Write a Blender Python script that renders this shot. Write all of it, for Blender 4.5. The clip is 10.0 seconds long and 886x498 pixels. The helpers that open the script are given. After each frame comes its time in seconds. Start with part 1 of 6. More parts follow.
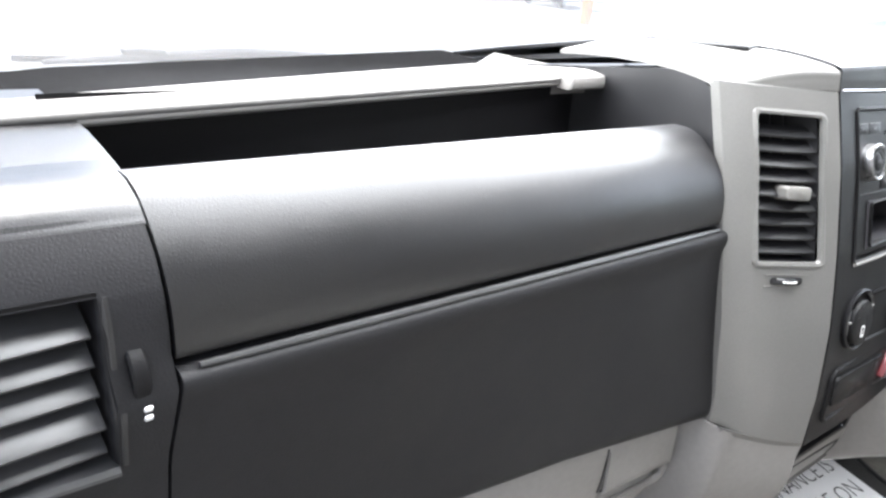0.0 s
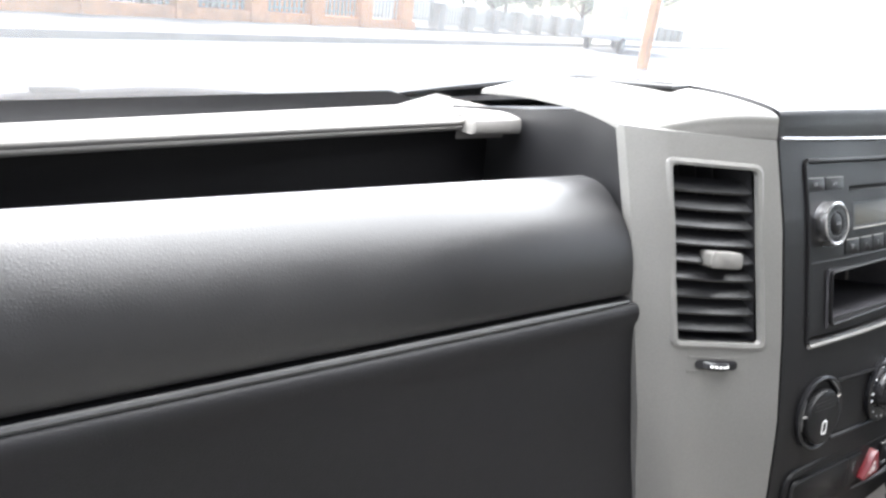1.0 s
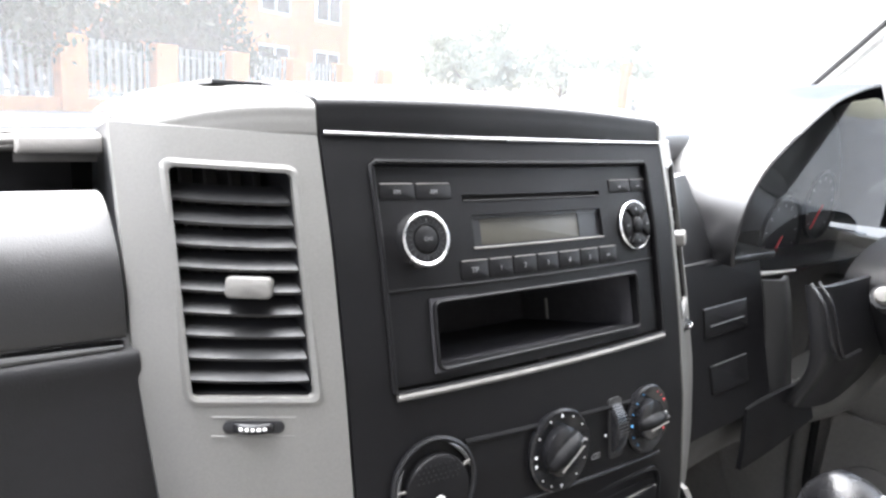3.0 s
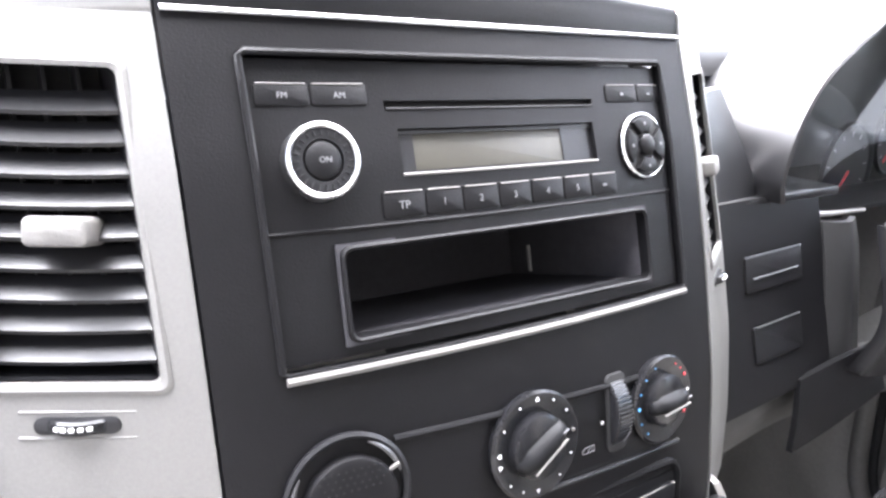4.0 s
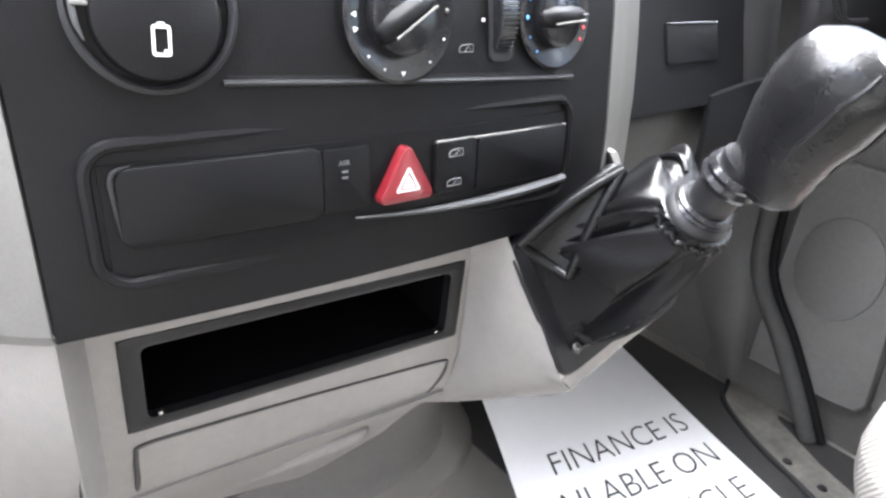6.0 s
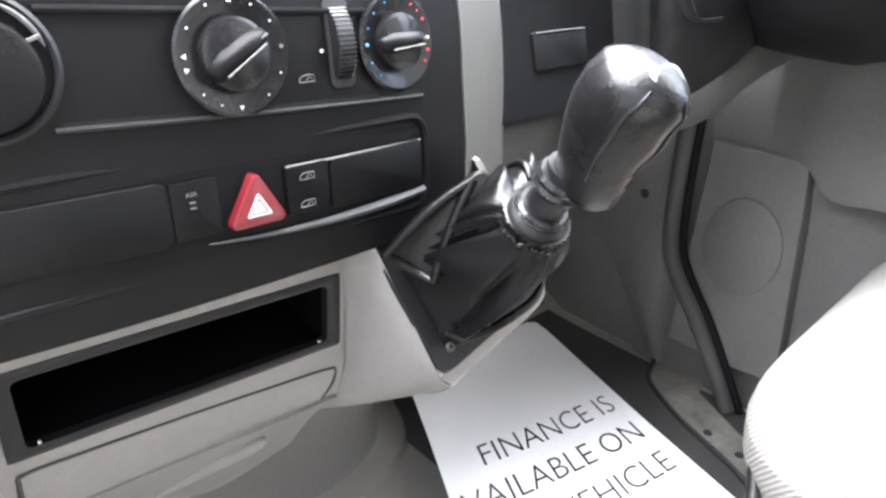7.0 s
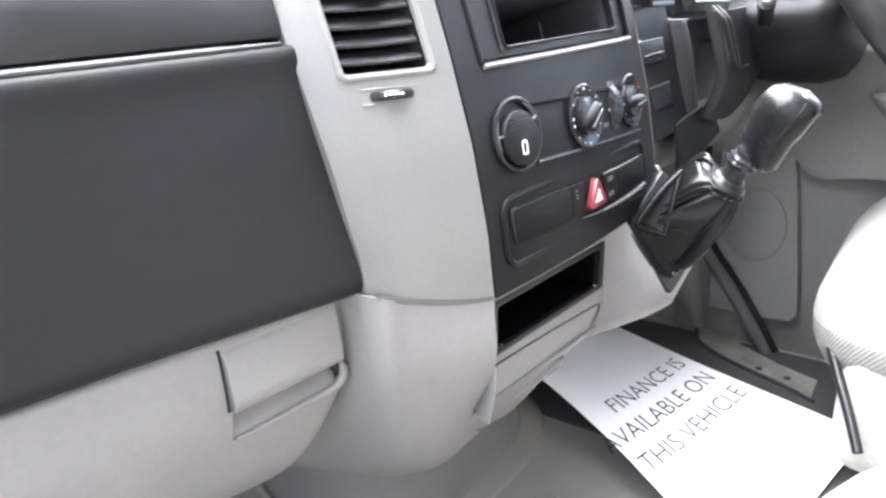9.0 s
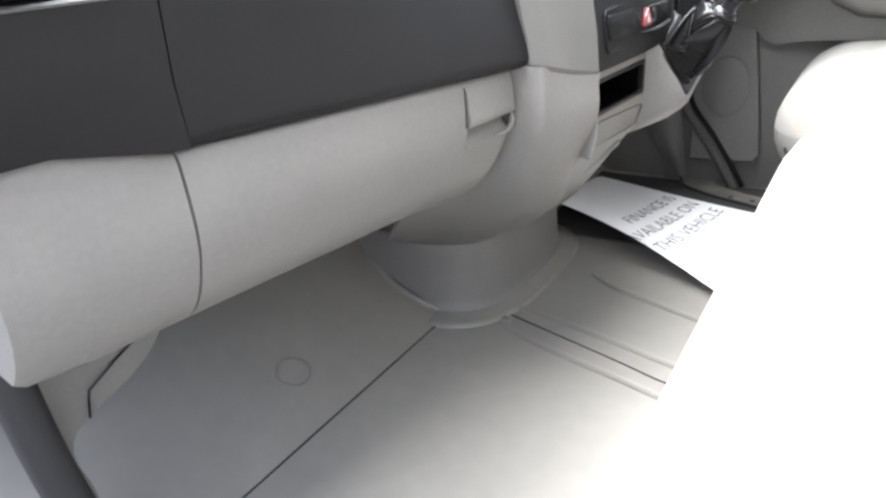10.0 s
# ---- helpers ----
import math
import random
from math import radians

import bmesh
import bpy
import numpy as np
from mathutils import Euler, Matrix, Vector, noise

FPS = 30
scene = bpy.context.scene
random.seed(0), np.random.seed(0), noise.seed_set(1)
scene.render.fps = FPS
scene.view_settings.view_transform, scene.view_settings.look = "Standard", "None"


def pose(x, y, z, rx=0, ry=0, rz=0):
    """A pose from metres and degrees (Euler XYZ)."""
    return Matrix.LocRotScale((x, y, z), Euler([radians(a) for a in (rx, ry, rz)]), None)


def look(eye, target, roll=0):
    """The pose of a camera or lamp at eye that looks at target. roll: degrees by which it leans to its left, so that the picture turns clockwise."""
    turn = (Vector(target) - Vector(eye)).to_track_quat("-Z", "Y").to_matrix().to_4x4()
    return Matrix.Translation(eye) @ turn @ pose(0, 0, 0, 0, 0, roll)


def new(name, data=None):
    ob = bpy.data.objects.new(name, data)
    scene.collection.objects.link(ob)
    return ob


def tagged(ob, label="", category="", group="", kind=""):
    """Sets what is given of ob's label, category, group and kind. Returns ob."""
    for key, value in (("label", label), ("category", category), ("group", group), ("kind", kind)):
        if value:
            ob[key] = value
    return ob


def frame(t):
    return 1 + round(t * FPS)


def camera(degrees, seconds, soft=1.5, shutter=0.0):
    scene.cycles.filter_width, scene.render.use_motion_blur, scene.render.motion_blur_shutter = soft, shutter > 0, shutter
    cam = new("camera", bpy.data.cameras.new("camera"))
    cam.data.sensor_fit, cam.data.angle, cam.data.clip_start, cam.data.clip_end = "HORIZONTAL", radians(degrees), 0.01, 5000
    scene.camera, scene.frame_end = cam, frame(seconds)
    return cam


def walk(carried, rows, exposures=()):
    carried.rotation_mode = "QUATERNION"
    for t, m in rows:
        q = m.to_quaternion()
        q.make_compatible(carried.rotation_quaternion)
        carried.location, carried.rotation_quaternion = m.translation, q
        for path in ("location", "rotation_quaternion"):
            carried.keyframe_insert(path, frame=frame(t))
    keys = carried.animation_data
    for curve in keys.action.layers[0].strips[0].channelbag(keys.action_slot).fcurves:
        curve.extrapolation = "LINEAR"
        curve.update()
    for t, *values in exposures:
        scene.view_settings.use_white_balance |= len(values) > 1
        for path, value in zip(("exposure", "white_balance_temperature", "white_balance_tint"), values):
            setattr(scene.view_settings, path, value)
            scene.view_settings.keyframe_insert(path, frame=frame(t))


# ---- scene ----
cam = camera(66.6, 10.0, soft=2.6)
PATH = [
    (0, (-0.595, -0.12, 0.647), (0.706, 1.178, -0.142), 7.8),
    (0.5, (-0.544, -0.122, 0.642), (0.673, 1.273, -0.115), 7.6),
    (1, (-0.475, -0.144, 0.65), (0.719, 1.301, -0.047), 7.3),
    (1.5, (-0.412, -0.164, 0.642), (0.742, 1.339, 0.002), 5.6),
    (2, (-0.345, -0.21, 0.641), (0.767, 1.343, 0.05), 3.5),
    (2.5, (-0.295, -0.236, 0.643), (0.944, 1.251, 0.142), 6.5),
    (2.7, (-0.283, -0.239, 0.637), (0.962, 1.257, 0.175), 5.6),
    (3.8, (-0.169, -0.183, 0.602), (0.978, 1.365, 0.065), 2.3),
    (4, (-0.164, -0.193, 0.596), (0.938, 1.367, 0.004), 2.6),
    (4.5, (-0.162, -0.195, 0.558), (0.934, 1.359, -0.06), 4.9),
    (5, (-0.156, -0.196, 0.527), (0.917, 1.345, -0.162), 4.1),
    (5.5, (-0.154, -0.192, 0.483), (0.937, 1.254, -0.366), 5.7),
    (6, (-0.139, -0.218, 0.48), (1.051, 1.123, -0.407), 5.7),
    (6.2, (-0.131, -0.227, 0.491), (1.069, 1.085, -0.425), 5.8),
    (7.3, (-0.118, -0.265, 0.5), (1.198, 0.994, -0.326), 2.7),
    (7.5, (-0.128, -0.271, 0.505), (1.222, 0.989, -0.262), 2.5),
    (8, (-0.179, -0.277, 0.517), (1.258, 0.899, -0.226), -2.6),
    (8.5, (-0.281, -0.261, 0.538), (1.191, 0.892, -0.172), -4.1),
    (9, (-0.42, -0.233, 0.531), (1.047, 0.929, -0.174), -3.6),
    (9.5, (-0.62, -0.22, 0.514), (0.853, 0.894, -0.253), -5.2),
    (10, (-0.768, -0.269, 0.497), (0.728, 0.754, -0.349), -5.1),
]
EXPOSURES = [
    (0.0, 2.15, 6400, 10), (0.5, 2.05, 6400, 10), (1.0, 1.95, 6450, 10), (2.0, 1.45, 6650, 10), (2.5, 1.7, 6550, 10), (4.0, 3.15, 6350, 16),
    (4.5, 3.3, 6300, 14), (5.5, 3.27, 6350, 12), (6.0, 3.25, 6350, 12), (7.5, 3.12, 6350, 12), (8.0, 3.2, 6350, 12), (9.0, 3.15, 6250, 12), (9.5, 3.0, 6350, 11), (10.0, 2.65, 6450, 10),
]
walk(cam, [(t, look(eye, target, roll)) for t, eye, target, roll in PATH], EXPOSURES)

# ---- world and light ----
world = bpy.data.worlds.new("overcast_sky")
scene.world = world
world.use_nodes = True
wn = world.node_tree.nodes
sky = wn.new("ShaderNodeTexSky")
sky.sky_type = "NISHITA"
sky.sun_disc = False
sky.sun_elevation = radians(62)
sky.sun_rotation = radians(-4)
sky.air_density, sky.dust_density, sky.ozone_density = 1.0, 1.7, 1.0
wn["Background"].inputs["Strength"].default_value = 0.15
world.node_tree.links.new(sky.outputs["Color"], wn["Background"].inputs["Color"])

sun_data = bpy.data.lights.new("sun", "SUN")
sun_data.energy, sun_data.angle, sun_data.color = 2.6, radians(42), (1.0, 0.98, 0.95)
sun = new("sun", sun_data)
sun.matrix_world = look((-0.35, 5.35, 10.0), (0, 0.3, 0.5))


# the sky's light in the windscreen opening
screen_light = bpy.data.lights.new("windscreen_sky", "AREA")
screen_light.shape, screen_light.size, screen_light.size_y = "RECTANGLE", 0.94, 0.66
screen_light.energy, screen_light.color = 11.0, (0.97, 0.985, 1.0)
screen_sky = new("windscreen_sky", screen_light)
screen_sky.matrix_world = look((0.0, 0.055, 0.850), (0.0, -0.300, 0.500))


# the sky's light in the open passenger doorway
door_light = bpy.data.lights.new("doorway_sky", "AREA")
door_light.shape, door_light.size, door_light.size_y = "RECTANGLE", 0.90, 0.90
door_light.energy, door_light.color = 1.1, (1.0, 0.985, 0.96)
doorway = new("doorway_sky", door_light)
doorway.matrix_world = look((-0.83, -0.22, 0.62), (-0.20, -0.10, 0.30))


# the sky's light in the driver's side window
side_light = bpy.data.lights.new("side_window_sky", "AREA")
side_light.shape, side_light.size, side_light.size_y = "RECTANGLE", 0.70, 0.56
side_light.energy, side_light.color = 1.9, (0.96, 0.98, 1.0)
side_window = new("side_window_sky", side_light)
side_window.matrix_world = look((0.665, -0.22, 0.84), (0.30, -0.10, 0.25))


# ---- materials ----
def material(name, color, rough=0.5, metal=0.0, grain=0.0, grain_scale=900.0, blotch=0.12, blotch_scale=14.0, fleck=0.08,
             fleck_scale=220.0, coat=0.0, leather=False, spec=0.5):
    """A surface with two scales of variation in colour and a fine relief."""
    m = bpy.data.materials.new(name)
    m.use_nodes = True
    nt = m.node_tree
    b = nt.nodes["Principled BSDF"]
    b.inputs["Roughness"].default_value = rough
    b.inputs["Metallic"].default_value = metal
    b.inputs["Coat Weight"].default_value = coat
    b.inputs["Specular IOR Level"].default_value = spec
    tc = nt.nodes.new("ShaderNodeTexCoord")
    big = nt.nodes.new("ShaderNodeTexNoise")
    big.inputs["Scale"].default_value, big.inputs["Detail"].default_value = blotch_scale, 5.0
    small = nt.nodes.new("ShaderNodeTexNoise")
    small.inputs["Scale"].default_value, small.inputs["Detail"].default_value = fleck_scale, 3.0
    nt.links.new(tc.outputs["Object"], big.inputs["Vector"])
    nt.links.new(tc.outputs["Object"], small.inputs["Vector"])

    def spread(node, amount):
        r = nt.nodes.new("ShaderNodeMapRange")
        r.inputs["From Min"].default_value, r.inputs["From Max"].default_value = 0.3, 0.7
        r.inputs["To Min"].default_value, r.inputs["To Max"].default_value = 1 - amount, 1 + amount
        nt.links.new(node.outputs["Fac"], r.inputs["Value"])
        return r.outputs["Result"]

    mul = nt.nodes.new("ShaderNodeMath")
    mul.operation = "MULTIPLY"
    nt.links.new(spread(big, blotch), mul.inputs[0])
    nt.links.new(spread(small, fleck), mul.inputs[1])
    tint = nt.nodes.new("ShaderNodeMix")
    tint.data_type, tint.blend_type = "RGBA", "MULTIPLY"
    tint.inputs["Factor"].default_value = 1.0
    tint.inputs["A"].default_value = (*color, 1)
    nt.links.new(mul.outputs[0], tint.inputs["B"])
    nt.links.new(tint.outputs["Result"], b.inputs["Base Color"])
    rr = nt.nodes.new("ShaderNodeMapRange")
    rr.inputs["From Min"].default_value, rr.inputs["From Max"].default_value = 0.3, 0.7
    rr.inputs["To Min"].default_value, rr.inputs["To Max"].default_value = max(0.02, rough - 0.06), min(1, rough + 0.06)
    nt.links.new(big.outputs["Fac"], rr.inputs["Value"])
    nt.links.new(rr.outputs["Result"], b.inputs["Roughness"])
    if grain > 0:
        bump = nt.nodes.new("ShaderNodeBump")
        bump.inputs["Strength"].default_value = grain
        bump.inputs["Distance"].default_value = 0.0006
        if leather:
            warp = nt.nodes.new("ShaderNodeVectorMath")
            warp.operation = "MULTIPLY_ADD"
            wob = nt.nodes.new("ShaderNodeTexNoise")
            wob.inputs["Scale"].default_value = 90
            nt.links.new(tc.outputs["Object"], wob.inputs["Vector"])
            nt.links.new(wob.outputs["Color"], warp.inputs[0])
            warp.inputs[1].default_value = (0.006, 0.006, 0.006)
            nt.links.new(tc.outputs["Object"], warp.inputs[2])
            tex = nt.nodes.new("ShaderNodeTexVoronoi")
            tex.feature = "DISTANCE_TO_EDGE"
            tex.inputs["Scale"].default_value = grain_scale
            nt.links.new(warp.outputs[0], tex.inputs["Vector"])
            nt.links.new(tex.outputs["Distance"], bump.inputs["Height"])
        else:
            tex = nt.nodes.new("ShaderNodeTexNoise")
            tex.inputs["Scale"].default_value, tex.inputs["Detail"].default_value = grain_scale, 2.0
            nt.links.new(tc.outputs["Object"], tex.inputs["Vector"])
            nt.links.new(tex.outputs["Fac"], bump.inputs["Height"])
        nt.links.new(bump.outputs["Normal"], b.inputs["Normal"])
    return m


M_DARK = material("dark_grained_plastic", (0.0055, 0.0055, 0.0062), 0.36, grain=0.15, grain_scale=900, leather=True, blotch=0.08, spec=0.5)
M_CAP = material("dark_satin_plastic", (0.0080, 0.0080, 0.0088), 0.33, grain=0.18, grain_scale=1500, blotch=0.07, spec=0.6)
M_SHEEN = material("dark_glossy_grained_plastic", (0.0042, 0.0041, 0.0047), 0.37, grain=0.16, grain_scale=900, leather=True, blotch=0.05, spec=0.45)
M_LID = material("dark_plain_plastic", (0.0072, 0.0071, 0.0080), 0.55, grain=0.2, grain_scale=700, leather=True, blotch=0.08, spec=0.22)
M_DARK2 = material("dark_smooth_plastic", (0.0032, 0.0031, 0.0036), 0.48, grain=0.18, grain_scale=1500, blotch=0.07, spec=0.15)
M_STRIP = material("gloss_dark_plastic", (0.0045, 0.0045, 0.005), 0.4, grain=0.05, grain_scale=1500, blotch=0.07, spec=0.1)
M_GREYDARK = material("dark_grey_louvre_plastic", (0.010, 0.010, 0.011), 0.36, grain=0.1, grain_scale=1500, blotch=0.07, spec=0.3)
M_BLACK = material("black_plastic", (0.006, 0.006, 0.007), 0.42, grain=0.1, grain_scale=1200, blotch=0.08, spec=0.3)
M_VOID = material("black_recess_plastic", (0.004, 0.004, 0.0045), 0.7, blotch=0.1)
# near-black colour imitates the deep shade inside the console pocket
M_HOLLOW = material("shade_black_lining", (0.0030, 0.0030, 0.0034), 0.95, grain=0.2, grain_scale=900, blotch=0.1, spec=0.0)
M_GLOSS = material("gloss_black_plastic", (0.008, 0.008, 0.009), 0.22, blotch=0.05, coat=0.05, spec=0.28)
M_GREY = material("light_grey_plastic", (0.160, 0.153, 0.146), 0.5, grain=0.22, grain_scale=1100, blotch=0.05, fleck=0.05)
M_GREY2 = material("mid_grey_plastic", (0.100, 0.096, 0.091), 0.55, grain=0.25, grain_scale=900, blotch=0.07)
M_SILVER = material("silver_painted_plastic", (0.118, 0.116, 0.111), 0.42, metal=0.3, grain=0.08, grain_scale=1800, blotch=0.05, fleck=0.06, fleck_scale=900)
M_CHROME = material("chrome", (0.50, 0.50, 0.51), 0.24, metal=1.0, blotch=0.04)
M_MATTE = material("matt_black_plastic", (0.012, 0.012, 0.0125), 0.9, blotch=0.1, spec=0.0)
# lighter than the centre louvres; also on edge beads that imitate highlights
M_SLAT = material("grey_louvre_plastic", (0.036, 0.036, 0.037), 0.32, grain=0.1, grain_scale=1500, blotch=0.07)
M_PILLAR = material("charcoal_plastic", (0.018, 0.0178, 0.0178), 0.5, grain=0.25, grain_scale=900, blotch=0.07)
M_SATIN = material("satin_metal_plate", (0.16, 0.16, 0.16), 0.38, metal=0.5, grain=0.2, grain_scale=900, blotch=0.2, blotch_scale=120)
M_WHITE = material("white_print", (0.62, 0.62, 0.62), 0.6, blotch=0.03)
M_DIM = material("grey_print", (0.11, 0.11, 0.115), 0.6, blotch=0.03)
# grey of the door seal; on the driver bolster it imitates overhang shade
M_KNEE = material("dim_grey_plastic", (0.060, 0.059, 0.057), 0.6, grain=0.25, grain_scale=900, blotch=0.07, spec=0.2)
M_POCKET = material("dark_pocket_plastic", (0.040, 0.039, 0.043), 0.85, grain=0.2, grain_scale=900, blotch=0.08, spec=0.1)
M_RED = material("red_plastic", (0.11, 0.006, 0.010), 0.32, blotch=0.08, coat=0.3)
M_REDDOT = material("red_print", (0.5, 0.03, 0.04), 0.5)
M_BLUEDOT = material("blue_print", (0.06, 0.25, 0.5), 0.5)
M_LCD = material("lcd_glass", (0.024, 0.022, 0.015), 0.55, blotch=0.06)
M_LEATHER = material("black_leather", (0.0025, 0.0025, 0.0028), 0.29, grain=0.2, spec=0.2, grain_scale=800, leather=True, blotch=0.15)
M_MAT = material("grey_rubber_floor", (0.205, 0.193, 0.177), 0.34, grain=0.12, grain_scale=900, blotch=0.05, blotch_scale=2.5, fleck=0.035, fleck_scale=45)
M_CARPET = material("dark_grey_carpet", (0.034, 0.033, 0.032), 0.95, grain=0.9, grain_scale=700, blotch=0.22)
M_PAPER = material("white_paper", (0.88, 0.88, 0.89), 0.7, blotch=0.02, fleck=0.01)
M_INK = material("black_ink", (0.02, 0.02, 0.022), 0.7, blotch=0.05)
M_FAINT = material("faint_grey_ink", (0.30, 0.30, 0.31), 0.7, blotch=0.3, blotch_scale=200)
M_STEEL = material("worn_sill_metal", (0.155, 0.148, 0.132), 0.6, metal=0.15, grain=0.25, grain_scale=300, blotch=0.35, blotch_scale=28, fleck=0.15, fleck_scale=150)
M_BODY = material("white_vehicle_paint", (0.86, 0.85, 0.83), 0.4, coat=0.2, blotch=0.03)
M_LINER = material("grey_headlining", (0.13, 0.128, 0.123), 0.9, grain=0.4, grain_scale=600, blotch=0.06)
M_PALE = material("pale_grey_trim", (0.42, 0.41, 0.40), 0.7, grain=0.3, grain_scale=700, blotch=0.05)
M_WHEEL = material("dark_grey_rim_plastic", (0.009, 0.009, 0.0095), 0.42, grain=0.2, grain_scale=900, blotch=0.07)
M_RUBBER = material("black_rubber", (0.014, 0.014, 0.015), 0.6, grain=0.1, blotch=0.1)
M_ASPHALT = material("asphalt", (0.150, 0.147, 0.138), 0.9, grain=0.8, grain_scale=80, blotch=0.2, blotch_scale=0.8, fleck=0.25, fleck_scale=60)
M_PAVE = material("concrete_pavement", (0.27, 0.25, 0.215), 0.9, grain=0.5, grain_scale=60, blotch=0.15, blotch_scale=1.2)
M_RENDER = material("grey_render", (0.25, 0.252, 0.26), 0.9, grain=0.4, grain_scale=60, blotch=0.1, blotch_scale=1.5)
M_BRICK = material("orange_brick", (0.58, 0.24, 0.095), 0.9, grain=0.4, grain_scale=40, blotch=0.2, blotch_scale=3, fleck=0.2, fleck_scale=30)
M_RAIL = material("galvanised_palisade", (0.27, 0.28, 0.25), 0.6, metal=0.2, blotch=0.15, blotch_scale=4)
M_LEAF = material("dark_green_leaf", (0.030, 0.052, 0.018), 0.6, blotch=0.35, blotch_scale=2.0, spec=0.2)
# leaf green bleached to put distance haze into the far trees' colour
M_LEAF_HAZED = material("haze_paled_leaf", (0.36, 0.38, 0.28), 0.7, blotch=0.25, blotch_scale=1.0, spec=0.2)
M_BARK = material("bark", (0.13, 0.10, 0.075), 0.9, grain=0.8, grain_scale=30)
M_ROOF = material("grey_roof_tile", (0.16, 0.14, 0.13), 0.85, grain=0.4, grain_scale=20)
M_FRAME = material("white_window_frame", (0.78, 0.78, 0.77), 0.5, blotch=0.03)


def fabric_material():
    m = material("pale_ribbed_seat_fabric", (0.215, 0.208, 0.195), 0.92, grain=0.0, blotch=0.06)
    nt = m.node_tree
    tc = nt.nodes.new("ShaderNodeTexCoord")
    wave = nt.nodes.new("ShaderNodeTexWave")
    wave.inputs["Scale"].default_value, wave.inputs["Distortion"].default_value = 110, 0.6
    wave.bands_direction = "DIAGONAL"
    nt.links.new(tc.outputs["Object"], wave.inputs["Vector"])
    bump = nt.nodes.new("ShaderNodeBump")
    bump.inputs["Strength"].default_value, bump.inputs["Distance"].default_value = 0.5, 0.0008
    nt.links.new(wave.outputs["Fac"], bump.inputs["Height"])
    nt.links.new(bump.outputs["Normal"], nt.nodes["Principled BSDF"].inputs["Normal"])
    # a faded red stain near the front corner
    far = nt.nodes.new("ShaderNodeVectorMath")
    far.operation = "DISTANCE"
    far.inputs[1].default_value = (0.257, -0.193, 0.230)
    nt.links.new(tc.outputs["Object"], far.inputs[0])
    blot = nt.nodes.new("ShaderNodeTexNoise")
    blot.inputs["Scale"].default_value = 60
    nt.links.new(tc.outputs["Object"], blot.inputs["Vector"])
    ragged = nt.nodes.new("ShaderNodeMath")
    ragged.operation = "MULTIPLY_ADD"
    ragged.inputs[1].default_value = 0.03
    nt.links.new(blot.outputs["Fac"], ragged.inputs[0])
    nt.links.new(far.outputs["Value"], ragged.inputs[2])
    edge = nt.nodes.new("ShaderNodeMapRange")
    edge.inputs["From Min"].default_value, edge.inputs["From Max"].default_value = 0.028, 0.042
    edge.inputs["To Min"].default_value, edge.inputs["To Max"].default_value = 0.75, 0.0
    nt.links.new(ragged.outputs[0], edge.inputs["Value"])
    red = nt.nodes.new("ShaderNodeMix")
    red.data_type = "RGBA"
    red.inputs["B"].default_value = (0.55, 0.20, 0.17, 1)
    base = nt.nodes["Principled BSDF"].inputs["Base Color"]
    nt.links.new(base.links[0].from_socket, red.inputs["A"])
    nt.links.new(edge.outputs["Result"], red.inputs["Factor"])
    nt.links.new(red.outputs["Result"], base)
    return m


M_SEAT = fabric_material()
M_SEATVINYL = material("pale_grey_vinyl", (0.38, 0.37, 0.345), 0.7, grain=0.3, grain_scale=500, leather=True, blotch=0.06)

glass = bpy.data.materials.new("clear_glass")
glass.use_nodes = True
gn = glass.node_tree
gb = gn.nodes["Principled BSDF"]
gb.inputs["Base Color"].default_value = (0.97, 0.985, 0.98, 1)
gb.inputs["Roughness"].default_value = 0.0
gb.inputs["Transmission Weight"].default_value = 1.0
gb.inputs["IOR"].default_value = 1.45
M_GLASS = glass

# windscreen: the same glass with a translucent film added to imitate glare haze
hazed = glass.copy()
hazed.name = "hazed_glass"
dn = hazed.node_tree
film_mix, film = dn.nodes.new("ShaderNodeMixShader"), dn.nodes.new("ShaderNodeBsdfTranslucent")
film.inputs["Color"].default_value = (0.9, 0.89, 0.87, 1)
haze_noise, haze_pos, haze_map = dn.nodes.new("ShaderNodeTexNoise"), dn.nodes.new("ShaderNodeTexCoord"), dn.nodes.new("ShaderNodeMapRange")
haze_noise.inputs["Scale"].default_value, haze_noise.inputs["Detail"].default_value = 5.0, 6.0
haze_map.inputs["To Min"].default_value, haze_map.inputs["To Max"].default_value = 0.045, 0.075
dn.links.new(haze_pos.outputs["Object"], haze_noise.inputs["Vector"])
dn.links.new(haze_noise.outputs["Fac"], haze_map.inputs["Value"])
dn.links.new(haze_map.outputs["Result"], film_mix.inputs["Fac"])
dn.links.new(dn.nodes["Principled BSDF"].outputs["BSDF"], film_mix.inputs[1])
dn.links.new(film.outputs["BSDF"], film_mix.inputs[2])
dn.links.new(film_mix.outputs["Shader"], dn.nodes["Material Output"].inputs["Surface"])
M_SCREEN = hazed


# ---- mesh tools ----
def thing(name, place, label, category, group="", kind=""):
    ob = new(name)
    ob.location = place
    ob.empty_display_size = 0.05
    return tagged(ob, label, category, group, kind)


def part(name, bm, mat, parent=None, label="", angle=38):
    """Links a bmesh, given in world places, as one mesh under a thing or a part."""
    bmesh.ops.recalc_face_normals(bm, faces=bm.faces)
    me = bpy.data.meshes.new(name)
    bm.to_mesh(me)
    bm.free()
    me.materials.append(mat)
    for p in me.polygons:
        p.use_smooth = True
    me.set_sharp_from_angle(angle=radians(angle))
    ob = new(name, me)
    if parent is not None:
        ob.parent = parent
        ob.matrix_parent_inverse = Matrix.Translation(-parent.location)
    if label:
        ob["label"] = label
    return ob


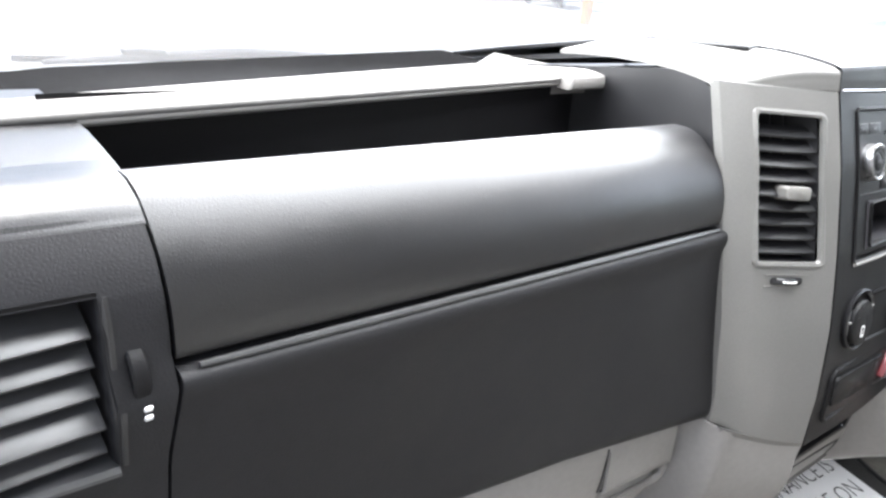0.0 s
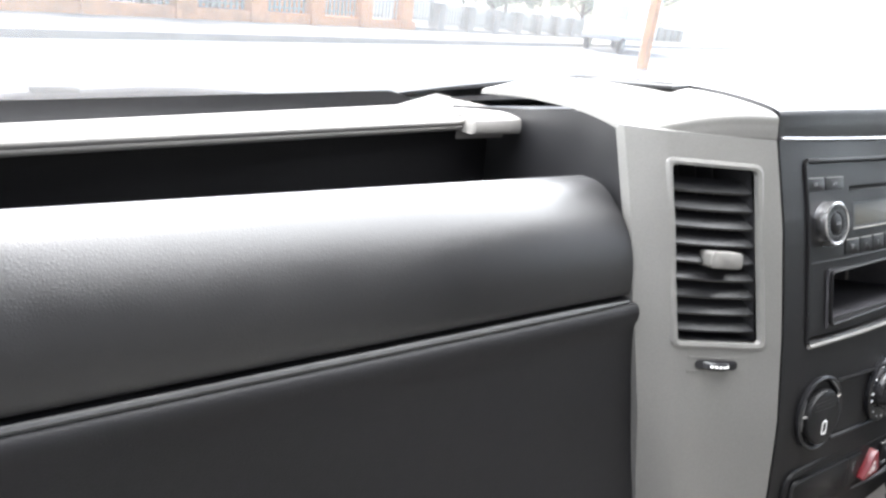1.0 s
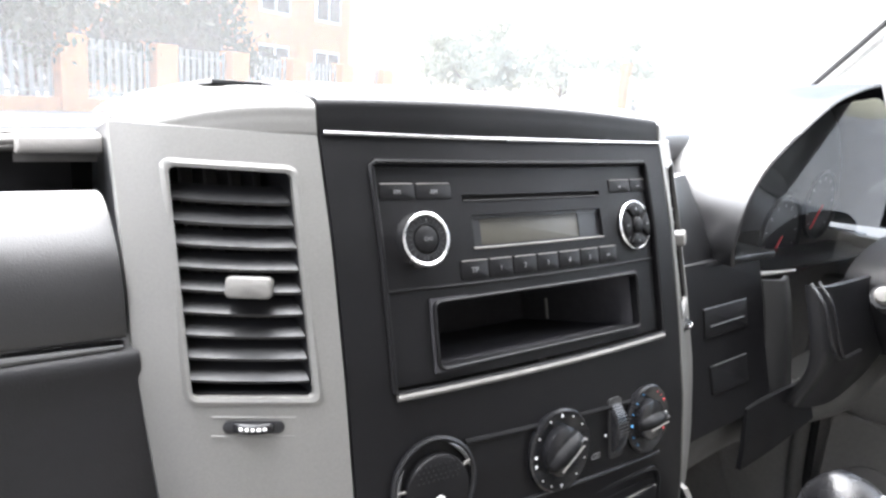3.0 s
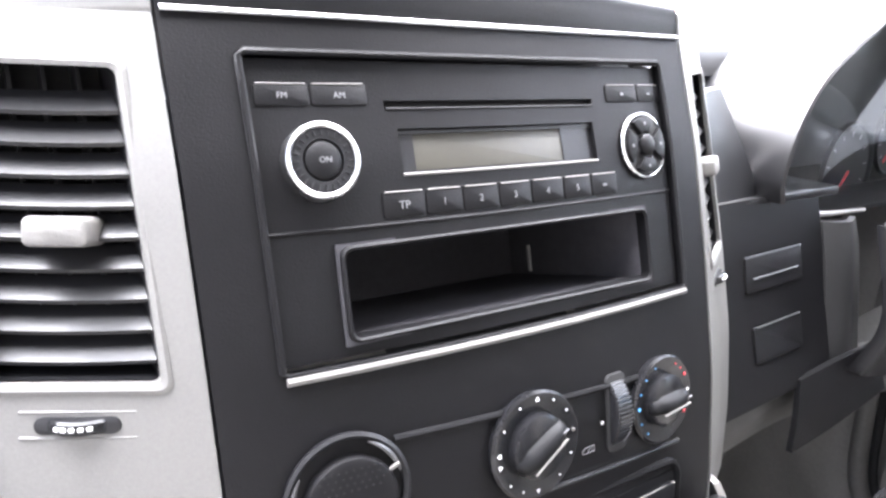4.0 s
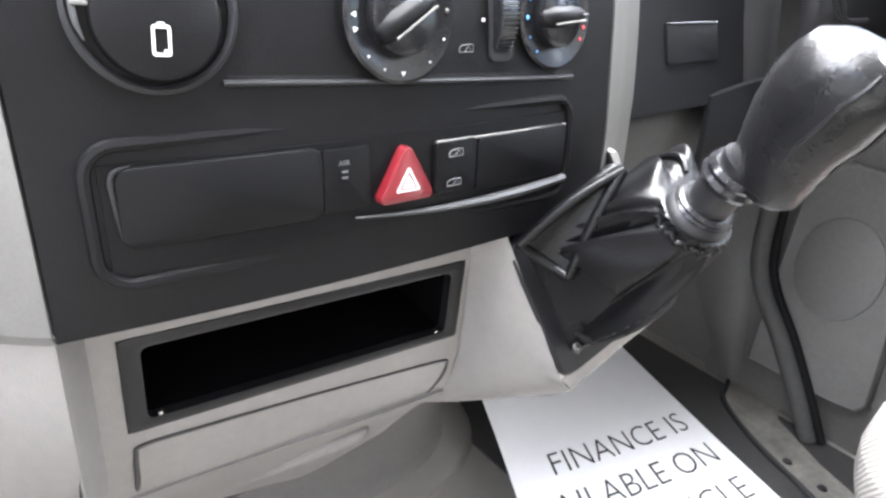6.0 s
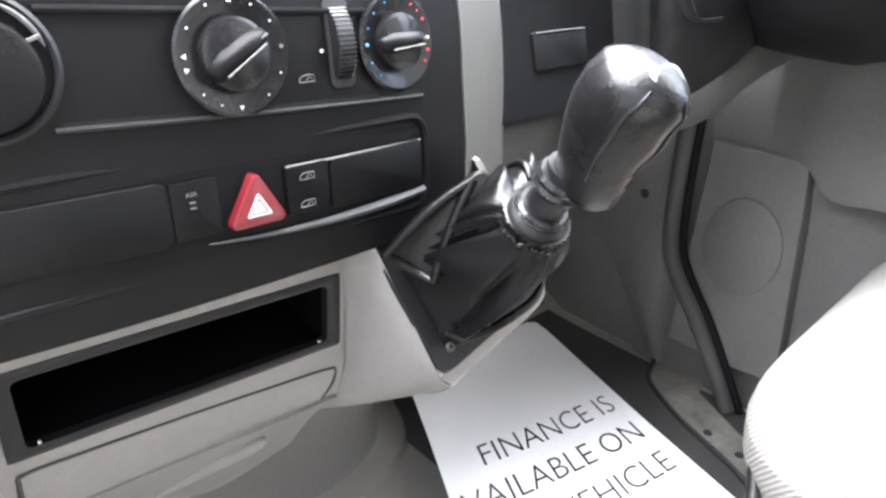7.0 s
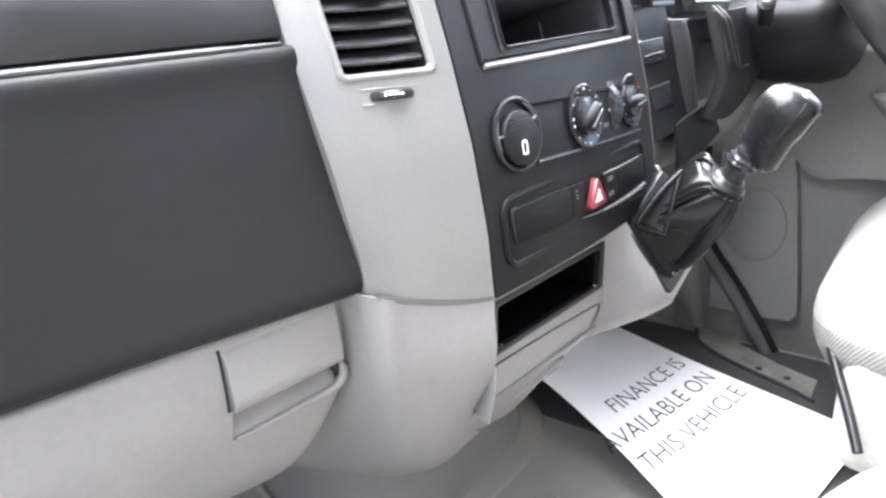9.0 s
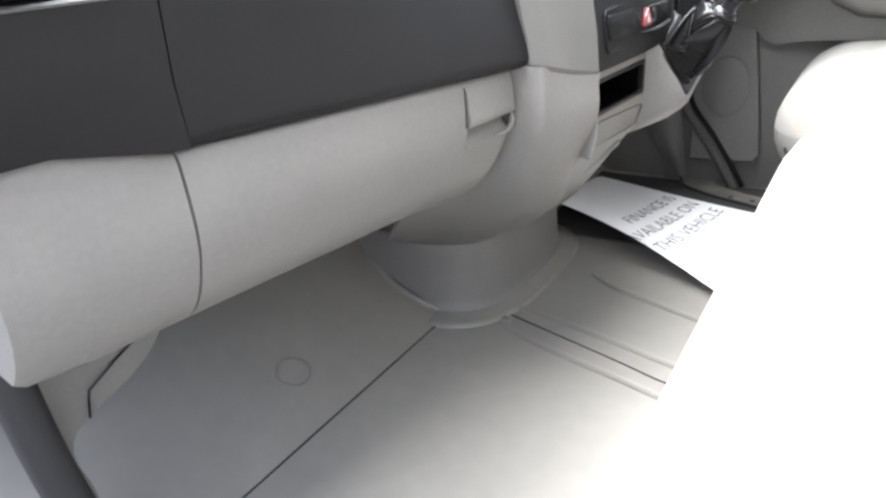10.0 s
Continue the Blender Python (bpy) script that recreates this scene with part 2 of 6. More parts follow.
def solo(name, bm, mat, label, category, group="", kind="", angle=38):
    return tagged(part(name, bm, mat, None, "", angle), label, category, group, kind)


def box(c, s, m=None, bev=0.0, seg=2, bm=None):
    """A box with rounded edges, centred at c, of size s."""
    own = bmesh.new()
    bmesh.ops.create_cube(own, size=1.0, matrix=Matrix.Diagonal((*s, 1)))
    if bev > 0:
        bmesh.ops.bevel(own, geom=list(own.edges), offset=min(bev, min(s) * 0.49), segments=seg, profile=0.5, affect="EDGES")
    own.transform((m if m is not None else Matrix()) @ Matrix.Translation(c) if m is not None else Matrix.Translation(c))
    return join(own, bm)


def join(own, bm):
    if bm is None:
        return own
    tmp = bpy.data.meshes.new("tmp")
    own.to_mesh(tmp)
    own.free()
    bm.from_mesh(tmp)
    bpy.data.meshes.remove(tmp)
    return bm


def rrect(w, h, r, n=4):
    """A rounded rectangle about 0, anticlockwise."""
    pts = []
    r = min(r, w / 2 - 1e-5, h / 2 - 1e-5)
    for cx, cy, a0 in ((w / 2 - r, h / 2 - r, 0), (-w / 2 + r, h / 2 - r, 90), (-w / 2 + r, -h / 2 + r, 180), (w / 2 - r, -h / 2 + r, 270)):
        for i in range(n + 1):
            a = radians(a0 + 90 * i / n)
            pts.append((cx + r * math.cos(a), cy + r * math.sin(a)))
    return pts


def ellipse(a, b, n=40):
    return [(a * math.cos(2 * math.pi * i / n), b * math.sin(2 * math.pi * i / n)) for i in range(n)]


def prism(poly, d, m=None, bev=0.0, bm=None, back=0.0):
    """A flat outline in local x, y made solid from z = back to z = d, with its front edge eased by bev."""
    own = bmesh.new()
    n = len(poly)
    cx, cy = sum(p[0] for p in poly) / n, sum(p[1] for p in poly) / n

    def ring(z, inset):
        out = []
        for x, y in poly:
            l = math.hypot(x - cx, y - cy) or 1
            k = max(0.0, 1 - inset / l)
            out.append(own.verts.new((cx + (x - cx) * k, cy + (y - cy) * k, z)))
        return out

    rings = [ring(back, 0)]
    if bev > 0:
        rings += [ring(d - bev, 0), ring(d - bev * 0.3, bev * 0.3), ring(d, bev)]
    else:
        rings += [ring(d, 0)]
    for a, b in zip(rings, rings[1:]):
        for i in range(n):
            own.faces.new((a[i], a[(i + 1) % n], b[(i + 1) % n], b[i]))
    own.faces.new(rings[0][::-1])
    own.faces.new(rings[-1])
    if m is not None:
        own.transform(m)
    return join(own, bm)


def frame_ring(outer, inner, d, m=None, bm=None, back=0.0, ease=0.0):
    """A solid ring between two outlines of equal point count; ease rounds its inner front edge."""
    own = bmesh.new()
    n = len(outer)
    mid = [(o[0] * 0.5 + i[0] * 0.5, o[1] * 0.5 + i[1] * 0.5) for o, i in zip(outer, inner)]
    rows = [[own.verts.new((*p, back)) for p in outer], [own.verts.new((*p, d - ease)) for p in outer], [own.verts.new((*p, d)) for p in mid],
            [own.verts.new((*p, d - ease)) for p in inner], [own.verts.new((*p, back)) for p in inner]]
    for a, b in zip(rows, rows[1:] + rows[:1]):
        for i in range(n):
            own.faces.new((a[i], a[(i + 1) % n], b[(i + 1) % n], b[i]))
    if m is not None:
        own.transform(m)
    return join(own, bm)


def lathe(prof, n=40, m=None, bm=None):
    """A profile of (radius, height) turned about local z."""
    own = bmesh.new()
    rows = []
    for r, z in prof:
        if r < 1e-6:
            rows.append([own.verts.new((0, 0, z))])
        else:
            rows.append([own.verts.new((r * math.cos(2 * math.pi * i / n), r * math.sin(2 * math.pi * i / n), z)) for i in range(n)])
    for a, b in zip(rows, rows[1:]):
        for i in range(n):
            j = (i + 1) % n
            if len(a) == 1 and len(b) == 1:
                continue
            if len(a) == 1:
                own.faces.new((a[0], b[j], b[i]))
            elif len(b) == 1:
                own.faces.new((a[i], a[j], b[0]))
            else:
                own.faces.new((a[i], a[j], b[j], b[i]))
    if m is not None:
        own.transform(m)
    return join(own, bm)


def spline(pts, n):
    """n points along a smooth curve through pts."""
    p = np.array(pts, float)
    k = len(p)
    out = []
    for t in np.linspace(0, k - 1, n):
        i = min(int(t), k - 2)
        f = t - i
        p1, p2 = p[i], p[i + 1]
        p0 = p[i - 1] if i > 0 else 2 * p1 - p2
        p3 = p[i + 2] if i + 2 < k else 2 * p2 - p1
        out.append(0.5 * (2 * p1 + (p2 - p0) * f + (2 * p0 - 5 * p1 + 4 * p2 - p3) * f * f + (3 * p1 - p0 - 3 * p2 + p3) * f ** 3))
    return np.array(out)


def tube(pts, r, n=10, closed=False, steps=0, bm=None, ends=True):
    """A round bar along a curve; r may be a list."""
    pts = [tuple(q) for q in pts]
    p = spline(pts, steps) if steps else np.array(pts, float)
    k = len(p)
    rad = [r] * k if isinstance(r, (int, float)) else list(np.interp(np.linspace(0, 1, k), np.linspace(0, 1, len(r)), r))
    own = bmesh.new()
    rings = []
    up = Vector((0.13, 0.21, 0.97))
    for i in range(k):
        a, b = (p[(i - 1) % k], p[(i + 1) % k]) if closed else (p[max(i - 1, 0)], p[min(i + 1, k - 1)])
        t = Vector((b - a).tolist()).normalized()
        s = t.cross(up)
        s = s.normalized() if s.length > 0.05 else t.cross(Vector((1, 0, 0))).normalized()
        v = s.cross(t)
        up = v
        rings.append([own.verts.new(Vector(p[i].tolist()) + float(rad[i]) * (math.cos(2 * math.pi * j / n) * s + math.sin(2 * math.pi * j / n) * v)) for j in range(n)])
    for a, b in zip(rings, rings[1:] + (rings[:1] if closed else [])):
        for j in range(n):
            own.faces.new((a[j], a[(j + 1) % n], b[(j + 1) % n], b[j]))
    if not closed and ends:
        own.faces.new(rings[0][::-1])
        own.faces.new(rings[-1])
    return join(own, bm)


def shell(grid, thick=0.003, away=(0, 1, 0), bm=None):
    """A sheet through a grid of points, given a thickness towards away."""
    g = np.array(grid, float)
    a, b = g.shape[:2]
    own = bmesh.new()
    f = [[own.verts.new(g[i, j]) for j in range(b)] for i in range(a)]
    w = np.array(away, float) * thick
    k = [[own.verts.new(g[i, j] + w) for j in range(b)] for i in range(a)]
    for i in range(a - 1):
        for j in range(b - 1):
            own.faces.new((f[i][j], f[i][j + 1], f[i + 1][j + 1], f[i + 1][j]))
            own.faces.new((k[i][j], k[i + 1][j], k[i + 1][j + 1], k[i][j + 1]))
    for i in range(a - 1):
        own.faces.new((f[i][0], f[i + 1][0], k[i + 1][0], k[i][0]))
        own.faces.new((f[i][-1], k[i][-1], k[i + 1][-1], f[i + 1][-1]))
    for j in range(b - 1):
        own.faces.new((f[0][j], k[0][j], k[0][j + 1], f[0][j + 1]))
        own.faces.new((f[-1][j], f[-1][j + 1], k[-1][j + 1], k[-1][j]))
    return join(own, bm)


def smooth_grid(ctrl, nu, nv):
    """A finer grid through a small one: nu rows, nv columns."""
    rows = [spline(r, nv) for r in ctrl]
    cols = [spline([r[j] for r in rows], nu) for j in range(nv)]
    return [[cols[j][i] for j in range(nv)] for i in range(nu)]


def loft(rings, bm=None, caps=True):
    """A closed skin over rings of equal point count."""
    own = bmesh.new()
    rows = [[own.verts.new(p) for p in r] for r in rings]
    n = len(rows[0])
    for a, b in zip(rows, rows[1:]):
        for i in range(n):
            own.faces.new((a[i], a[(i + 1) % n], b[(i + 1) % n], b[i]))
    if caps:
        own.faces.new(rows[0][::-1])
        own.faces.new(rows[-1])
    return join(own, bm)


def holed_sheet(fy, xs, zs, holes, thick, deep=0.0, bm=None):
    """A sheet y = fy(x, z) over lines xs and zs, with rectangular openings (x0, x1, z0, z1) that get walls and, if deep, run back that far."""
    own = bmesh.new()
    xs = sorted({round(v, 5) for v in list(xs) + [h[0] for h in holes] + [h[1] for h in holes]})
    zs = sorted({round(v, 5) for v in list(zs) + [h[2] for h in holes] + [h[3] for h in holes]})

    def open_at(x, z):
        return any(h[0] < x < h[1] and h[2] < z < h[3] for h in holes)

    front, back = {}, {}

    def v(store, i, j, off):
        if (i, j) not in store:
            store[i, j] = own.verts.new((xs[i], fy(xs[i], zs[j]) + off, zs[j]))
        return store[i, j]

    solid = {(i, j) for i in range(len(xs) - 1) for j in range(len(zs) - 1) if not open_at((xs[i] + xs[i + 1]) / 2, (zs[j] + zs[j + 1]) / 2)}
    for i, j in solid:
        q = ((i, j), (i + 1, j), (i + 1, j + 1), (i, j + 1))
        own.faces.new([v(front, *c, 0) for c in q])
        own.faces.new([v(back, *c, thick) for c in reversed(q)])
        for k in range(4):
            a, b = q[k], q[(k + 1) % 4]
            di, dj = ((0, -1), (1, 0), (0, 1), (-1, 0))[k]
            if (i + di, j + dj) not in solid:
                own.faces.new((v(front, *a, 0), v(back, *a, thick), v(back, *b, thick), v(front, *b, 0)))
    return join(own, bm)


def surface_ring(outer, inner, fy, out, back, bm=None):
    """A frame of (x, z) outlines laid on the sheet y = fy(x, z), standing out of it."""
    own = bmesh.new()
    n = len(outer)
    mid = [((o[0] + i[0]) / 2, (o[1] + i[1]) / 2) for o, i in zip(outer, inner)]
    rows = []
    for ring, off in ((outer, back), (outer, -out * 0.4), (mid, -out), (inner, -out * 0.4), (inner, back)):
        rows.append([own.verts.new((x, fy(x, z) + off, z)) for x, z in ring])
    for a, b in zip(rows, rows[1:] + rows[:1]):
        for i in range(n):
            own.faces.new((a[i], a[(i + 1) % n], b[(i + 1) % n], b[i]))
    return join(own, bm)


def shifted(ring, x, z):
    return [(p[0] + x, p[1] + z) for p in ring]


def writing(name, text, size, m, mat, parent=None, label="", deep=0.0002, align="CENTER"):
    """Letters as a mesh, lying in local x, y of m."""
    cu = bpy.data.curves.new("tmp_text", "FONT")
    cu.body, cu.size, cu.align_x, cu.align_y, cu.extrude, cu.resolution_u = text, size, align, "CENTER", deep, 3
    ob = bpy.data.objects.new("tmp_text", cu)
    me = bpy.data.meshes.new_from_object(ob)
    bpy.data.objects.remove(ob)
    bpy.data.curves.remove(cu)
    bm = bmesh.new()
    bm.from_mesh(me)
    bpy.data.meshes.remove(me)
    bm.transform(m)
    return part(name, bm, mat, parent, label)


# ---- the shape of the centre stack ----
STACK_Z = (0.28, 0.36, 0.40, 0.45, 0.50, 0.556, 0.60, 0.64)
STACK_Y = (-0.040, -0.040, -0.037, -0.029, -0.0165, 0.0, 0.0165, 0.034)


def stack_y(x, z):
    return float(np.interp(z, STACK_Z, STACK_Y)) + 0.4 * x * x - 0.04 * x


def trim_y(x, z):
    """The silver side trims, which fall away from the stack on both sides."""
    d = abs(x) - 0.115
    e = stack_y(math.copysign(0.115, x), z) + 0.55 * d
    return e + 3.0 * max(0.0, d - 0.055) ** 1.5


def mount(x, z, out=0.0, fy=stack_y):
    """A pose on a leaning panel: local x to the right, y up along it, z out of it."""
    h = 0.004
    p = Vector((x, fy(x, z), z))
    r = (Vector((x + h, fy(x + h, z), z)) - Vector((x - h, fy(x - h, z), z))).normalized()
    u = (Vector((x, fy(x, z + h), z + h)) - Vector((x, fy(x, z - h), z - h))).normalized()
    n = r.cross(u).normalized()
    u = n.cross(r)
    m = Matrix((r, u, n)).transposed().to_4x4()
    m.translation = p + n * out
    return m


def steps(a, b, n):
    return [a + (b - a) * i / n for i in range(n + 1)]


# profiles of the passenger side, (y, z) from the tray's front lip down to the foot of the dark lids
LID_UP_R = ((0.102, 0.548), (0.098, 0.562), (0.086, 0.568), (0.072, 0.564), (0.057, 0.551), (0.048, 0.535), (0.0452, 0.5172), (0.0500, 0.5152))
LID_UP_L = ((0.122, 0.548), (0.119, 0.561), (0.108, 0.567), (0.094, 0.563), (0.080, 0.550), (0.071, 0.535), (0.0682, 0.5172), (0.0730, 0.5152))
LID_LO_R = ((0.054, 0.5130), (0.0460, 0.5126), (0.0392, 0.5085), (0.0398, 0.49), (0.035, 0.445), (0.028, 0.398), (0.0265, 0.381), (0.0325, 0.3745))
LID_LO_L = ((0.077, 0.5130), (0.0690, 0.5126), (0.0622, 0.5085), (0.0638, 0.49), (0.068, 0.45), (0.072, 0.41), (0.074, 0.399), (0.080, 0.3930))
LOW_R = ((0.040, 0.3735), (0.034, 0.3705), (0.033, 0.358), (0.034, 0.335), (0.040, 0.305), (0.055, 0.272), (0.085, 0.2505), (0.13, 0.245))
LOW_L = ((0.086, 0.3920), (0.080, 0.3890), (0.078, 0.372), (0.078, 0.34), (0.083, 0.315), (0.096, 0.2865), (0.118, 0.267), (0.16, 0.2595))
XR, XL = -0.187, -0.525


def across(right, left, x):
    f = (x - XR) / (XL - XR)
    return [(x, r[0] + (l[0] - r[0]) * f, r[1] + (l[1] - r[1]) * f) for r, l in zip(right, left)]


def fascia(right, left, x0, x1, n=14, fine=34, thick=0.004, away=(0, 1, 0.0)):
    rows = [spline(across(right, left, x), fine) for x in steps(x0, x1, n)]
    return shell(rows, thick, away)


# ---- the dashboard ----
dash = thing("dashboard", (0, 0.25, 0.3), "dark grey and light grey plastic van dashboard with silver trims", "dashboard")

# passenger side: two dark lids, light grey bolster below
part("glovebox_upper_lid", fascia(LID_UP_R, LID_UP_L, -0.1885, -0.5222), M_SHEEN, dash, "dark leather-grained rounded lid")
rows = []
for x in steps(-0.1855, -0.5222, 14):
    near = max(0.0, (x + 0.30) / 0.1145)
    rows.append([(p[0] + 0.0105 * near * min(1.0, max(0.0, (0.51 - p[2]) / 0.12)), p[1] - 0.008 * near * min(1.0, max(0.0, (0.50 - p[2]) / 0.11)), p[2]) for p in spline(across(LID_LO_R, LID_LO_L, x), 34)])


def lean(x, z):
    """How far the lid's outer seam leans towards the door."""
    return -0.0040 * min(1.0, max(0.0, (-0.46 - x) / 0.0622)) * min(1.0, max(0.0, (z - 0.393) / 0.04)) * min(1.0, max(0.0, (0.510 - z) / 0.03))


rows = [[(x + lean(x, z), y, z) for x, y, z in row] for row in rows]
part("glovebox_lid", shell(rows, 0.004, (0, 1, 0)), M_LID, dash, "dark plain lower lid")
# lighter bead stands in for the grazing reflection on the lid's glossy edge
part("lid_edge_glint", tube([tuple(np.array((x, 0.0430 + (0.0660 - 0.0430) * (x - XR) / (XL - XR), 0.5130))) for x in steps(-0.1905, -0.5155, 16)], [0.0008] + [0.0016] * 8 + [0.0012], 8), M_SLAT, dash, "edge bead of the lower lid, lightened as a glint")
rows = []
for x in steps(-0.166, -0.27, 26) + steps(-0.29, -0.5285, 9):
    near, row = max(0.0, (x + 0.30) / 0.134), []
    for p in spline(across(LOW_R, LOW_L, x), 60):
        end = float(np.interp(p[2], (0.25, 0.262, 0.285, 0.31, 0.335, 0.372), (-0.222, -0.208, -0.190, -0.176, -0.171, -0.172)))
        row.append((p[0] + (end + 0.166) * near, p[1] + 0.016 * max(0.0, (x + 0.186) / 0.020) ** 2, p[2]))
    rows.append(row)
bm = shell(rows, 0.004, (0, 1, 0))
gap = [f for f in bm.faces if -0.2555 < f.calc_center_median().x < -0.1875 and 0.3175 < f.calc_center_median().z < 0.3365]
bmesh.ops.delete(bm, geom=gap, context="FACES")
bolster = part("knee_bolster", bm, M_GREY, dash, "light grey rounded knee bolster")

def bol_y(x, z):
    c = spline(across(LOW_R, LOW_L, x), 34)[4:24]
    return float(np.interp(z, [p[2] for p in c][::-1], [p[1] for p in c][::-1]))


part("handle_flap", shell([[(x, bol_y(x, z) - o, z) for z, o in ((0.3705, 0.0003), (0.3685, 0.0014), (0.360, 0.0022), (0.350, 0.0030), (0.343, 0.0040), (0.3375, 0.0046), (0.3355, 0.0034), (0.3350, 0.0000))] for x in steps(-0.1875, -0.2560, 8)], 0.002, (0, 1, 0)), M_GREY, dash, "light grey pull flap of the glovebox")
part("handle_slot", shell([[(x, bol_y(x, z) + o, z) for z, o in ((0.3400, 0.0130), (0.3320, 0.0130), (0.325, 0.0090), (0.3195, 0.0030), (0.3160, 0.0005))] for x in steps(-0.1860, -0.2570, 8)], 0.0015, (0, 1, 0)), M_GREY, dash)
part("handle_lip", tube([(x, bol_y(x, z) - 0.0006, z) for x, z in ((-0.1880, 0.336), (-0.1850, 0.328), (-0.186, 0.3205), (-0.194, 0.3165), (-0.220, 0.3165), (-0.2550, 0.3165))], [0.0008, 0.0028, 0.003, 0.0026, 0.0018, 0.0012], 10, steps=30), M_GREY, dash)
part("flap_seam", tube([(-0.2575, bol_y(-0.2575, z) - 0.0002, z) for z in (0.372, 0.362, 0.35, 0.336)], 0.0009, 6), M_BLACK, dash)

part("dash_backing", box((-0.40, 0.148, 0.405), (0.50, 0.006, 0.235), None, 0.001), M_VOID, dash)

# outer end with the side vent
part("side_pad", fascia(((0.130, 0.5655), (0.110, 0.5668)) + LID_UP_R[2:4] + ((0.0655, 0.5590), (0.0640, 0.5576)), ((0.150, 0.5655), (0.130, 0.5667)) + LID_UP_L[2:4] + ((0.0883, 0.5587), (0.0868, 0.5573)), -0.523, -0.645, 6), M_DARK, dash, "dark grained end of the dashboard top")


def side_y(x, z):
    f = (x - XR) / (XL - XR)
    zz = [p[1] for p in LID_LO_R][::-1]
    r = np.interp(z, zz, [p[0] for p in LID_LO_R][::-1])
    l = np.interp(z, zz, [p[0] for p in LID_LO_L][::-1])
    return float(r + (l - r) * f)


SV = (-0.625, -0.5425, 0.4825, 0.5405)


def side_face(x, z):
    if z <= 0.5125:
        return side_y(x, z)
    f = (x - XR) / (XL - XR)
    zz = [p[1] for p in LID_UP_R[1:7]][::-1]
    zz[0] = 0.512
    r = np.interp(z, zz, [p[0] for p in LID_UP_R[1:7]][::-1])
    l = np.interp(z, zz, [p[0] for p in LID_UP_L[1:7]][::-1])
    return float(r + (l - r) * f)


side = part("side_fascia", holed_sheet(lambda x, z: side_face(x, z), steps(-0.645, -0.5235, 8), steps(0.393, 0.5600, 16), [SV], 0.004), M_LID, dash,
            "dark grained fascia round the side vent")
for v in side.data.vertices:
    if v.co.x > -0.530:
        v.co.x += lean(-0.5225, v.co.z)
    v.co.z += 0.016 * min(1.0, max(0.0, (-0.531 - v.co.x) / 0.07)) * min(1.0, max(0.0, (0.44 - v.co.z) / 0.047))
ends = [part("end_bolster", fascia(LOW_R, LOW_L, -0.5306, -0.599, 6), M_GREY, dash, "light grey end of the knee bolster")]


def disc_cap(right, left, x, bulge):
    rim = spline(across(right, left, x), 30)
    rim = [tuple(p) for p in rim[:-5]] + [(x, 0.15, 0.285), (x, 0.16, 0.32), (x, 0.16, 0.36), (x, 0.15, 0.385)]
    mid = (x - bulge, sum(p[1] for p in rim) / len(rim), sum(p[2] for p in rim) / len(rim))
    rings = [rim]
    for k, b in ((0.992, 0.02), (0.98, 0.07), (0.94, 0.5), (0.90, 0.82), (0.82, 0.97), (0.5, 1.0), (0.1, 1.0)):
        rings.append([(x - bulge * b, mid[1] + (p[1] - mid[1]) * k, mid[2] + (p[2] - mid[2]) * k) for p in rim])
    return loft(rings)


ends.append(part("bolster_end_cap", disc_cap(LOW_R, LOW_L, -0.599, 0.046), M_GREY, dash))
for ob in ends:
    for v in ob.data.vertices:
        v.co.z += 0.016 * min(1.0, max(0.0, (-0.531 - v.co.x) / 0.07)) * min(1.0, max(0.0, (v.co.z - 0.32) / 0.07))
part("end_panel", box((-0.6475, 0.21, 0.47), (0.005, 0.27, 0.17), None, 0.002), M_DARK, dash)

# the side vent
side_vent = part("side_vent", holed_sheet(lambda x, z: side_face(x, 0.51) + 0.03, steps(-0.63, -0.538, 2), steps(0.478, 0.545, 2), [], 0.003), M_VOID, dash, "louvred side air vent")
part("vent_cheek", shell([[(SV[1] - o, side_face(SV[1], z) + d, z) for d, o in ((-0.0004, -0.0012), (0.0012, 0.0004), (0.005, 0.0012), (0.032, 0.0016))] for z in steps(SV[2], SV[3], 8)], 0.0014, (1, 0, 0)), M_DARK, side_vent)
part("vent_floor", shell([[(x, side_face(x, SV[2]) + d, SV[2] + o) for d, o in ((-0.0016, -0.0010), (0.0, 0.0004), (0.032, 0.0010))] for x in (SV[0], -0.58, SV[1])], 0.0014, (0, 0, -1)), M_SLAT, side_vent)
part("vent_roof", shell([[(x, side_face(x, SV[3]) + d, SV[3] - o) for d, o in ((0.0002, -0.0004), (0.002, 0.0004), (0.030, 0.0010))] for x in (SV[0], -0.58, SV[1])], 0.0014, (0, 0, 1)), M_DARK2, side_vent)
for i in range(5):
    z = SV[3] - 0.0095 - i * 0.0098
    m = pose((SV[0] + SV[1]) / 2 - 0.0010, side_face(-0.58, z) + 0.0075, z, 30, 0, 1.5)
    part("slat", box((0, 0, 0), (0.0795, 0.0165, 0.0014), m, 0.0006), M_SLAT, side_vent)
part("vent_tab", box((0, 0, 0), (0.014, 0.012, 0.011), pose(-0.6045, side_face(-0.6, 0.515) - 0.002, 0.5125, 0, 0, 0), 0.003), M_DARK2, side_vent)
wheel_m = Matrix.Translation((-0.5345, side_face(-0.5335, 0.511) + 0.0095, 0.511)) @ pose(0, 0, 0, 0, 90, 0)
part("vent_thumbwheel", lathe([(0, -0.0028), (0.0125, -0.0028), (0.0132, -0.002), (0.0132, 0.002), (0.0125, 0.0028), (0, 0.0028)], 36, wheel_m), M_DARK2, side_vent)
for k in (-1, 1):
    part("wheel_mark", box((0, 0, 0), (0.0026, 0.0012, 0.0022), pose(-0.5345, side_face(-0.5335, 0.508) - 0.0028, 0.5045 + k * 0.0017, 25, 0, 0), 0.0005), M_WHITE, side_vent)

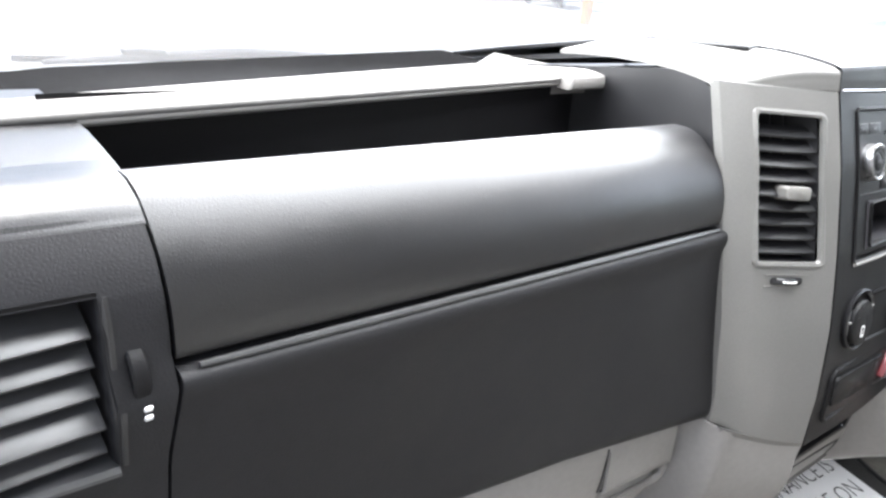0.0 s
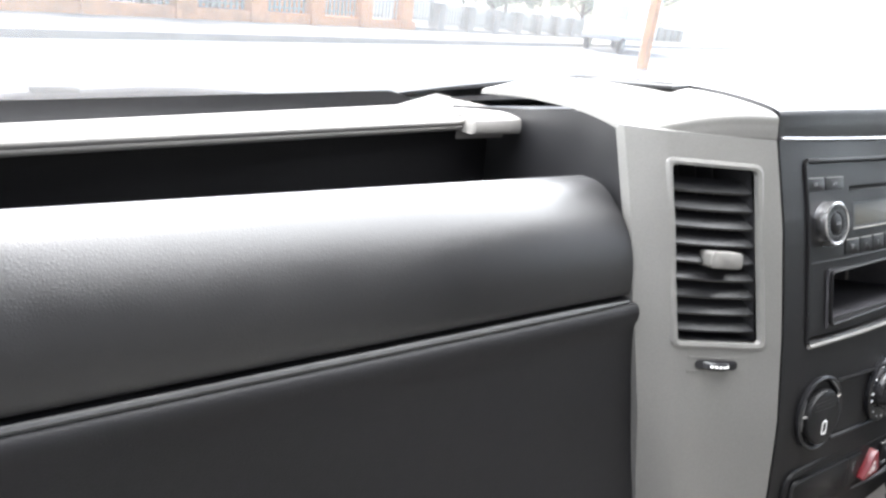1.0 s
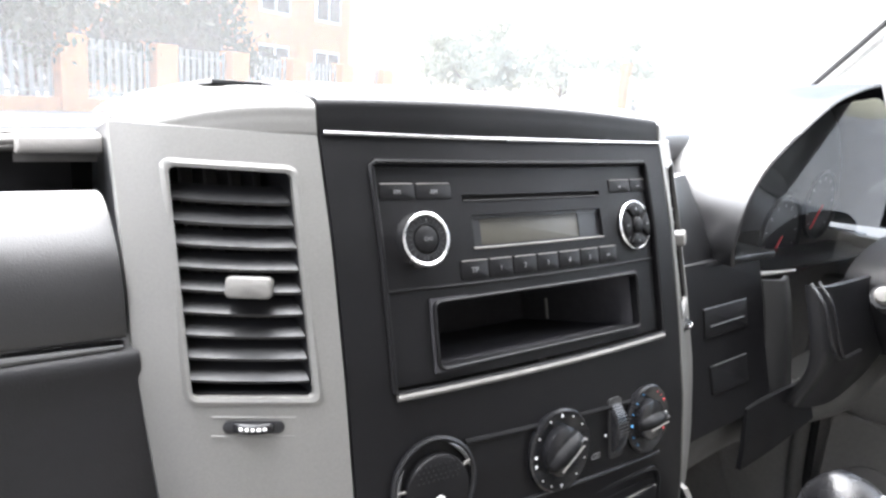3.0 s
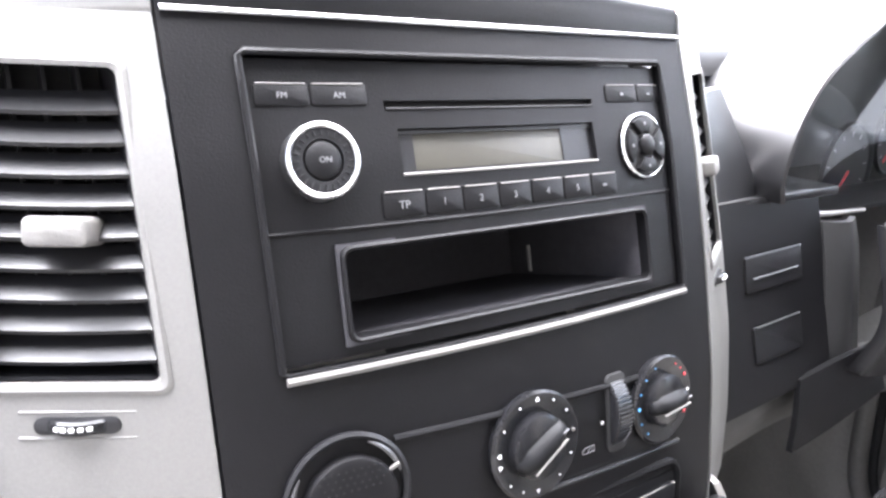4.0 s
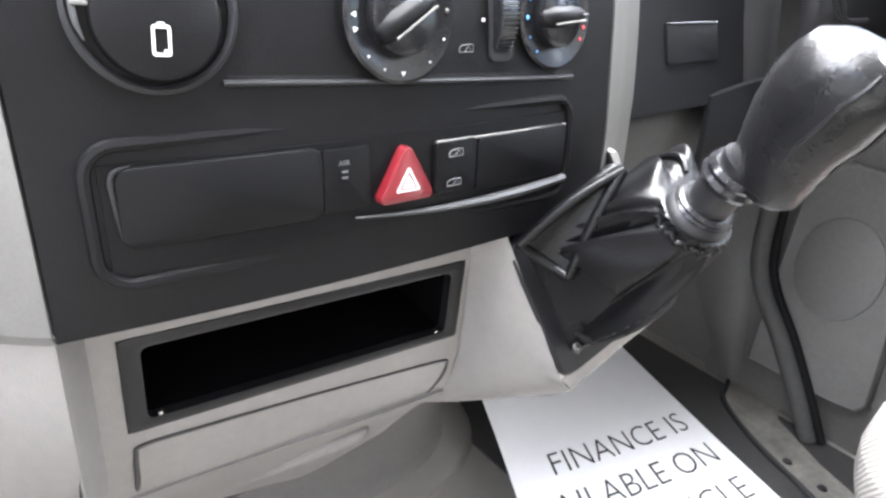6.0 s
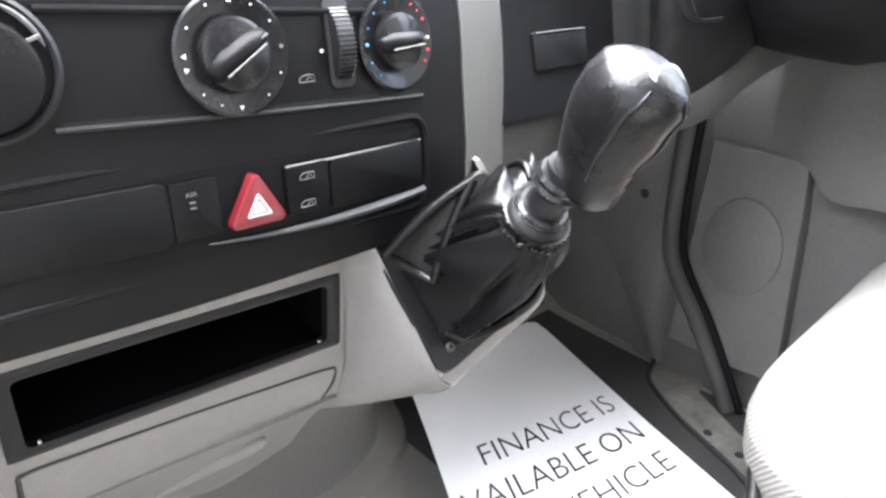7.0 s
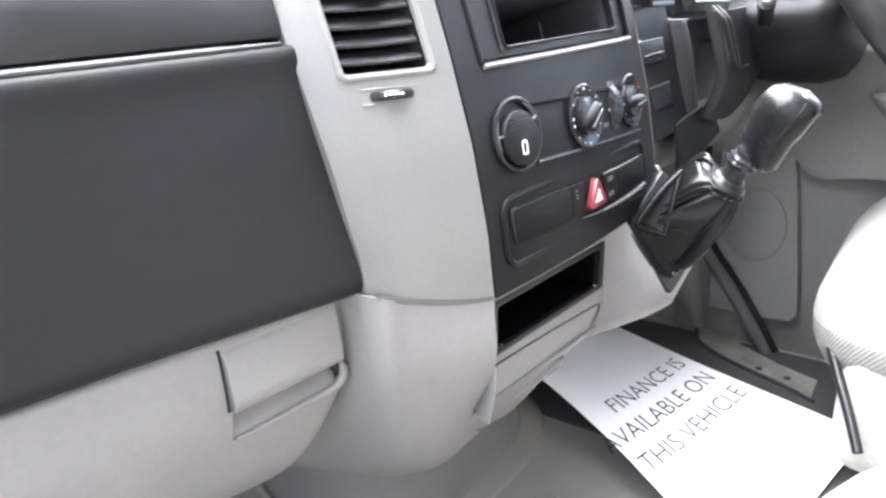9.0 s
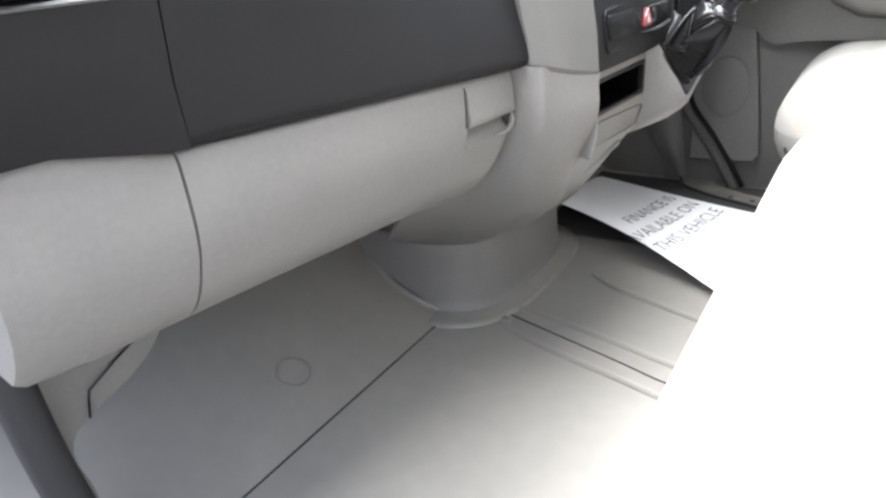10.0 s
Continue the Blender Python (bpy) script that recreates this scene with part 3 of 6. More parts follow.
# the open tray behind the lids
tray = part("tray", shell([[(x, y, z) for y, z in ((0.118, 0.55), (0.12, 0.532), (0.15, 0.528), (0.178, 0.532), (0.181, 0.578))] for x in steps(-0.182, -0.53, 6)], 0.003, (0, 0, -1)), M_DARK2, dash,
            "open dark storage tray")
part("end_top", shell([spline([(x, y, z) for y, z in ((0.1085, 0.5640), (0.125, 0.5668), (0.145, 0.5695), (0.165, 0.5708), (0.22, 0.5712))], 12) for x in ([-0.5200, -0.535, -0.58, -0.645])], 0.022, (0, 0, -1)), M_DARK, dash, "dark grained top at the tray's end")


def lip_row(x):
    front, back, low = 0.163 + 0.03 * (x + 0.55), 0.228 + 0.20 * (x + 0.54), 0.5690 + 0.022 * (x + 0.547)
    return spline([(x, y, z) for y, z in ((0.192, low - 0.004), (front + 0.006, low), (front + 0.001, low + 0.0014), (front, low + 0.0042), (front + 0.004, low + 0.0064), (front + 0.014, low + 0.0068), (back - 0.016, 0.5690), (back - 0.002, 0.5655), (back, 0.5610))], 26)


part("tray_rear_lip", shell([lip_row(x) for x in steps(-0.1720, -0.66, 13)], 0.003, (0, 0.3, -1)), M_GREY, dash, "pale grey rear lip of the tray")
PAD = ((0.180, 0.5735), (0.1665, 0.5737), (0.1635, 0.5755), (0.1638, 0.5812), (0.1670, 0.5838), (0.185, 0.5842), (0.225, 0.5770))
pad_rings = []
for x, k in ((-0.1690, 0.93), (-0.1698, 1.0), (-0.180, 1.0), (-0.195, 1.0), (-0.2075, 1.0), (-0.2085, 0.93)):
    top = spline([(x, 0.18 + (y - 0.18) * k, 0.578 + (z - 0.578) * k) for y, z in PAD], 22)
    pad_rings.append([tuple(p) for p in top] + [(x, 0.225, 0.568), (x, 0.18, 0.568)])
part("lip_end_pad", loft(pad_rings), M_GREY, dash, "pale grey block at the end of the tray lip")

# pale deck behind the block, cut aslant towards the windscreen
part("tray_end_deck", shell([[(x, 0.210, 0.5790), (x, 0.235, 0.5748), (x, 0.264 + 0.70 * max(0.0, x + 0.205), 0.5715)] for x in steps(-0.2070, -0.1150, 8)], 0.005, (0, 0, -1)), M_GREY, dash)

# the stack: dark centre panel with openings, cap and silver trims
RADIO = (-0.0945, 0.0955, 0.4925, 0.590)
panel = part("centre_panel", holed_sheet(stack_y, steps(-0.1155, 0.113, 22), steps(0.360, 0.6005, 30), [RADIO], 0.004), M_DARK2, dash, "dark smooth centre panel")
CAP = ((-0.0004, 0.5980), (0.0, 0.6025), (0.0012, 0.6085), (0.0040, 0.6145), (0.018, 0.6175), (0.045, 0.6190), (0.09, 0.617), (0.14, 0.611), (0.2, 0.598), (0.3, 0.575), (0.42, 0.545))


def cap_row(x, lift=0.0, drop=0.0, prof=CAP, fy=stack_y):
    y0 = fy(x, 0.6005)
    return spline([(x, y0 + y + drop, z + lift) for y, z in prof], 44)


cap_rows = [cap_row(x, 0.004 - 0.25 * x * x, 0.001) for x in steps(-0.1155, 0.113, 14)]
part("cap_front", shell([row[:14] for row in cap_rows], 0.003, (0, 1, 0)), M_DARK2, dash, "dark upright front of the cap")
part("top_cap", shell([row[13:] for row in cap_rows], 0.003, (0, 0.3, -1)), M_CAP, dash, "dark rounded cap above the radio")
part("cap_line", tube([(x, stack_y(x, 0.6012) - 0.0008, 0.6015) for x in steps(-0.1145, 0.112, 16)], 0.0011, 8), M_CHROME, dash, "thin bright line under the cap")

def foot_lift(x):
    """How far the trim's foot rises towards the glovebox."""
    return 0.016 * min(1.0, max(0.0, (-0.1165 - x) / 0.062)) ** 1.4


VENT_L = (-0.1705, -0.1275, 0.4950, 0.5845)
VENT_R = (0.1285, 0.1680, 0.4955, 0.5850)
for side, hole in ((-1, VENT_L), (1, VENT_R)):
    a, b = (-0.187, -0.1165) if side < 0 else (0.114, 0.187)
    trim = part("silver_trim", holed_sheet(trim_y, steps(a, b, 14), steps(0.362, 0.600, 26), [hole], 0.004), M_SILVER, dash, "satin silver vent trim")
    for v in trim.data.vertices if side < 0 else ():
        v.co.x += 0.0105 * min(1.0, max(0.0, (-0.15 - v.co.x) / 0.037)) * min(1.0, max(0.0, (0.51 - v.co.z) / 0.12))
        v.co.z += foot_lift(v.co.x) * min(1.0, max(0.0, (0.41 - v.co.z) / 0.048))
    for v in trim.data.vertices if side > 0 else ():
        v.co.x += 0.008 * min(1.0, max(0.0, (v.co.x - 0.15) / 0.037)) * min(1.0, max(0.0, (0.53 - v.co.z) / 0.10))
    if side < 0:
        part("trim_return", shell([[(-0.1868 + 0.0105 * min(1.0, max(0.0, (0.51 - z) / 0.12)), trim_y(-0.187, z) + d, z) for d in (0.001, 0.003, 0.006)] for z in steps(0.376, 0.598, 24)], 0.002, (1, 0, 0)), M_SILVER, dash)
    b0, b1 = (-0.1765, -0.1165) if side < 0 else (0.114, 0.187)
    part("trim_foot", shell([[(x, trim_y(x, 0.362 + foot_lift(x)) + d, z + (foot_lift(x) if side < 0 else 0.0)) for d, z in ((0.0, 0.3622), (0.0010, 0.3590), (0.0034, 0.3545))] for x in steps(b0, b1, 12)], 0.003, (0, 1, 0)), M_SILVER, dash)

    def trim_top(x):
        d = abs(x) - 0.115
        return cap_row(x, -0.0015 - 3.0 * d * d, 0.0, CAP[1:8], trim_y)

    top_rows = [trim_top(x) for x in steps(a, b, 14)]
    if side < 0:
        # its outer edge draws in over the tray's side wall
        top_rows = [[(q[0] + min(1.0, max(0.0, (-0.14 - q[0]) / 0.047)) * (0.0045 * min(1.0, max(0.0, (q[1] - 0.035) / 0.03)) + 0.135 * max(0.0, q[1] - 0.07)), q[1], q[2]) for q in row] for row in top_rows]
    part("trim_top", shell(top_rows, 0.003, (0, 0.3, -1)), M_SILVER, dash)
    vent = part("centre_vent", holed_sheet(lambda x, z: trim_y(x, z) + 0.034, steps(hole[0] - 0.004, hole[1] + 0.004, 3), steps(hole[2] - 0.004, hole[3] + 0.004, 3), [], 0.003), M_VOID, dash,
                "tall centre air vent with dark louvres")
    bm = None
    for x0, x1, z0, z1 in ((hole[0] - 0.0015, hole[0], hole[2], hole[3]), (hole[1], hole[1] + 0.0015, hole[2], hole[3]), (hole[0], hole[1], hole[2] - 0.0015, hole[2]), (hole[0], hole[1], hole[3], hole[3] + 0.0015)):
        rows = [[(x, trim_y(x, z) + 0.0006 + k, z) for k in (0.0, 0.034)] for x, z in ((x0, z0), (x1, z0), (x1, z1), (x0, z1))]
        bm = loft([[r[0] for r in rows], [r[1] for r in rows]], bm)
    part("vent_duct", bm, M_BLACK, vent)
    xc, zc = (hole[0] + hole[1]) / 2, (hole[2] + hole[3]) / 2
    w, h = hole[1] - hole[0], hole[3] - hole[2]
    part("vent_bezel", surface_ring(shifted(rrect(w + 0.0050, h + 0.0060, 0.004), xc, zc), shifted(rrect(w - 0.0004, h - 0.0004, 0.0024), xc, zc), trim_y, 0.0013, 0.002), M_SILVER, vent)
    for i in range(9):
        z = hole[3] - 0.0085 - i * 0.0089
        row = []
        for x in steps(hole[0] + 0.0002, hole[1] - 0.0002, 8):
            sag = 0.0007 * (1 - ((x - xc) / (w / 2)) ** 2)
            row.append([(x, trim_y(x, z) + 0.0025, z - 0.0040 - sag), (x, trim_y(x, z) + 0.0065, z - 0.0018 - sag), (x, trim_y(x, z) + 0.0120, z + 0.0010 - sag)])
        part("slat", shell(row, 0.0013, (0, 0.3, -1)), M_GREYDARK, vent)
    for x in steps(hole[0] + 0.008, hole[1] - 0.008, 3):
        part("inner_vane", shell([[(x, trim_y(x, z) + d, z) for d in (0.018, 0.032)] for z in (hole[2] + 0.001, zc, hole[3] - 0.001)], 0.0012, (1, 0, 0)), M_BLACK, vent)
    m = mount((hole[0] + hole[1]) / 2 + 0.002, hole[2] + 0.0435, -0.002, trim_y)
    part("vent_tab", prism(rrect(0.0185, 0.0088, 0.0022), 0.0065, m, 0.0016, back=-0.006), M_GREY2, vent, "pale grey direction tab")
    m = mount((hole[0] + hole[1]) / 2 - 0.001, hole[2] - 0.0118, 0.0, trim_y)
    part("thumbwheel_slot", prism(rrect(0.0245, 0.0052, 0.0025), 0.0006, m, 0.0002, back=-0.001), M_BLACK, vent)
    part("vent_thumbwheel", lathe([(0, -0.0021), (0.0100, -0.0021), (0.0107, -0.0013), (0.0107, 0.0013), (0.0100, 0.0021), (0, 0.0021)], 40, m @ pose(0, 0, -0.0062, 90, 0, 0)), M_GLOSS, vent)
    for k in range(-2, 3):
        a = k * 0.22
        part("wheel_mark", box((0, 0, 0), (0.0015, 0.0012, 0.0008), m @ pose(0.0108 * math.sin(a), 0, -0.0062 + 0.0108 * math.cos(a), 0, math.degrees(a), 0), 0.0002), M_WHITE, vent)
    for k in (-1, 1):
        part("slot_edge", tube([m @ Vector((x, k * 0.0039, -0.0004)) for x in steps(-0.0165, 0.0165, 6)], 0.0006, 6), M_SILVER, vent)

# the dark side wall of the stack above the tray
wall_rim = [(-0.1820 + 0.135 * (max(y, 0.06) - 0.07), y, z) for y, z in ((0.056, 0.525), (0.0575, 0.560), (0.0625, 0.572), (0.070, 0.5845), (0.079, 0.5935), (0.090, 0.5985), (0.105, 0.5995), (0.12, 0.5980), (0.146, 0.5930), (0.25, 0.576), (0.25, 0.53))]
part("stack_side_wall", loft([wall_rim, [(x + 0.004, y, z) for x, y, z in wall_rim]]), M_DARK, dash, "dark grained side wall above the tray")

# dash top out to the windscreen
top_rows = []
for x in steps(-0.12, 0.64, 24):
    top_rows.append(spline([(x, 0.096 + 0.02 * max(0, x), 0.584), (x, 0.101 + 0.02 * max(0, x), 0.597), (x, 0.120, 0.6035), (x, 0.16, 0.602), (x, 0.25, 0.584), (x, 0.36, 0.560), (x, 0.43, 0.545)], 14))
part("dash_top", shell(top_rows, 0.004, (0, 0, -1)), M_DARK, dash, "dark grained dashboard top under the windscreen")
part("rear_shelf", shell([[(x, 0.226 + 0.20 * (x + 0.54) - 0.004, 0.5625), (x, 0.268 + 0.21 * (x + 0.53), 0.5625), (x, 0.311 + 0.21 * (x + 0.517), 0.5620)] for x in steps(-0.68, -0.12, 8)], 0.004, (0, 0, -1)), M_MATTE, dash, "black strip along the windscreen foot")
part("cowl", shell([[(x, min(0.43, 0.311 + 0.21 * (x + 0.517)), 0.553 if x < -0.1 else 0.538), (x, 0.50, 0.45), (x, 0.645, 0.428)] for x in steps(-0.72, 0.72, 16)], 0.004, (0, 0, -1)), M_BLACK, dash)
grille = part("top_grille", prism([(-0.05, -0.035), (0.05, -0.035), (0.036, 0.035), (-0.036, 0.035)], 0.002, pose(-0.10, 0.125, 0.6135, -6, 0, 12), 0.0008), M_DARK2, dash, "slotted grille on the dashboard top")
for i in range(9):
    part("slot", box((0, 0, 0.0022), (0.0022, 0.058, 0.0012), pose(-0.10, 0.125, 0.6135, -6, 0, 12) @ pose(-0.034 + i * 0.0085, 0, 0, 0, 0, 0), 0.0004), M_VOID, grille)

# ---- the lower console ----
console = thing("lower_console", (0.0, 0.1, 0.15), "light grey moulded lower console on a dark grey foot", "console")


SLOT = (-0.097, 0.0455, 0.3035, 0.3440)


def low_y(x, z):
    face = -0.0130 - 0.092 * (x + 0.097)
    if x < -0.105:
        face += (trim_y(-0.1165, 0.362) - face) * min(1.0, (-0.105 - x) / 0.0105)
    return face + float(np.interp(z, (0.2, 0.25, 0.29, 0.36), (0.035, 0.012, 0.002, 0.0)))


part("console_front", holed_sheet(low_y, steps(-0.1160, 0.0480, 16), steps(0.268, 0.3615, 8), [SLOT], 0.004), M_GREY, console, "light grey face round the lower slot")

# flanks and belly of the console, falling back to the foot
def flank(sec):
    """Rows of plan outlines (z, points)."""
    return [spline([(x, y, z) for x, y in pts], 40) for z, pts in sec]


TB = trim_y(-0.1165, 0.362)
TL, TM, TN = trim_y(-0.1765, 0.362) + 0.0025, trim_y(-0.165, 0.362) + 0.0025, trim_y(-0.144, 0.362) + 0.0022
flank_cols = (
    ((-0.188, 0.125, 0.3605 + foot_lift(-0.188)), (-0.188, 0.125, 0.315), (-0.198, 0.130, 0.265), (-0.205, 0.168, 0.210), (-0.167, 0.220, 0.158), (-0.096, 0.275, 0.114)),
    ((-0.1800, TL + 0.035, 0.3605 + foot_lift(-0.1800)), (-0.1795, TL + 0.038, 0.315), (-0.176, 0.074, 0.264), (-0.160, 0.120, 0.206), (-0.127, 0.180, 0.156), (-0.090, 0.234, 0.114)),
    ((-0.1765, TL, 0.3605 + foot_lift(-0.1765)), (-0.1755, TL + 0.002, 0.315), (-0.166, 0.036, 0.262), (-0.141, 0.078, 0.203), (-0.109, 0.138, 0.155), (-0.080, 0.198, 0.114)),
    ((-0.165, TM, 0.3605 + foot_lift(-0.165)), (-0.164, TM + 0.001, 0.315), (-0.153, 0.014, 0.262), (-0.126, 0.049, 0.204), (-0.090, 0.103, 0.156), (-0.058, 0.163, 0.114)),
    ((-0.144, TN, 0.3605 + foot_lift(-0.144)), (-0.143, TN + 0.0005, 0.315), (-0.133, 0.000, 0.264), (-0.100, 0.030, 0.207), (-0.058, 0.077, 0.159), (-0.026, 0.146, 0.114)),
    ((-0.116, TB + 0.001, 0.3605 + foot_lift(-0.116)), (-0.1158, TB + 0.0012, 0.315), (-0.112, -0.005, 0.268), (-0.074, 0.021, 0.222), (-0.028, 0.052, 0.180), (-0.002, 0.138, 0.114)),
)
part("console_flank", shell(smooth_grid(flank_cols, 24, 36), 0.004, (0.5, 1, 0)), M_GREY, console, "light grey rounded flank")
belly_sec = (
    (0.2675, ((-0.112, -0.006), (-0.06, -0.010), (0.0, -0.017), (0.046, -0.0205))),
    (0.250, ((-0.0985, 0.0055), (-0.055, 0.001), (0.0, -0.005), (0.042, -0.006))),
    (0.225, ((-0.0785, 0.0198), (-0.045, 0.016), (0.0, 0.011), (0.044, 0.013))),
    (0.195, ((-0.0465, 0.0415), (-0.022, 0.036), (0.0, 0.032), (0.050, 0.036))),
    (0.170, ((-0.0260, 0.0655), (0.0, 0.058), (0.02, 0.055), (0.060, 0.060))),
    (0.140, ((-0.0120, 0.1030), (0.015, 0.094), (0.04, 0.092), (0.085, 0.098))),
    (0.114, ((-0.0040, 0.1395), (0.03, 0.140), (0.07, 0.140), (0.11, 0.142))),
)
part("console_belly", shell(smooth_grid(flank(belly_sec), 30, 40), 0.004, (0, 1, 0.3)), M_GREY, console, "light grey belly under the slot")
# the drawer line under the slot
def drawer_y(x, z):
    return low_y(x, z) if z > 0.268 else low_y(x, 0.268) + 0.9 * (0.268 - z)


seam = [(-0.0945, 0.235), (-0.0950, 0.255), (-0.0955, 0.275), (-0.0955, 0.292), (-0.0925, 0.2965), (-0.07, 0.2963), (-0.03, 0.2948), (0.01, 0.2925), (0.038, 0.2905), (0.0435, 0.2875), (0.0425, 0.277), (0.036, 0.266), (0.024, 0.256)]
part("drawer_seam", tube([(x, drawer_y(x, z) - 0.0002, z) for x, z in seam], [0.0012, 0.0011, 0.0008, 0.0006, 0.0007, 0.0009, 0.0004], 8, steps=60), M_PILLAR, console)
part("drawer_lip", tube([(-0.058, 0.030, 0.2200), (-0.048, 0.023, 0.2250), (-0.022, 0.0055, 0.2395), (0.004, -0.0070, 0.2500), (0.010, -0.008, 0.2530)], [0.001, 0.0055, 0.0045, 0.004, 0.001], 12, steps=24), M_GREY, console, "rounded grip of the lower drawer")

# the slot: a dark framed pocket
pocket = part("pocket", surface_ring(shifted(rrect(0.1420, 0.0402, 0.0018), -0.0258, 0.32375), shifted(rrect(0.1285, 0.0315, 0.003), -0.0258, 0.32375), low_y, 0.0016, 0.004), M_BLACK, console, "black framed open pocket")
pm = mount(-0.0258, 0.32375, 0.0, low_y)
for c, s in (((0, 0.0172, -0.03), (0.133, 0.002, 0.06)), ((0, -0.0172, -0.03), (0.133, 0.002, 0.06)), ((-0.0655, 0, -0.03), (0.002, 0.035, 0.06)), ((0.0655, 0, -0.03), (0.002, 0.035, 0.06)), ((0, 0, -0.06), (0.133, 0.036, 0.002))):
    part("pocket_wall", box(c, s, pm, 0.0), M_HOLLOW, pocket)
for x, y in ((-0.060, -0.0145), (0.060, -0.0145)):
    part("stud", lathe([(0, 0.0012), (0.0008, 0.001), (0.0011, 0)], 10, pm @ pose(x, y, -0.0003, 0, 0, 0)), M_CHROME, pocket)

# the foot
foot_sec = []


def foot_ring(k, z):
    out = []
    for v in range(-100, 101, 8):
        a = math.radians(v)
        c, q = math.cos(a), math.sin(a)
        out.append((0.085 - k * 0.170 * math.copysign(abs(q) ** 0.6, q), 0.290 - k * 0.150 * math.copysign(abs(c) ** 0.6, c), z))
    return out


for z, k in ((0.118, 0.975), (0.113, 0.99), (0.09, 0.985), (0.06, 0.985), (0.025, 0.99), (0.010, 1.01), (0.003, 1.05)):
    foot_sec.append(foot_ring(k, z))
part("console_foot", shell(foot_sec, 0.004, (0, 1, 0)), M_GREY, console, "mid grey plastic foot")

# gear lever housing: a nose that carries the gaiter plate
nose = thing("gear_lever", (0.09, -0.05, 0.32), "black leather gear lever gaiter and glossy knob on the console", "gear lever")
PA, PB, PC, PD = (0.057, -0.037, 0.353), (0.074, -0.069, 0.295), (0.146, -0.070, 0.318), (0.124, -0.040, 0.384)


def quad_ring(c, r, n=5):
    """A rounded outline through four corners."""
    out = []
    for i in range(4):
        p, a, b = Vector(c[i]), Vector(c[i - 1]), Vector(c[(i + 1) % 4])
        s, e = p + (a - p).normalized() * r, p + (b - p).normalized() * r
        for k in range(n):
            t = k / (n - 1)
            out.append(tuple((1 - t) ** 2 * s + 2 * t * (1 - t) * p + t * t * e))
    return out


def grown(ring, k, off):
    c = sum((Vector(p) for p in ring), Vector()) / len(ring)
    return [tuple(c + (Vector(p) - c) * k + Vector(off)) for p in ring]


plate = quad_ring((PA, PB, PC, PD), 0.008)
pn = (Vector(PB) - Vector(PA)).cross(Vector(PC) - Vector(PA)).normalized()
if pn.y > 0:
    pn = -pn
cols = (((0.0445, -0.0205, 0.361), (0.046, -0.0195, 0.33), (0.046, -0.018, 0.30), (0.044, -0.012, 0.275), (0.03, 0.004, 0.252)),
        ((0.0510, -0.0300, 0.361), (0.055, -0.0385, 0.332), (0.060, -0.0450, 0.303), (0.063, -0.044, 0.280), (0.055, -0.018, 0.255)),
        ((0.0560, -0.0368, 0.361), (0.0640, -0.0520, 0.330), (0.0725, -0.0685, 0.2955), (0.081, -0.0690, 0.285), (0.085, -0.045, 0.264)))
part("gear_housing", shell(smooth_grid(cols, 14, 24), 0.004, (0.6, 0.8, 0)), M_GREY, console, "light grey gear lever housing")
unders = (((0.0725, -0.0690, 0.2950), (0.109, -0.0705, 0.3060), (0.1465, -0.0710, 0.3170), (0.156, -0.055, 0.326)),
          ((0.0810, -0.0690, 0.2850), (0.112, -0.0685, 0.2950), (0.1490, -0.0670, 0.3080), (0.160, -0.050, 0.316)),
          ((0.0850, -0.0450, 0.2640), (0.112, -0.0420, 0.2730), (0.1460, -0.0380, 0.2880), (0.160, -0.025, 0.296)),
          ((0.0750, 0.0000, 0.2430), (0.110, 0.0000, 0.2480), (0.1400, 0.0000, 0.2600), (0.155, 0.010, 0.268)))
part("housing_base", shell(smooth_grid(unders, 16, 20), 0.004, (0, 0.7, 0.7)), M_GREY, console)
part("housing_side", shell(smooth_grid((((0.127, -0.036, 0.386), (0.150, -0.066, 0.318), (0.160, -0.050, 0.300)), ((0.15, 0.02, 0.386), (0.168, 0.0, 0.318), (0.165, 0.01, 0.275))), 8, 12), 0.004, (-1, 0.3, 0)), M_GREY, console)
part("gaiter_plate", loft([grown(plate, 1.02, -pn * 0.004), grown(plate, 1.02, pn * 0.0010), grown(plate, 0.99, pn * 0.0025), grown(plate, 0.93, pn * 0.0026)]), M_BLACK, nose)

# gaiter: folds gathered up to the collar
base_c = sum((Vector(p) for p in plate), Vector()) / len(plate)
collar_c, collar_d = Vector((0.092, -0.101, 0.3865)), Vector((-0.09, -0.47, 0.87)).normalized()
side_v = collar_d.cross(Vector((0, 0, 1))).normalized()
up_v = side_v.cross(collar_d).normalized()
rings = []
gaiter_n = 128
base_ring = [Vector(p) for p in grown(plate, 0.80, pn * 0.002)]


def at_ring(ring, t):
    f = t * len(ring)
    i = int(f) % len(ring)
    return ring[i].lerp(ring[(i + 1) % len(ring)], f - int(f))


def nearest_start():
    return min(range(len(base_ring)), key=lambda i: -(base_ring[i] - base_c).dot(side_v))


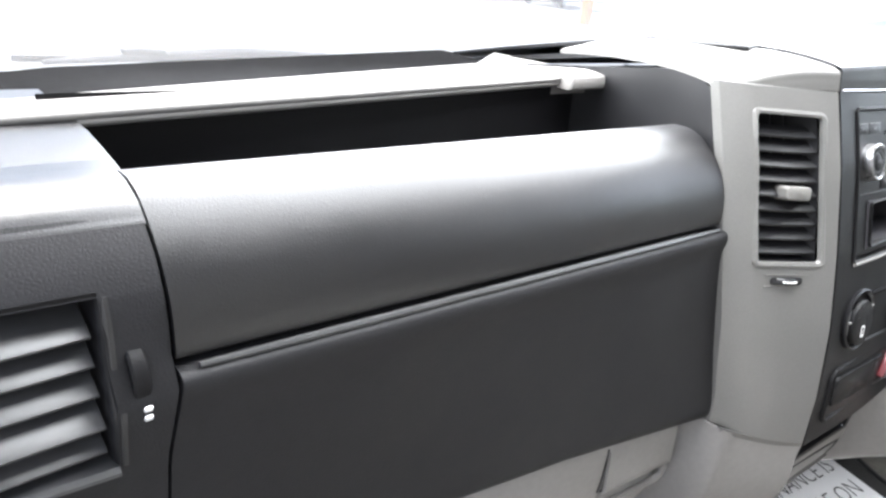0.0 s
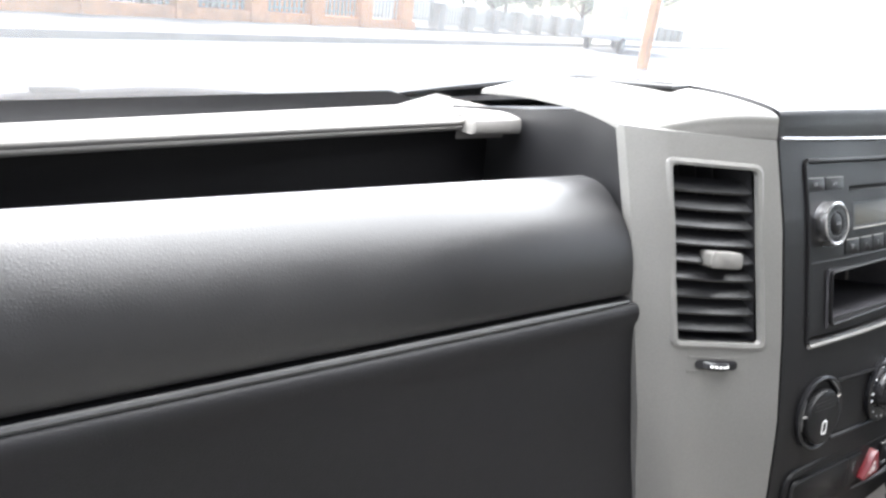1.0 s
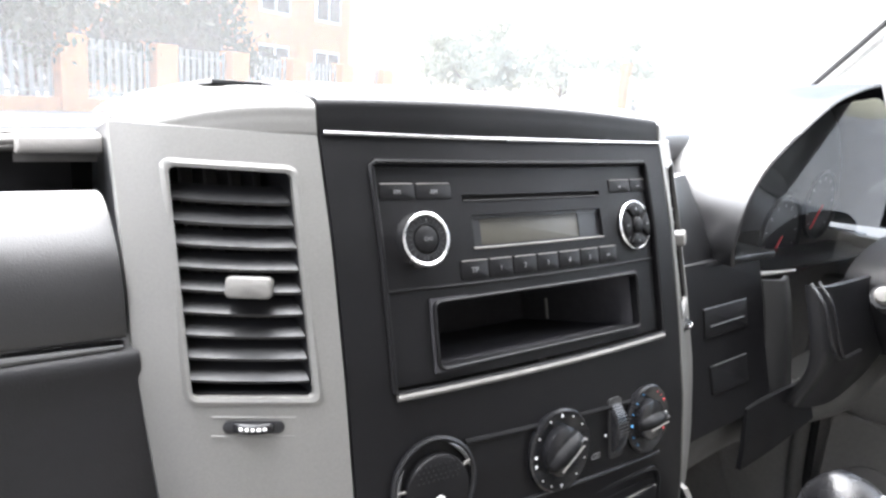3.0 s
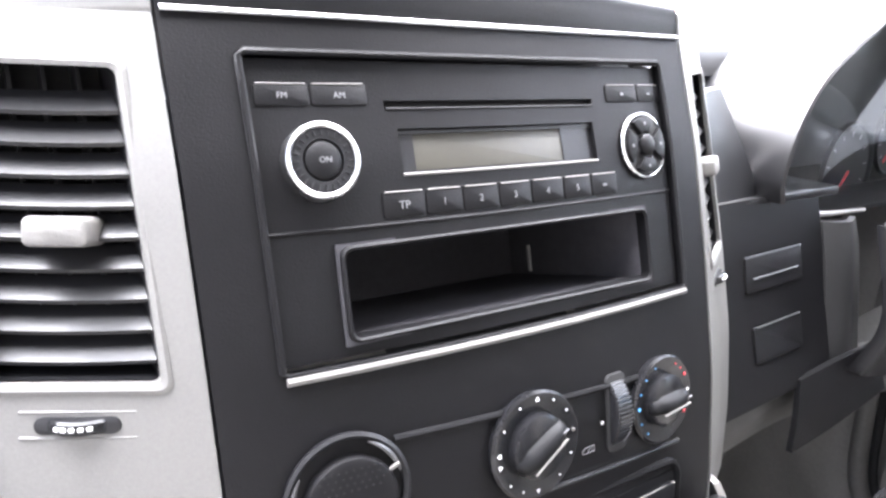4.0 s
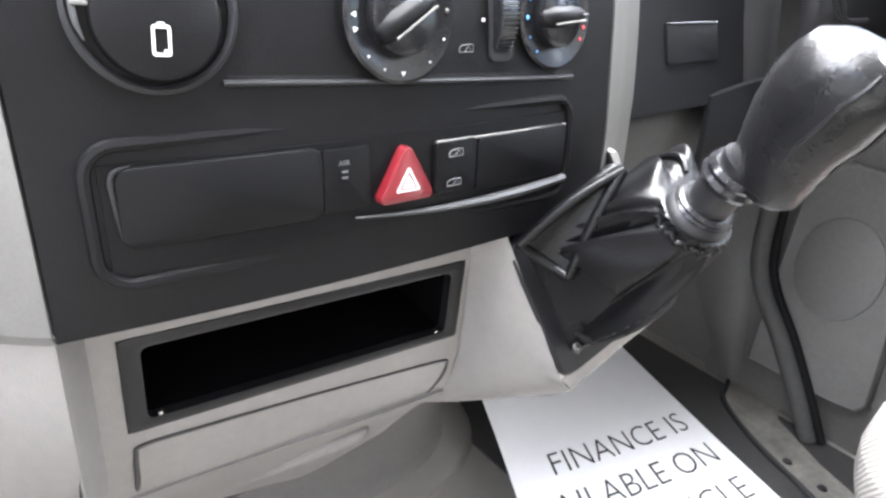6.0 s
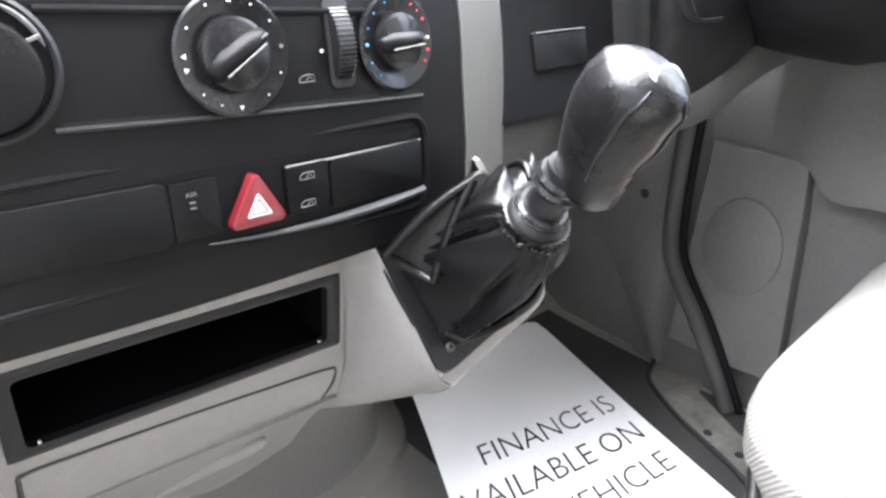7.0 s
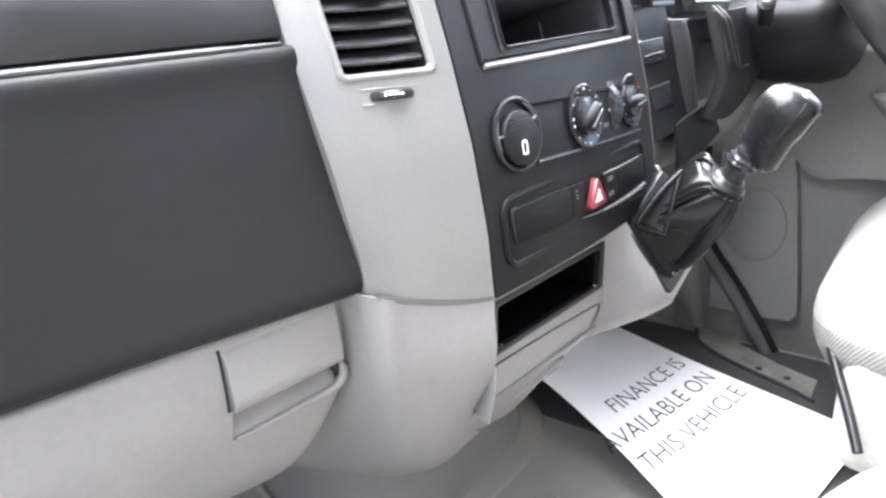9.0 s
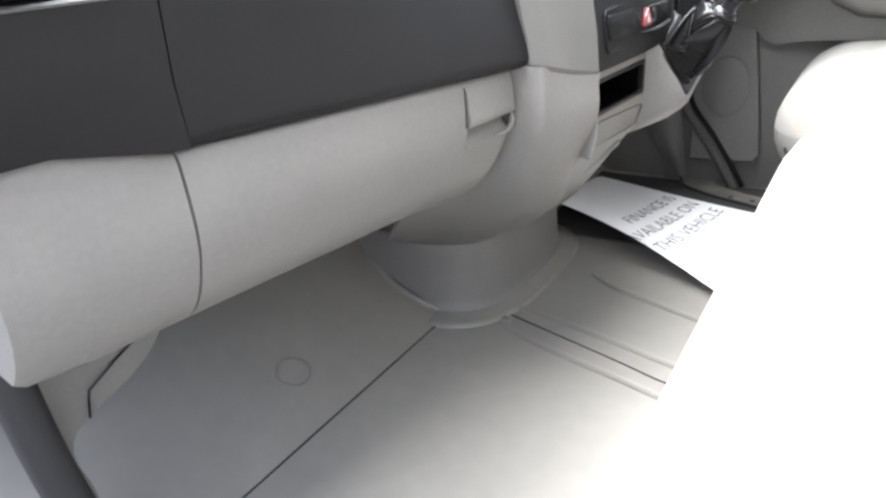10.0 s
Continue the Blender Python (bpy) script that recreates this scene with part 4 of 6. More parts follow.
s0 = nearest_start() / len(base_ring)
direction = 1 if (at_ring(base_ring, s0 + 0.25) - base_c).dot(up_v) > 0 else -1
for k in range(25):
    f = k / 24
    row = []
    for i in range(gaiter_n):
        t = i / gaiter_n
        a = 2 * math.pi * t
        b = at_ring(base_ring, (s0 + direction * t) % 1.0)
        top = collar_c + 0.0150 * (math.cos(a) * side_v + math.sin(a) * up_v)
        mid_bulge = math.sin(math.pi * min(1, f * 1.08)) * (0.005 if math.sin(a) < 0 else 0.001)
        p = b.lerp(top, f ** 0.85) + collar_d * 0.012 * math.sin(math.pi * f) * (1 if math.sin(a) > 0 else 0.2)
        outw = (p - base_c.lerp(collar_c, f)).normalized()
        swell = math.sin(math.pi * f ** 0.8)
        crease = (1 - abs(math.sin(3.5 * a + 2.4 * f + 0.5))) ** 1.5 - 0.35
        fold = swell * (0.0040 * crease + 0.0020 * math.sin(5 * a + 3.0 * f + 0.8) + 0.0007 * math.sin(13 * a + 6 * f))
        pleat = 0.0004 * math.sin(31 * a) * max(0, f - 0.8) * 5
        sag = 0.009 * max(0.0, -math.cos(a + 0.5)) ** 2 * math.sin(math.pi * min(1.0, f * 1.25) ** 0.8)
        tuck = -sag + 0.006 * max(0.0, math.cos(a)) ** 2 * math.sin(math.pi * f)
        row.append(tuple(p + outw * (mid_bulge + fold + pleat - tuck)))
    rings.append(row)
part("gaiter", loft(rings), M_LEATHER, nose, "creased black leather gaiter", angle=60)
# a loose triangular fold of leather on the flank, with rolled edges
fold_tip, fold_low, fold_top, fold_in = Vector((0.0556, -0.0470, 0.3582)), Vector((0.0686, -0.0652, 0.3478)), Vector((0.0860, -0.0690, 0.3945)), Vector((0.0800, -0.0500, 0.3740))
fold_rows = []
for i in range(9):
    f = i / 8
    a, b = fold_tip.lerp(fold_top, f), fold_low.lerp(fold_top, f)
    row = []
    for j in range(7):
        g = j / 6
        p = a.lerp(b, g)
        p += Vector((-0.5, -0.6, 0.3)) * (-0.0045 * math.sin(math.pi * g) * (1 - f * 0.5)) + Vector((-0.3, -0.1, 0.9)) * 0.0035 * math.sin(math.pi * f)
        row.append(tuple(p))
    fold_rows.append(row)
part("leather_fold", shell(fold_rows, 0.003, (0.6, 0.7, -0.2)), M_LEATHER, nose, "loose triangular leather fold")
for pts in ([r[0] for r in fold_rows], [r[-1] for r in fold_rows], fold_rows[0]):
    part("rolled_edge", tube(pts, [0.0022, 0.0027, 0.0021], 10, steps=20), M_LEATHER, nose)
# a stitched pleat along the gaiter's flank
seam = []
for k in range(4, 22):
    seam.append(Vector(rings[k][40]) + (Vector(rings[k][40]) - base_c.lerp(collar_c, k / 24)).normalized() * 0.0012)
# the hem that overhangs the plate, with its eyelet
part("hem", tube([(0.0735, -0.0700, 0.3215), (0.0800, -0.0770, 0.3185), (0.0980, -0.0830, 0.3230), (0.1200, -0.0850, 0.3300), (0.1330, -0.0800, 0.3400)], [0.0010, 0.0022, 0.0026, 0.0022, 0.0012], 8, steps=24), M_LEATHER, nose)
part("eyelet", lathe([(0.0008, 0.0008), (0.0022, 0.0008), (0.0026, 0.0), (0.0022, -0.0008)], 16, Matrix.Translation((0.0752, -0.0722, 0.3136)) @ pose(0, 0, 0, 60, 0, 0)), M_PILLAR, nose)
part("stitched_seam", tube(seam, [0.0008, 0.0016, 0.0018, 0.0012], 8), M_LEATHER, nose)
frill = []
for i in range(90):
    a = 2 * math.pi * i / 90
    q = 0.0150 + 0.0005 * math.sin(i * 2.1) + 0.0003 * math.sin(i * 0.7)
    frill.append(collar_c - collar_d * (0.0045 + 0.0009 * math.sin(i * 1.3 + 1.0)) + q * (math.cos(a) * side_v + math.sin(a) * up_v))
part("gathered_hem", tube(frill, 0.0013, 10, closed=True), M_LEATHER, nose)
axis = Matrix((side_v, up_v, collar_d)).transposed().to_4x4()
axis.translation = collar_c
part("collar", lathe([(0.0085, -0.004), (0.0130, -0.004), (0.0138, -0.001), (0.0132, 0.0020), (0.0118, 0.0035), (0.0085, 0.0035)], 36, axis), M_BLACK, nose)
part("collar_ring", lathe([(0.0088, 0.0030), (0.0116, 0.0030), (0.0121, 0.0042), (0.0113, 0.0052), (0.0116, 0.0062), (0.0104, 0.0072), (0.0088, 0.0072)], 36, axis), M_GLOSS, nose)
part("stem", lathe([(0.0088, -0.002), (0.0088, 0.03), (0, 0.03)], 28, axis), M_BLACK, nose)
part("stem_ring", lathe([(0.0085, 0.0185), (0.0108, 0.0185), (0.0116, 0.0205), (0.0106, 0.0225), (0.0112, 0.0245), (0.0100, 0.0265), (0.0085, 0.0265)], 36, axis), M_GLOSS, nose)
# knob: swelling towards the top, pulled back over the stem
knob_rows = []
for s, w, d, shift in ((0.024, 0.0125, 0.0125, 0), (0.028, 0.0150, 0.0165, 0.0005), (0.040, 0.0165, 0.0185, 0.001), (0.052, 0.0180, 0.0205, 0.001), (0.064, 0.0190, 0.0225, -0.001), (0.074, 0.0185, 0.0220, -0.003), (0.082, 0.0165, 0.021, -0.005), (0.087, 0.0125, 0.016, -0.0065), (0.0895, 0.007, 0.009, -0.0075), (0.0902, 0.001, 0.0012, -0.008)):
    low = max(0.0, 1 - (s - 0.027) / 0.05)
    knob_rows.append([axis @ Vector((0.86 * w * math.cos(a) - 0.002 - 0.004 * low, 0.88 * d * math.sin(a) + shift - 0.007 * low, 0.002 + 0.91 * s)) for a in (2 * math.pi * i / 32 for i in range(32))])
knob = part("knob", loft(knob_rows), M_GLOSS, nose, "glossy worn black knob")
knob.data.materials[0] = material("worn_glossy_black", (0.005, 0.005, 0.0055), 0.27, grain=0.3, grain_scale=420, leather=True, blotch=0.25, blotch_scale=40, spec=0.24)
for i in (29, 23):
    part("knob_ridge", tube([Vector(row[i]) for row in knob_rows[2:8]], [0.0004, 0.0010, 0.0010, 0.0004], 8, steps=20), M_GLOSS, knob)
cap_p = Vector((0.0868, -0.1480, 0.4500))
cap_n = (cap_p - (collar_c + collar_d * 0.050)).normalized()
cap_x = Vector((0.75, 0.25, -0.2))
cap_x = (cap_x - cap_n * cap_x.dot(cap_n)).normalized()
cap_m = Matrix((cap_x, cap_n.cross(cap_x), cap_n)).transposed().to_4x4()
cap_m.translation = cap_p + cap_n * 0.0016
part("shift_plate", prism(rrect(0.0175, 0.0125, 0.004), 0.0024, cap_m, 0.0010), M_SATIN, nose, "bright shift pattern plate")
for x in (-0.005, 0, 0.005):
    part("shift_mark", box((x, 0, 0.0025), (0.0009, 0.007, 0.0004), cap_m), M_INK, nose)
part("shift_mark", box((0, 0, 0.0025), (0.0109, 0.0009, 0.0004), cap_m), M_INK, nose)

# ---- floor ----
floor = tagged(part("floor", shell([[(x, y, z) for y, z in ((-1.0, 0.0), (-0.5, 0.0), (0.0, 0.0), (0.2045, 0.0), (0.2065, 0.0008), (0.30, 0.045), (0.45, 0.14), (0.60, 0.27), (0.66, 0.42))] for x in steps(-0.66, 0.66, 30)], 0.02, (0, 0, -1)), M_MAT),
               "grey rubber cab floor mat with a sloping footrest", "floor", kind="structure")
part("floor_crease", tube([(-0.64, 0.2055, 0.0012), (-0.09, 0.2055, 0.0012)], 0.0010, 6), M_GREYDARK, floor)
part("mat_edge_ridge", tube([(-0.058, 0.366, 0.087), (-0.068, 0.350, 0.078), (-0.084, 0.310, 0.051), (-0.0895, 0.281, 0.036), (-0.087, 0.239, 0.018), (-0.071, 0.207, 0.0035), (-0.047, 0.173, 0.001)], [0.004, 0.0048, 0.005, 0.005, 0.004], 10, steps=28), M_MAT, floor)
part("floor_seam", tube([(-0.0350, 0.1350, 0.0004), (-0.0580, 0.0490, 0.0004), (-0.0830, -0.0450, 0.0004), (-0.1000, -0.1030, 0.0004), (-0.1250, -0.2080, 0.0004)], 0.0011, 6, steps=12), M_GREYDARK, floor)
for pts in ([(-0.0140, 0.1350, -0.0005), (-0.0290, 0.0450, -0.0005), (-0.0450, -0.0320, -0.0005), (-0.0620, -0.1000, -0.0005), (-0.0850, -0.2010, -0.0005)], [(-0.0740, 0.1110, -0.0005), (-0.0990, 0.0240, -0.0005), (-0.1130, -0.0410, -0.0005), (-0.1290, -0.1040, -0.0005), (-0.1550, -0.2140, -0.0005)]):
    part("floor_ridge", tube(pts, 0.0052, 10, steps=16), M_MAT, floor)
part("floor_ridge", tube([(0.1210, 0.0620, -0.0005), (0.0940, 0.0170, -0.0005), (0.0720, -0.0480, -0.0005), (0.0530, -0.1060, -0.0005), (0.0290, -0.1810, -0.0005)], 0.005, 10, steps=16), M_MAT, floor)
part("floor_boss", box((-0.0550, 0.1210, 0.002), (0.014, 0.016, 0.006), pose(0, 0, 0), 0.002), M_MAT, floor)
part("footwell_carpet", shell(smooth_grid([[(x, y, z) for y, z in ((-0.22, 0.0030), (0.0, 0.0030), (0.20, 0.0035), (0.23, 0.016), (0.30, 0.052), (0.45, 0.148), (0.60, 0.28), (0.65, 0.42))] for x in (0.25, 0.4, 0.5, 0.575)], 10, 36), 0.004, (0, 0, -1)), M_CARPET, floor, "dark grey carpet in the driver footwell")
part("foot_flange", shell([foot_ring(1.0, 0.0085), foot_ring(1.045, 0.0085), foot_ring(1.085, 0.0060), foot_ring(1.15, 0.0060), foot_ring(1.175, 0.0045), foot_ring(1.19, 0.0005)], 0.002, (0, 0, -1)), M_MAT, floor)
part("mat_stud", frame_ring(ellipse(0.021, 0.021, 36), ellipse(0.0195, 0.0195, 36), 0.0012, pose(-0.315, 0.275, 0.0345, 26, 0, 0), back=-0.001), M_MAT, floor)

# ---- the paper ----
PAPER = (Vector((0.295, 0.210, 0.042)), Vector((0.534, 0.206, 0.008)), Vector((0.408, -0.207, 0.006)), Vector((0.105, -0.145, 0.010)))
PAPER_W, PAPER_H = 0.280, 0.425


def on_sheet(u, v):
    """A place on the paper, u from its inner to its outer edge, v from head to foot."""
    p = (PAPER[0] * (1 - u) + PAPER[1] * u) * (1 - v) + (PAPER[3] * (1 - u) + PAPER[2] * u) * v
    return p + Vector((0, 0, 0.012 * (1 - u) ** 2 * math.sin(math.pi * v) + 0.003 * math.sin(3 * u + 5 * v) * v))


sheet = []
for i in range(15):
    row = []
    for j in range(19):
        u, v = i / 14, j / 18
        if u > 0.96 and v < 0.03:
            u, v = 0.985, 0.012
        row.append(tuple(on_sheet(u, v)))
    sheet.append(row)
paper = solo("paper_notice", shell(sheet, 0.0004, (0, 0, -1)), M_PAPER, "white printed paper notice lying on the cab floor", "paper")


def on_paper(bm, name, mat=None):
    """Lays a flat mesh, in metres from the paper's head corner with y up the sheet, on the paper."""
    for q in bm.verts:
        p = on_sheet(q.co.x / PAPER_W, -q.co.y / PAPER_H)
        q.co = p + Vector((0, 0, 0.0007 + 0.0001 * (q.co.z > 0.00005)))
    part(name, bm, mat or M_INK, paper)


def paper_text(text, right, down, size, wide):
    """A printed line that ends at a place on the paper."""
    cu = bpy.data.curves.new("tmp_text", "FONT")
    cu.body, cu.size, cu.extrude, cu.resolution_u, cu.align_x, cu.offset = text, size, 0.0001, 3, "RIGHT", -0.00055
    ob = bpy.data.objects.new("tmp_text", cu)
    me = bpy.data.meshes.new_from_object(ob)
    bpy.data.objects.remove(ob)
    bpy.data.curves.remove(cu)
    bm = bmesh.new()
    bm.from_mesh(me)
    bpy.data.meshes.remove(me)
    bmesh.ops.subdivide_edges(bm, edges=[e for e in bm.edges if e.calc_length() > 0.015], cuts=2)
    end = max(v.co.x for v in bm.verts)
    bm.transform(Matrix.Translation((right, -down, 0)) @ Matrix.Diagonal((wide, 1, 1, 1)) @ Matrix.Translation((-end, 0, 0)))
    on_paper(bm, "printed_line")


for k, text in enumerate(("FINANCE IS", "AVAILABLE ON", "THIS VEHICLE")):
    paper_text(text, 0.259, 0.188 + 0.0475 * k, 0.039, 1.06)
for k, w in ((0, 0.10), (1, 0.07), (2, 0.04)):
    on_paper(box((0.185 - 0.01 * k, -0.330 - 0.012 * k - (0.012 if k == 2 else 0), 0), (w, 0.0026, 0.0002)), "small_print_bar", M_FAINT)

# ---- seats ----
def cushion(x0, x1, y0, y1, z0, z1, r, n=7, crown=0.012):
    """A padded block with well rounded edges and a crowned top."""
    own = bmesh.new()
    bmesh.ops.create_cube(own, size=1.0, matrix=Matrix.Diagonal((x1 - x0, y1 - y0, z1 - z0, 1)))
    bmesh.ops.bevel(own, geom=list(own.edges), offset=r, segments=n, profile=0.5, affect="EDGES")
    bmesh.ops.subdivide_edges(own, edges=[e for e in own.edges if e.calc_length() > 0.1], cuts=5, use_grid_fill=True)
    for v in own.verts:
        if v.co.z > 0:
            kx, ky = 1 - (2 * v.co.x / (x1 - x0)) ** 2, 1 - (2 * v.co.y / (y1 - y0)) ** 2
            v.co.z += crown * max(0, kx) * max(0, ky)
    own.transform(Matrix.Translation(((x0 + x1) / 2, (y0 + y1) / 2, (z0 + z1) / 2)))
    return own


driver_seat = thing("driver_seat", (0.43, -0.45, 0.0), "pale ribbed fabric driver seat with a red stain", "seat")
part("cushion", cushion(0.245, 0.61, -0.66, -0.140, 0.115, 0.283, 0.084), M_SEAT, driver_seat, "pale ribbed fabric cushion")
part("side_skirt", cushion(0.25, 0.585, -0.62, -0.178, 0.05, 0.20, 0.03, crown=0.0), M_SEATVINYL, driver_seat, "pale vinyl seat skirt")
part("backrest", cushion(0.245, 0.59, -0.74, -0.60, 0.30, 0.92, 0.05), M_SEAT, driver_seat)
part("seat_base", box((0.42, -0.42, 0.03), (0.28, 0.36, 0.06), None, 0.01), M_BLACK, driver_seat)
part("adjust_bar", tube([(0.335, -0.20, 0.205), (0.298, -0.163, 0.197), (0.283, -0.164, 0.183), (0.232, -0.193, 0.14), (0.205, -0.208, 0.115)], 0.0048, 10, steps=30), M_BLACK, driver_seat, "black seat adjuster bar")

bench = thing("passenger_seat", (-0.37, -0.45, 0.0), "pale fabric passenger seat with rounded cushion", "seat")
part("cushion", cushion(-0.72, -0.05, -0.68, -0.197, 0.15, 0.342, 0.085), M_SEAT, bench)
part("seat_skirt", cushion(-0.66, -0.08, -0.64, -0.24, 0.0, 0.2, 0.03, crown=0.0), M_SEATVINYL, bench)
part("backrest", cushion(-0.66, -0.08, -0.76, -0.62, 0.33, 0.95, 0.05), M_SEAT, bench)

# ---- the van's shell ----
van = thing("van_body", (0, -0.3, -0.4), "white van cab shell round the interior", "van", kind="structure")
part("roof", box((0, -0.735, 1.23), (1.5, 1.27, 0.03), None, 0.012), M_LINER, van, "grey headlining")
part("bulkhead", box((0, -1.06, 0.55), (1.5, 0.03, 1.35), None, 0.01), M_LINER, van)
part("driver_side_rear", box((0.70, -0.9, 0.55), (0.03, 0.36, 1.35), None, 0.01), M_LINER, van)
part("passenger_rear_pillar", box((-0.72, -0.79, 0.55), (0.04, 0.56, 1.35), None, 0.01), M_LINER, van)
part("scuttle", box((0, 0.66, 0.13), (1.5, 0.03, 0.60), None, 0.005), M_BLACK, van)
part("floor_pan", box((0, -0.2, -0.06), (1.4, 1.7, 0.05), None, 0.01), M_BLACK, van)
kick = part("passenger_kick_panel", shell(smooth_grid([[(-0.605, 0.215, 0.30), (-0.600, 0.225, 0.21), (-0.596, 0.232, 0.145), (-0.592, 0.235, 0.09), (-0.588, 0.236, 0.0)],
                                                        [(-0.54, 0.225, 0.29), (-0.562, 0.237, 0.200), (-0.586, 0.239, 0.148), (-0.584, 0.2395, 0.09), (-0.580, 0.240, 0.0)],
                                                        [(-0.44, 0.225, 0.26), (-0.500, 0.239, 0.182), (-0.577, 0.240, 0.150), (-0.577, 0.240, 0.09), (-0.573, 0.240, 0.0)]], 12, 24), 0.012, (-0.3, 1, 0)), M_GREY, van, "light grey kick panel under the dashboard")
part("hatch_seam", tube([(-0.500, 0.2355, 0.208), (-0.530, 0.236, 0.196), (-0.556, 0.236, 0.184), (-0.5585, 0.2365, 0.176), (-0.562, 0.2375, 0.160)], 0.0011, 6), M_BLACK, kick)
part("door_frame_seal", tube([(-0.615, 0.225, 0.50), (-0.612, 0.222, 0.30), (-0.608, 0.218, 0.15), (-0.60, 0.19, 0.02)], 0.016, 10, steps=16), M_RUBBER, van, "black rubber seal of the open passenger doorway")
part("passenger_sill", box((-0.69, -0.3, -0.03), (0.07, 1.05, 0.06), None, 0.012), M_GREY2, van)

# ---- the radio and the shelf under it ----
radio = thing("car_radio", (0, 0.0, 0.55), "black car radio with chrome ringed knob and amber display", "car radio")


def radio_y(x, z):
    return stack_y(x, z) + 0.0022


LCD_HOLE, CD_HOLE = (-0.0432, 0.0488, 0.5512, 0.5660), (-0.0470, 0.0502, 0.5727, 0.5752)
part("faceplate", holed_sheet(radio_y, steps(-0.0925, 0.0935, 16), steps(0.5355, 0.5880, 10), [LCD_HOLE, CD_HOLE], 0.003), M_DARK2, radio)
for z, x0, x1 in ((0.5360, -0.0925, 0.0935),):
    part("lower_edge", tube([(x, radio_y(x, z) - 0.0004, z - 0.0008) for x in steps(x0, x1, 12)], 0.0007, 6), M_DARK2, radio)


def on_face(x, z, out=0.0):
    return mount(x, z, out, radio_y)


def face_box(name, x0, x1, z0, z1, out, mat, parent, bev=0.0006, back=-0.002, r=0.0012):
    m = on_face((x0 + x1) / 2, (z0 + z1) / 2)
    return part(name, prism(rrect((x1 - x0) / abs(m.col[0].x), (z1 - z0) / m.col[1].z, r), out, m, bev, back=back), mat, parent)


display = face_box("display", -0.0370, 0.0318, 0.5522, 0.5648, -0.0030, M_LCD, radio, 0.0002, -0.005, 0.0004)
display["label"] = "unlit amber grey display"
bm = None
for x0, x1, z0, z1 in ((-0.0432, -0.0370, 0.5512, 0.566), (0.0318, 0.0488, 0.5512, 0.566), (-0.044, 0.049, 0.5646, 0.566), (-0.044, 0.049, 0.5510, 0.5524)):
    m = on_face((x0 + x1) / 2, (z0 + z1) / 2)
    bm = prism(rrect((x1 - x0), (z1 - z0), 0.0001), -0.0022, m, 0, bm, back=-0.0055)
part("display_mask", bm, M_BLACK, radio)
part("display_ledge", tube([on_face(x, 0.5510, 0.0001).translation for x in steps(-0.0435, 0.0490, 8)], 0.0006, 6), M_GREY2, radio)
face_box("cd_slot_back", -0.0475, 0.0507, 0.5722, 0.5757, -0.0045, M_VOID, radio, 0.0002, -0.006)
part("cd_slot_lip", tube([on_face(x, 0.57255, 0.0001).translation for x in steps(-0.0465, 0.0498, 8)], 0.0005, 6), M_DARK2, radio)


def button(x0, x1, z0, z1, text="", bar=None, size=0.0032, shift=0.0):
    b = face_box("button", x0 + 0.00025, x1 - 0.00025, z0, z1, 0.0005, M_DARK2, radio, 0.0003)
    m = on_face((x0 + x1) / 2 + shift, (z0 + z1) / 2 - 0.0004, 0.00055)
    if text:
        writing("lettering", text, size * 0.85, m, M_DIM, b, deep=0.00008)
    if bar:
        part("symbol_bar", box((0, 0, 0.0001), (bar[0] * 0.8, bar[1] * 0.7, 0.0002), m), M_DIM, b)
    part("key_edge", tube([on_face(x, z1 - 0.0002, 0.0006).translation for x in steps(x0 + 0.0012, x1 - 0.0012, 3)], 0.00028, 5), M_GREY2, b)
    return b


keys = (-0.0530, -0.0362, -0.0207, -0.0046, 0.0110, 0.0278, 0.0432, 0.0589)
for i, text in enumerate(("TP", "1", "2", "3", "4", "5", "")):
    button(keys[i], keys[i + 1], 0.5370, 0.5457, text, (0.0030, 0.0014) if not text else None, 0.0042 if text != "TP" else 0.0046)
button(-0.0910, -0.0727, 0.5738, 0.5806, "FM", None, 0.0034)
button(-0.0727, -0.0527, 0.5738, 0.5806, "AM", None, 0.0034)
button(0.0588, 0.0790, 0.5736, 0.5806, "", (0.0022, 0.0016))
button(0.0790, 0.0988 - 0.004, 0.5736, 0.5806, "", (0.0026, 0.0010))

km = on_face(-0.0735, 0.5562)
knob_r = part("volume_knob", lathe([(0, 0.0055), (0.0060, 0.0055), (0.0066, 0.0048), (0.0068, 0.0062), (0.0103, 0.0062), (0.0108, 0.0055), (0.0110, 0.0)], 48, km), M_BLACK, radio, "black volume knob")
part("chrome_ring", lathe([(0.0106, 0.0), (0.0106, 0.0066), (0.0113, 0.0071), (0.0122, 0.0066), (0.0128, 0.0)], 56, km), M_CHROME, knob_r, "bright chrome ring")
part("push_cap", lathe([(0, 0.0070), (0.0045, 0.0068), (0.0060, 0.0060), (0.0063, 0.005)], 36, km), M_DARK2, knob_r)
for i in range(24):
    a = 2 * math.pi * i / 24
    part("grip_rib", box((0, 0, 0), (0.0016, 0.0005, 0.0006), km @ pose(0.0088 * math.cos(a), 0.0088 * math.sin(a), 0.0064, 0, 0, math.degrees(a)), 0.0), M_DARK, knob_r)
writing("lettering", "ON", 0.0027, km @ pose(0.0004, 0, 0.0071, 0, 0, 0), M_DIM, knob_r, deep=0.00008)
nm = on_face(0.0775, 0.5553)
nav = part("cursor_pad", lathe([(0, 0.0012), (0.0128, 0.0012), (0.0132, 0.0)], 48, nm), M_VOID, radio, "round four way cursor pad")
arc = [(0.0137 * math.cos(radians(a)), 0.0137 * math.sin(radians(a)), 0.0012) for a in range(40, 330, 6)]
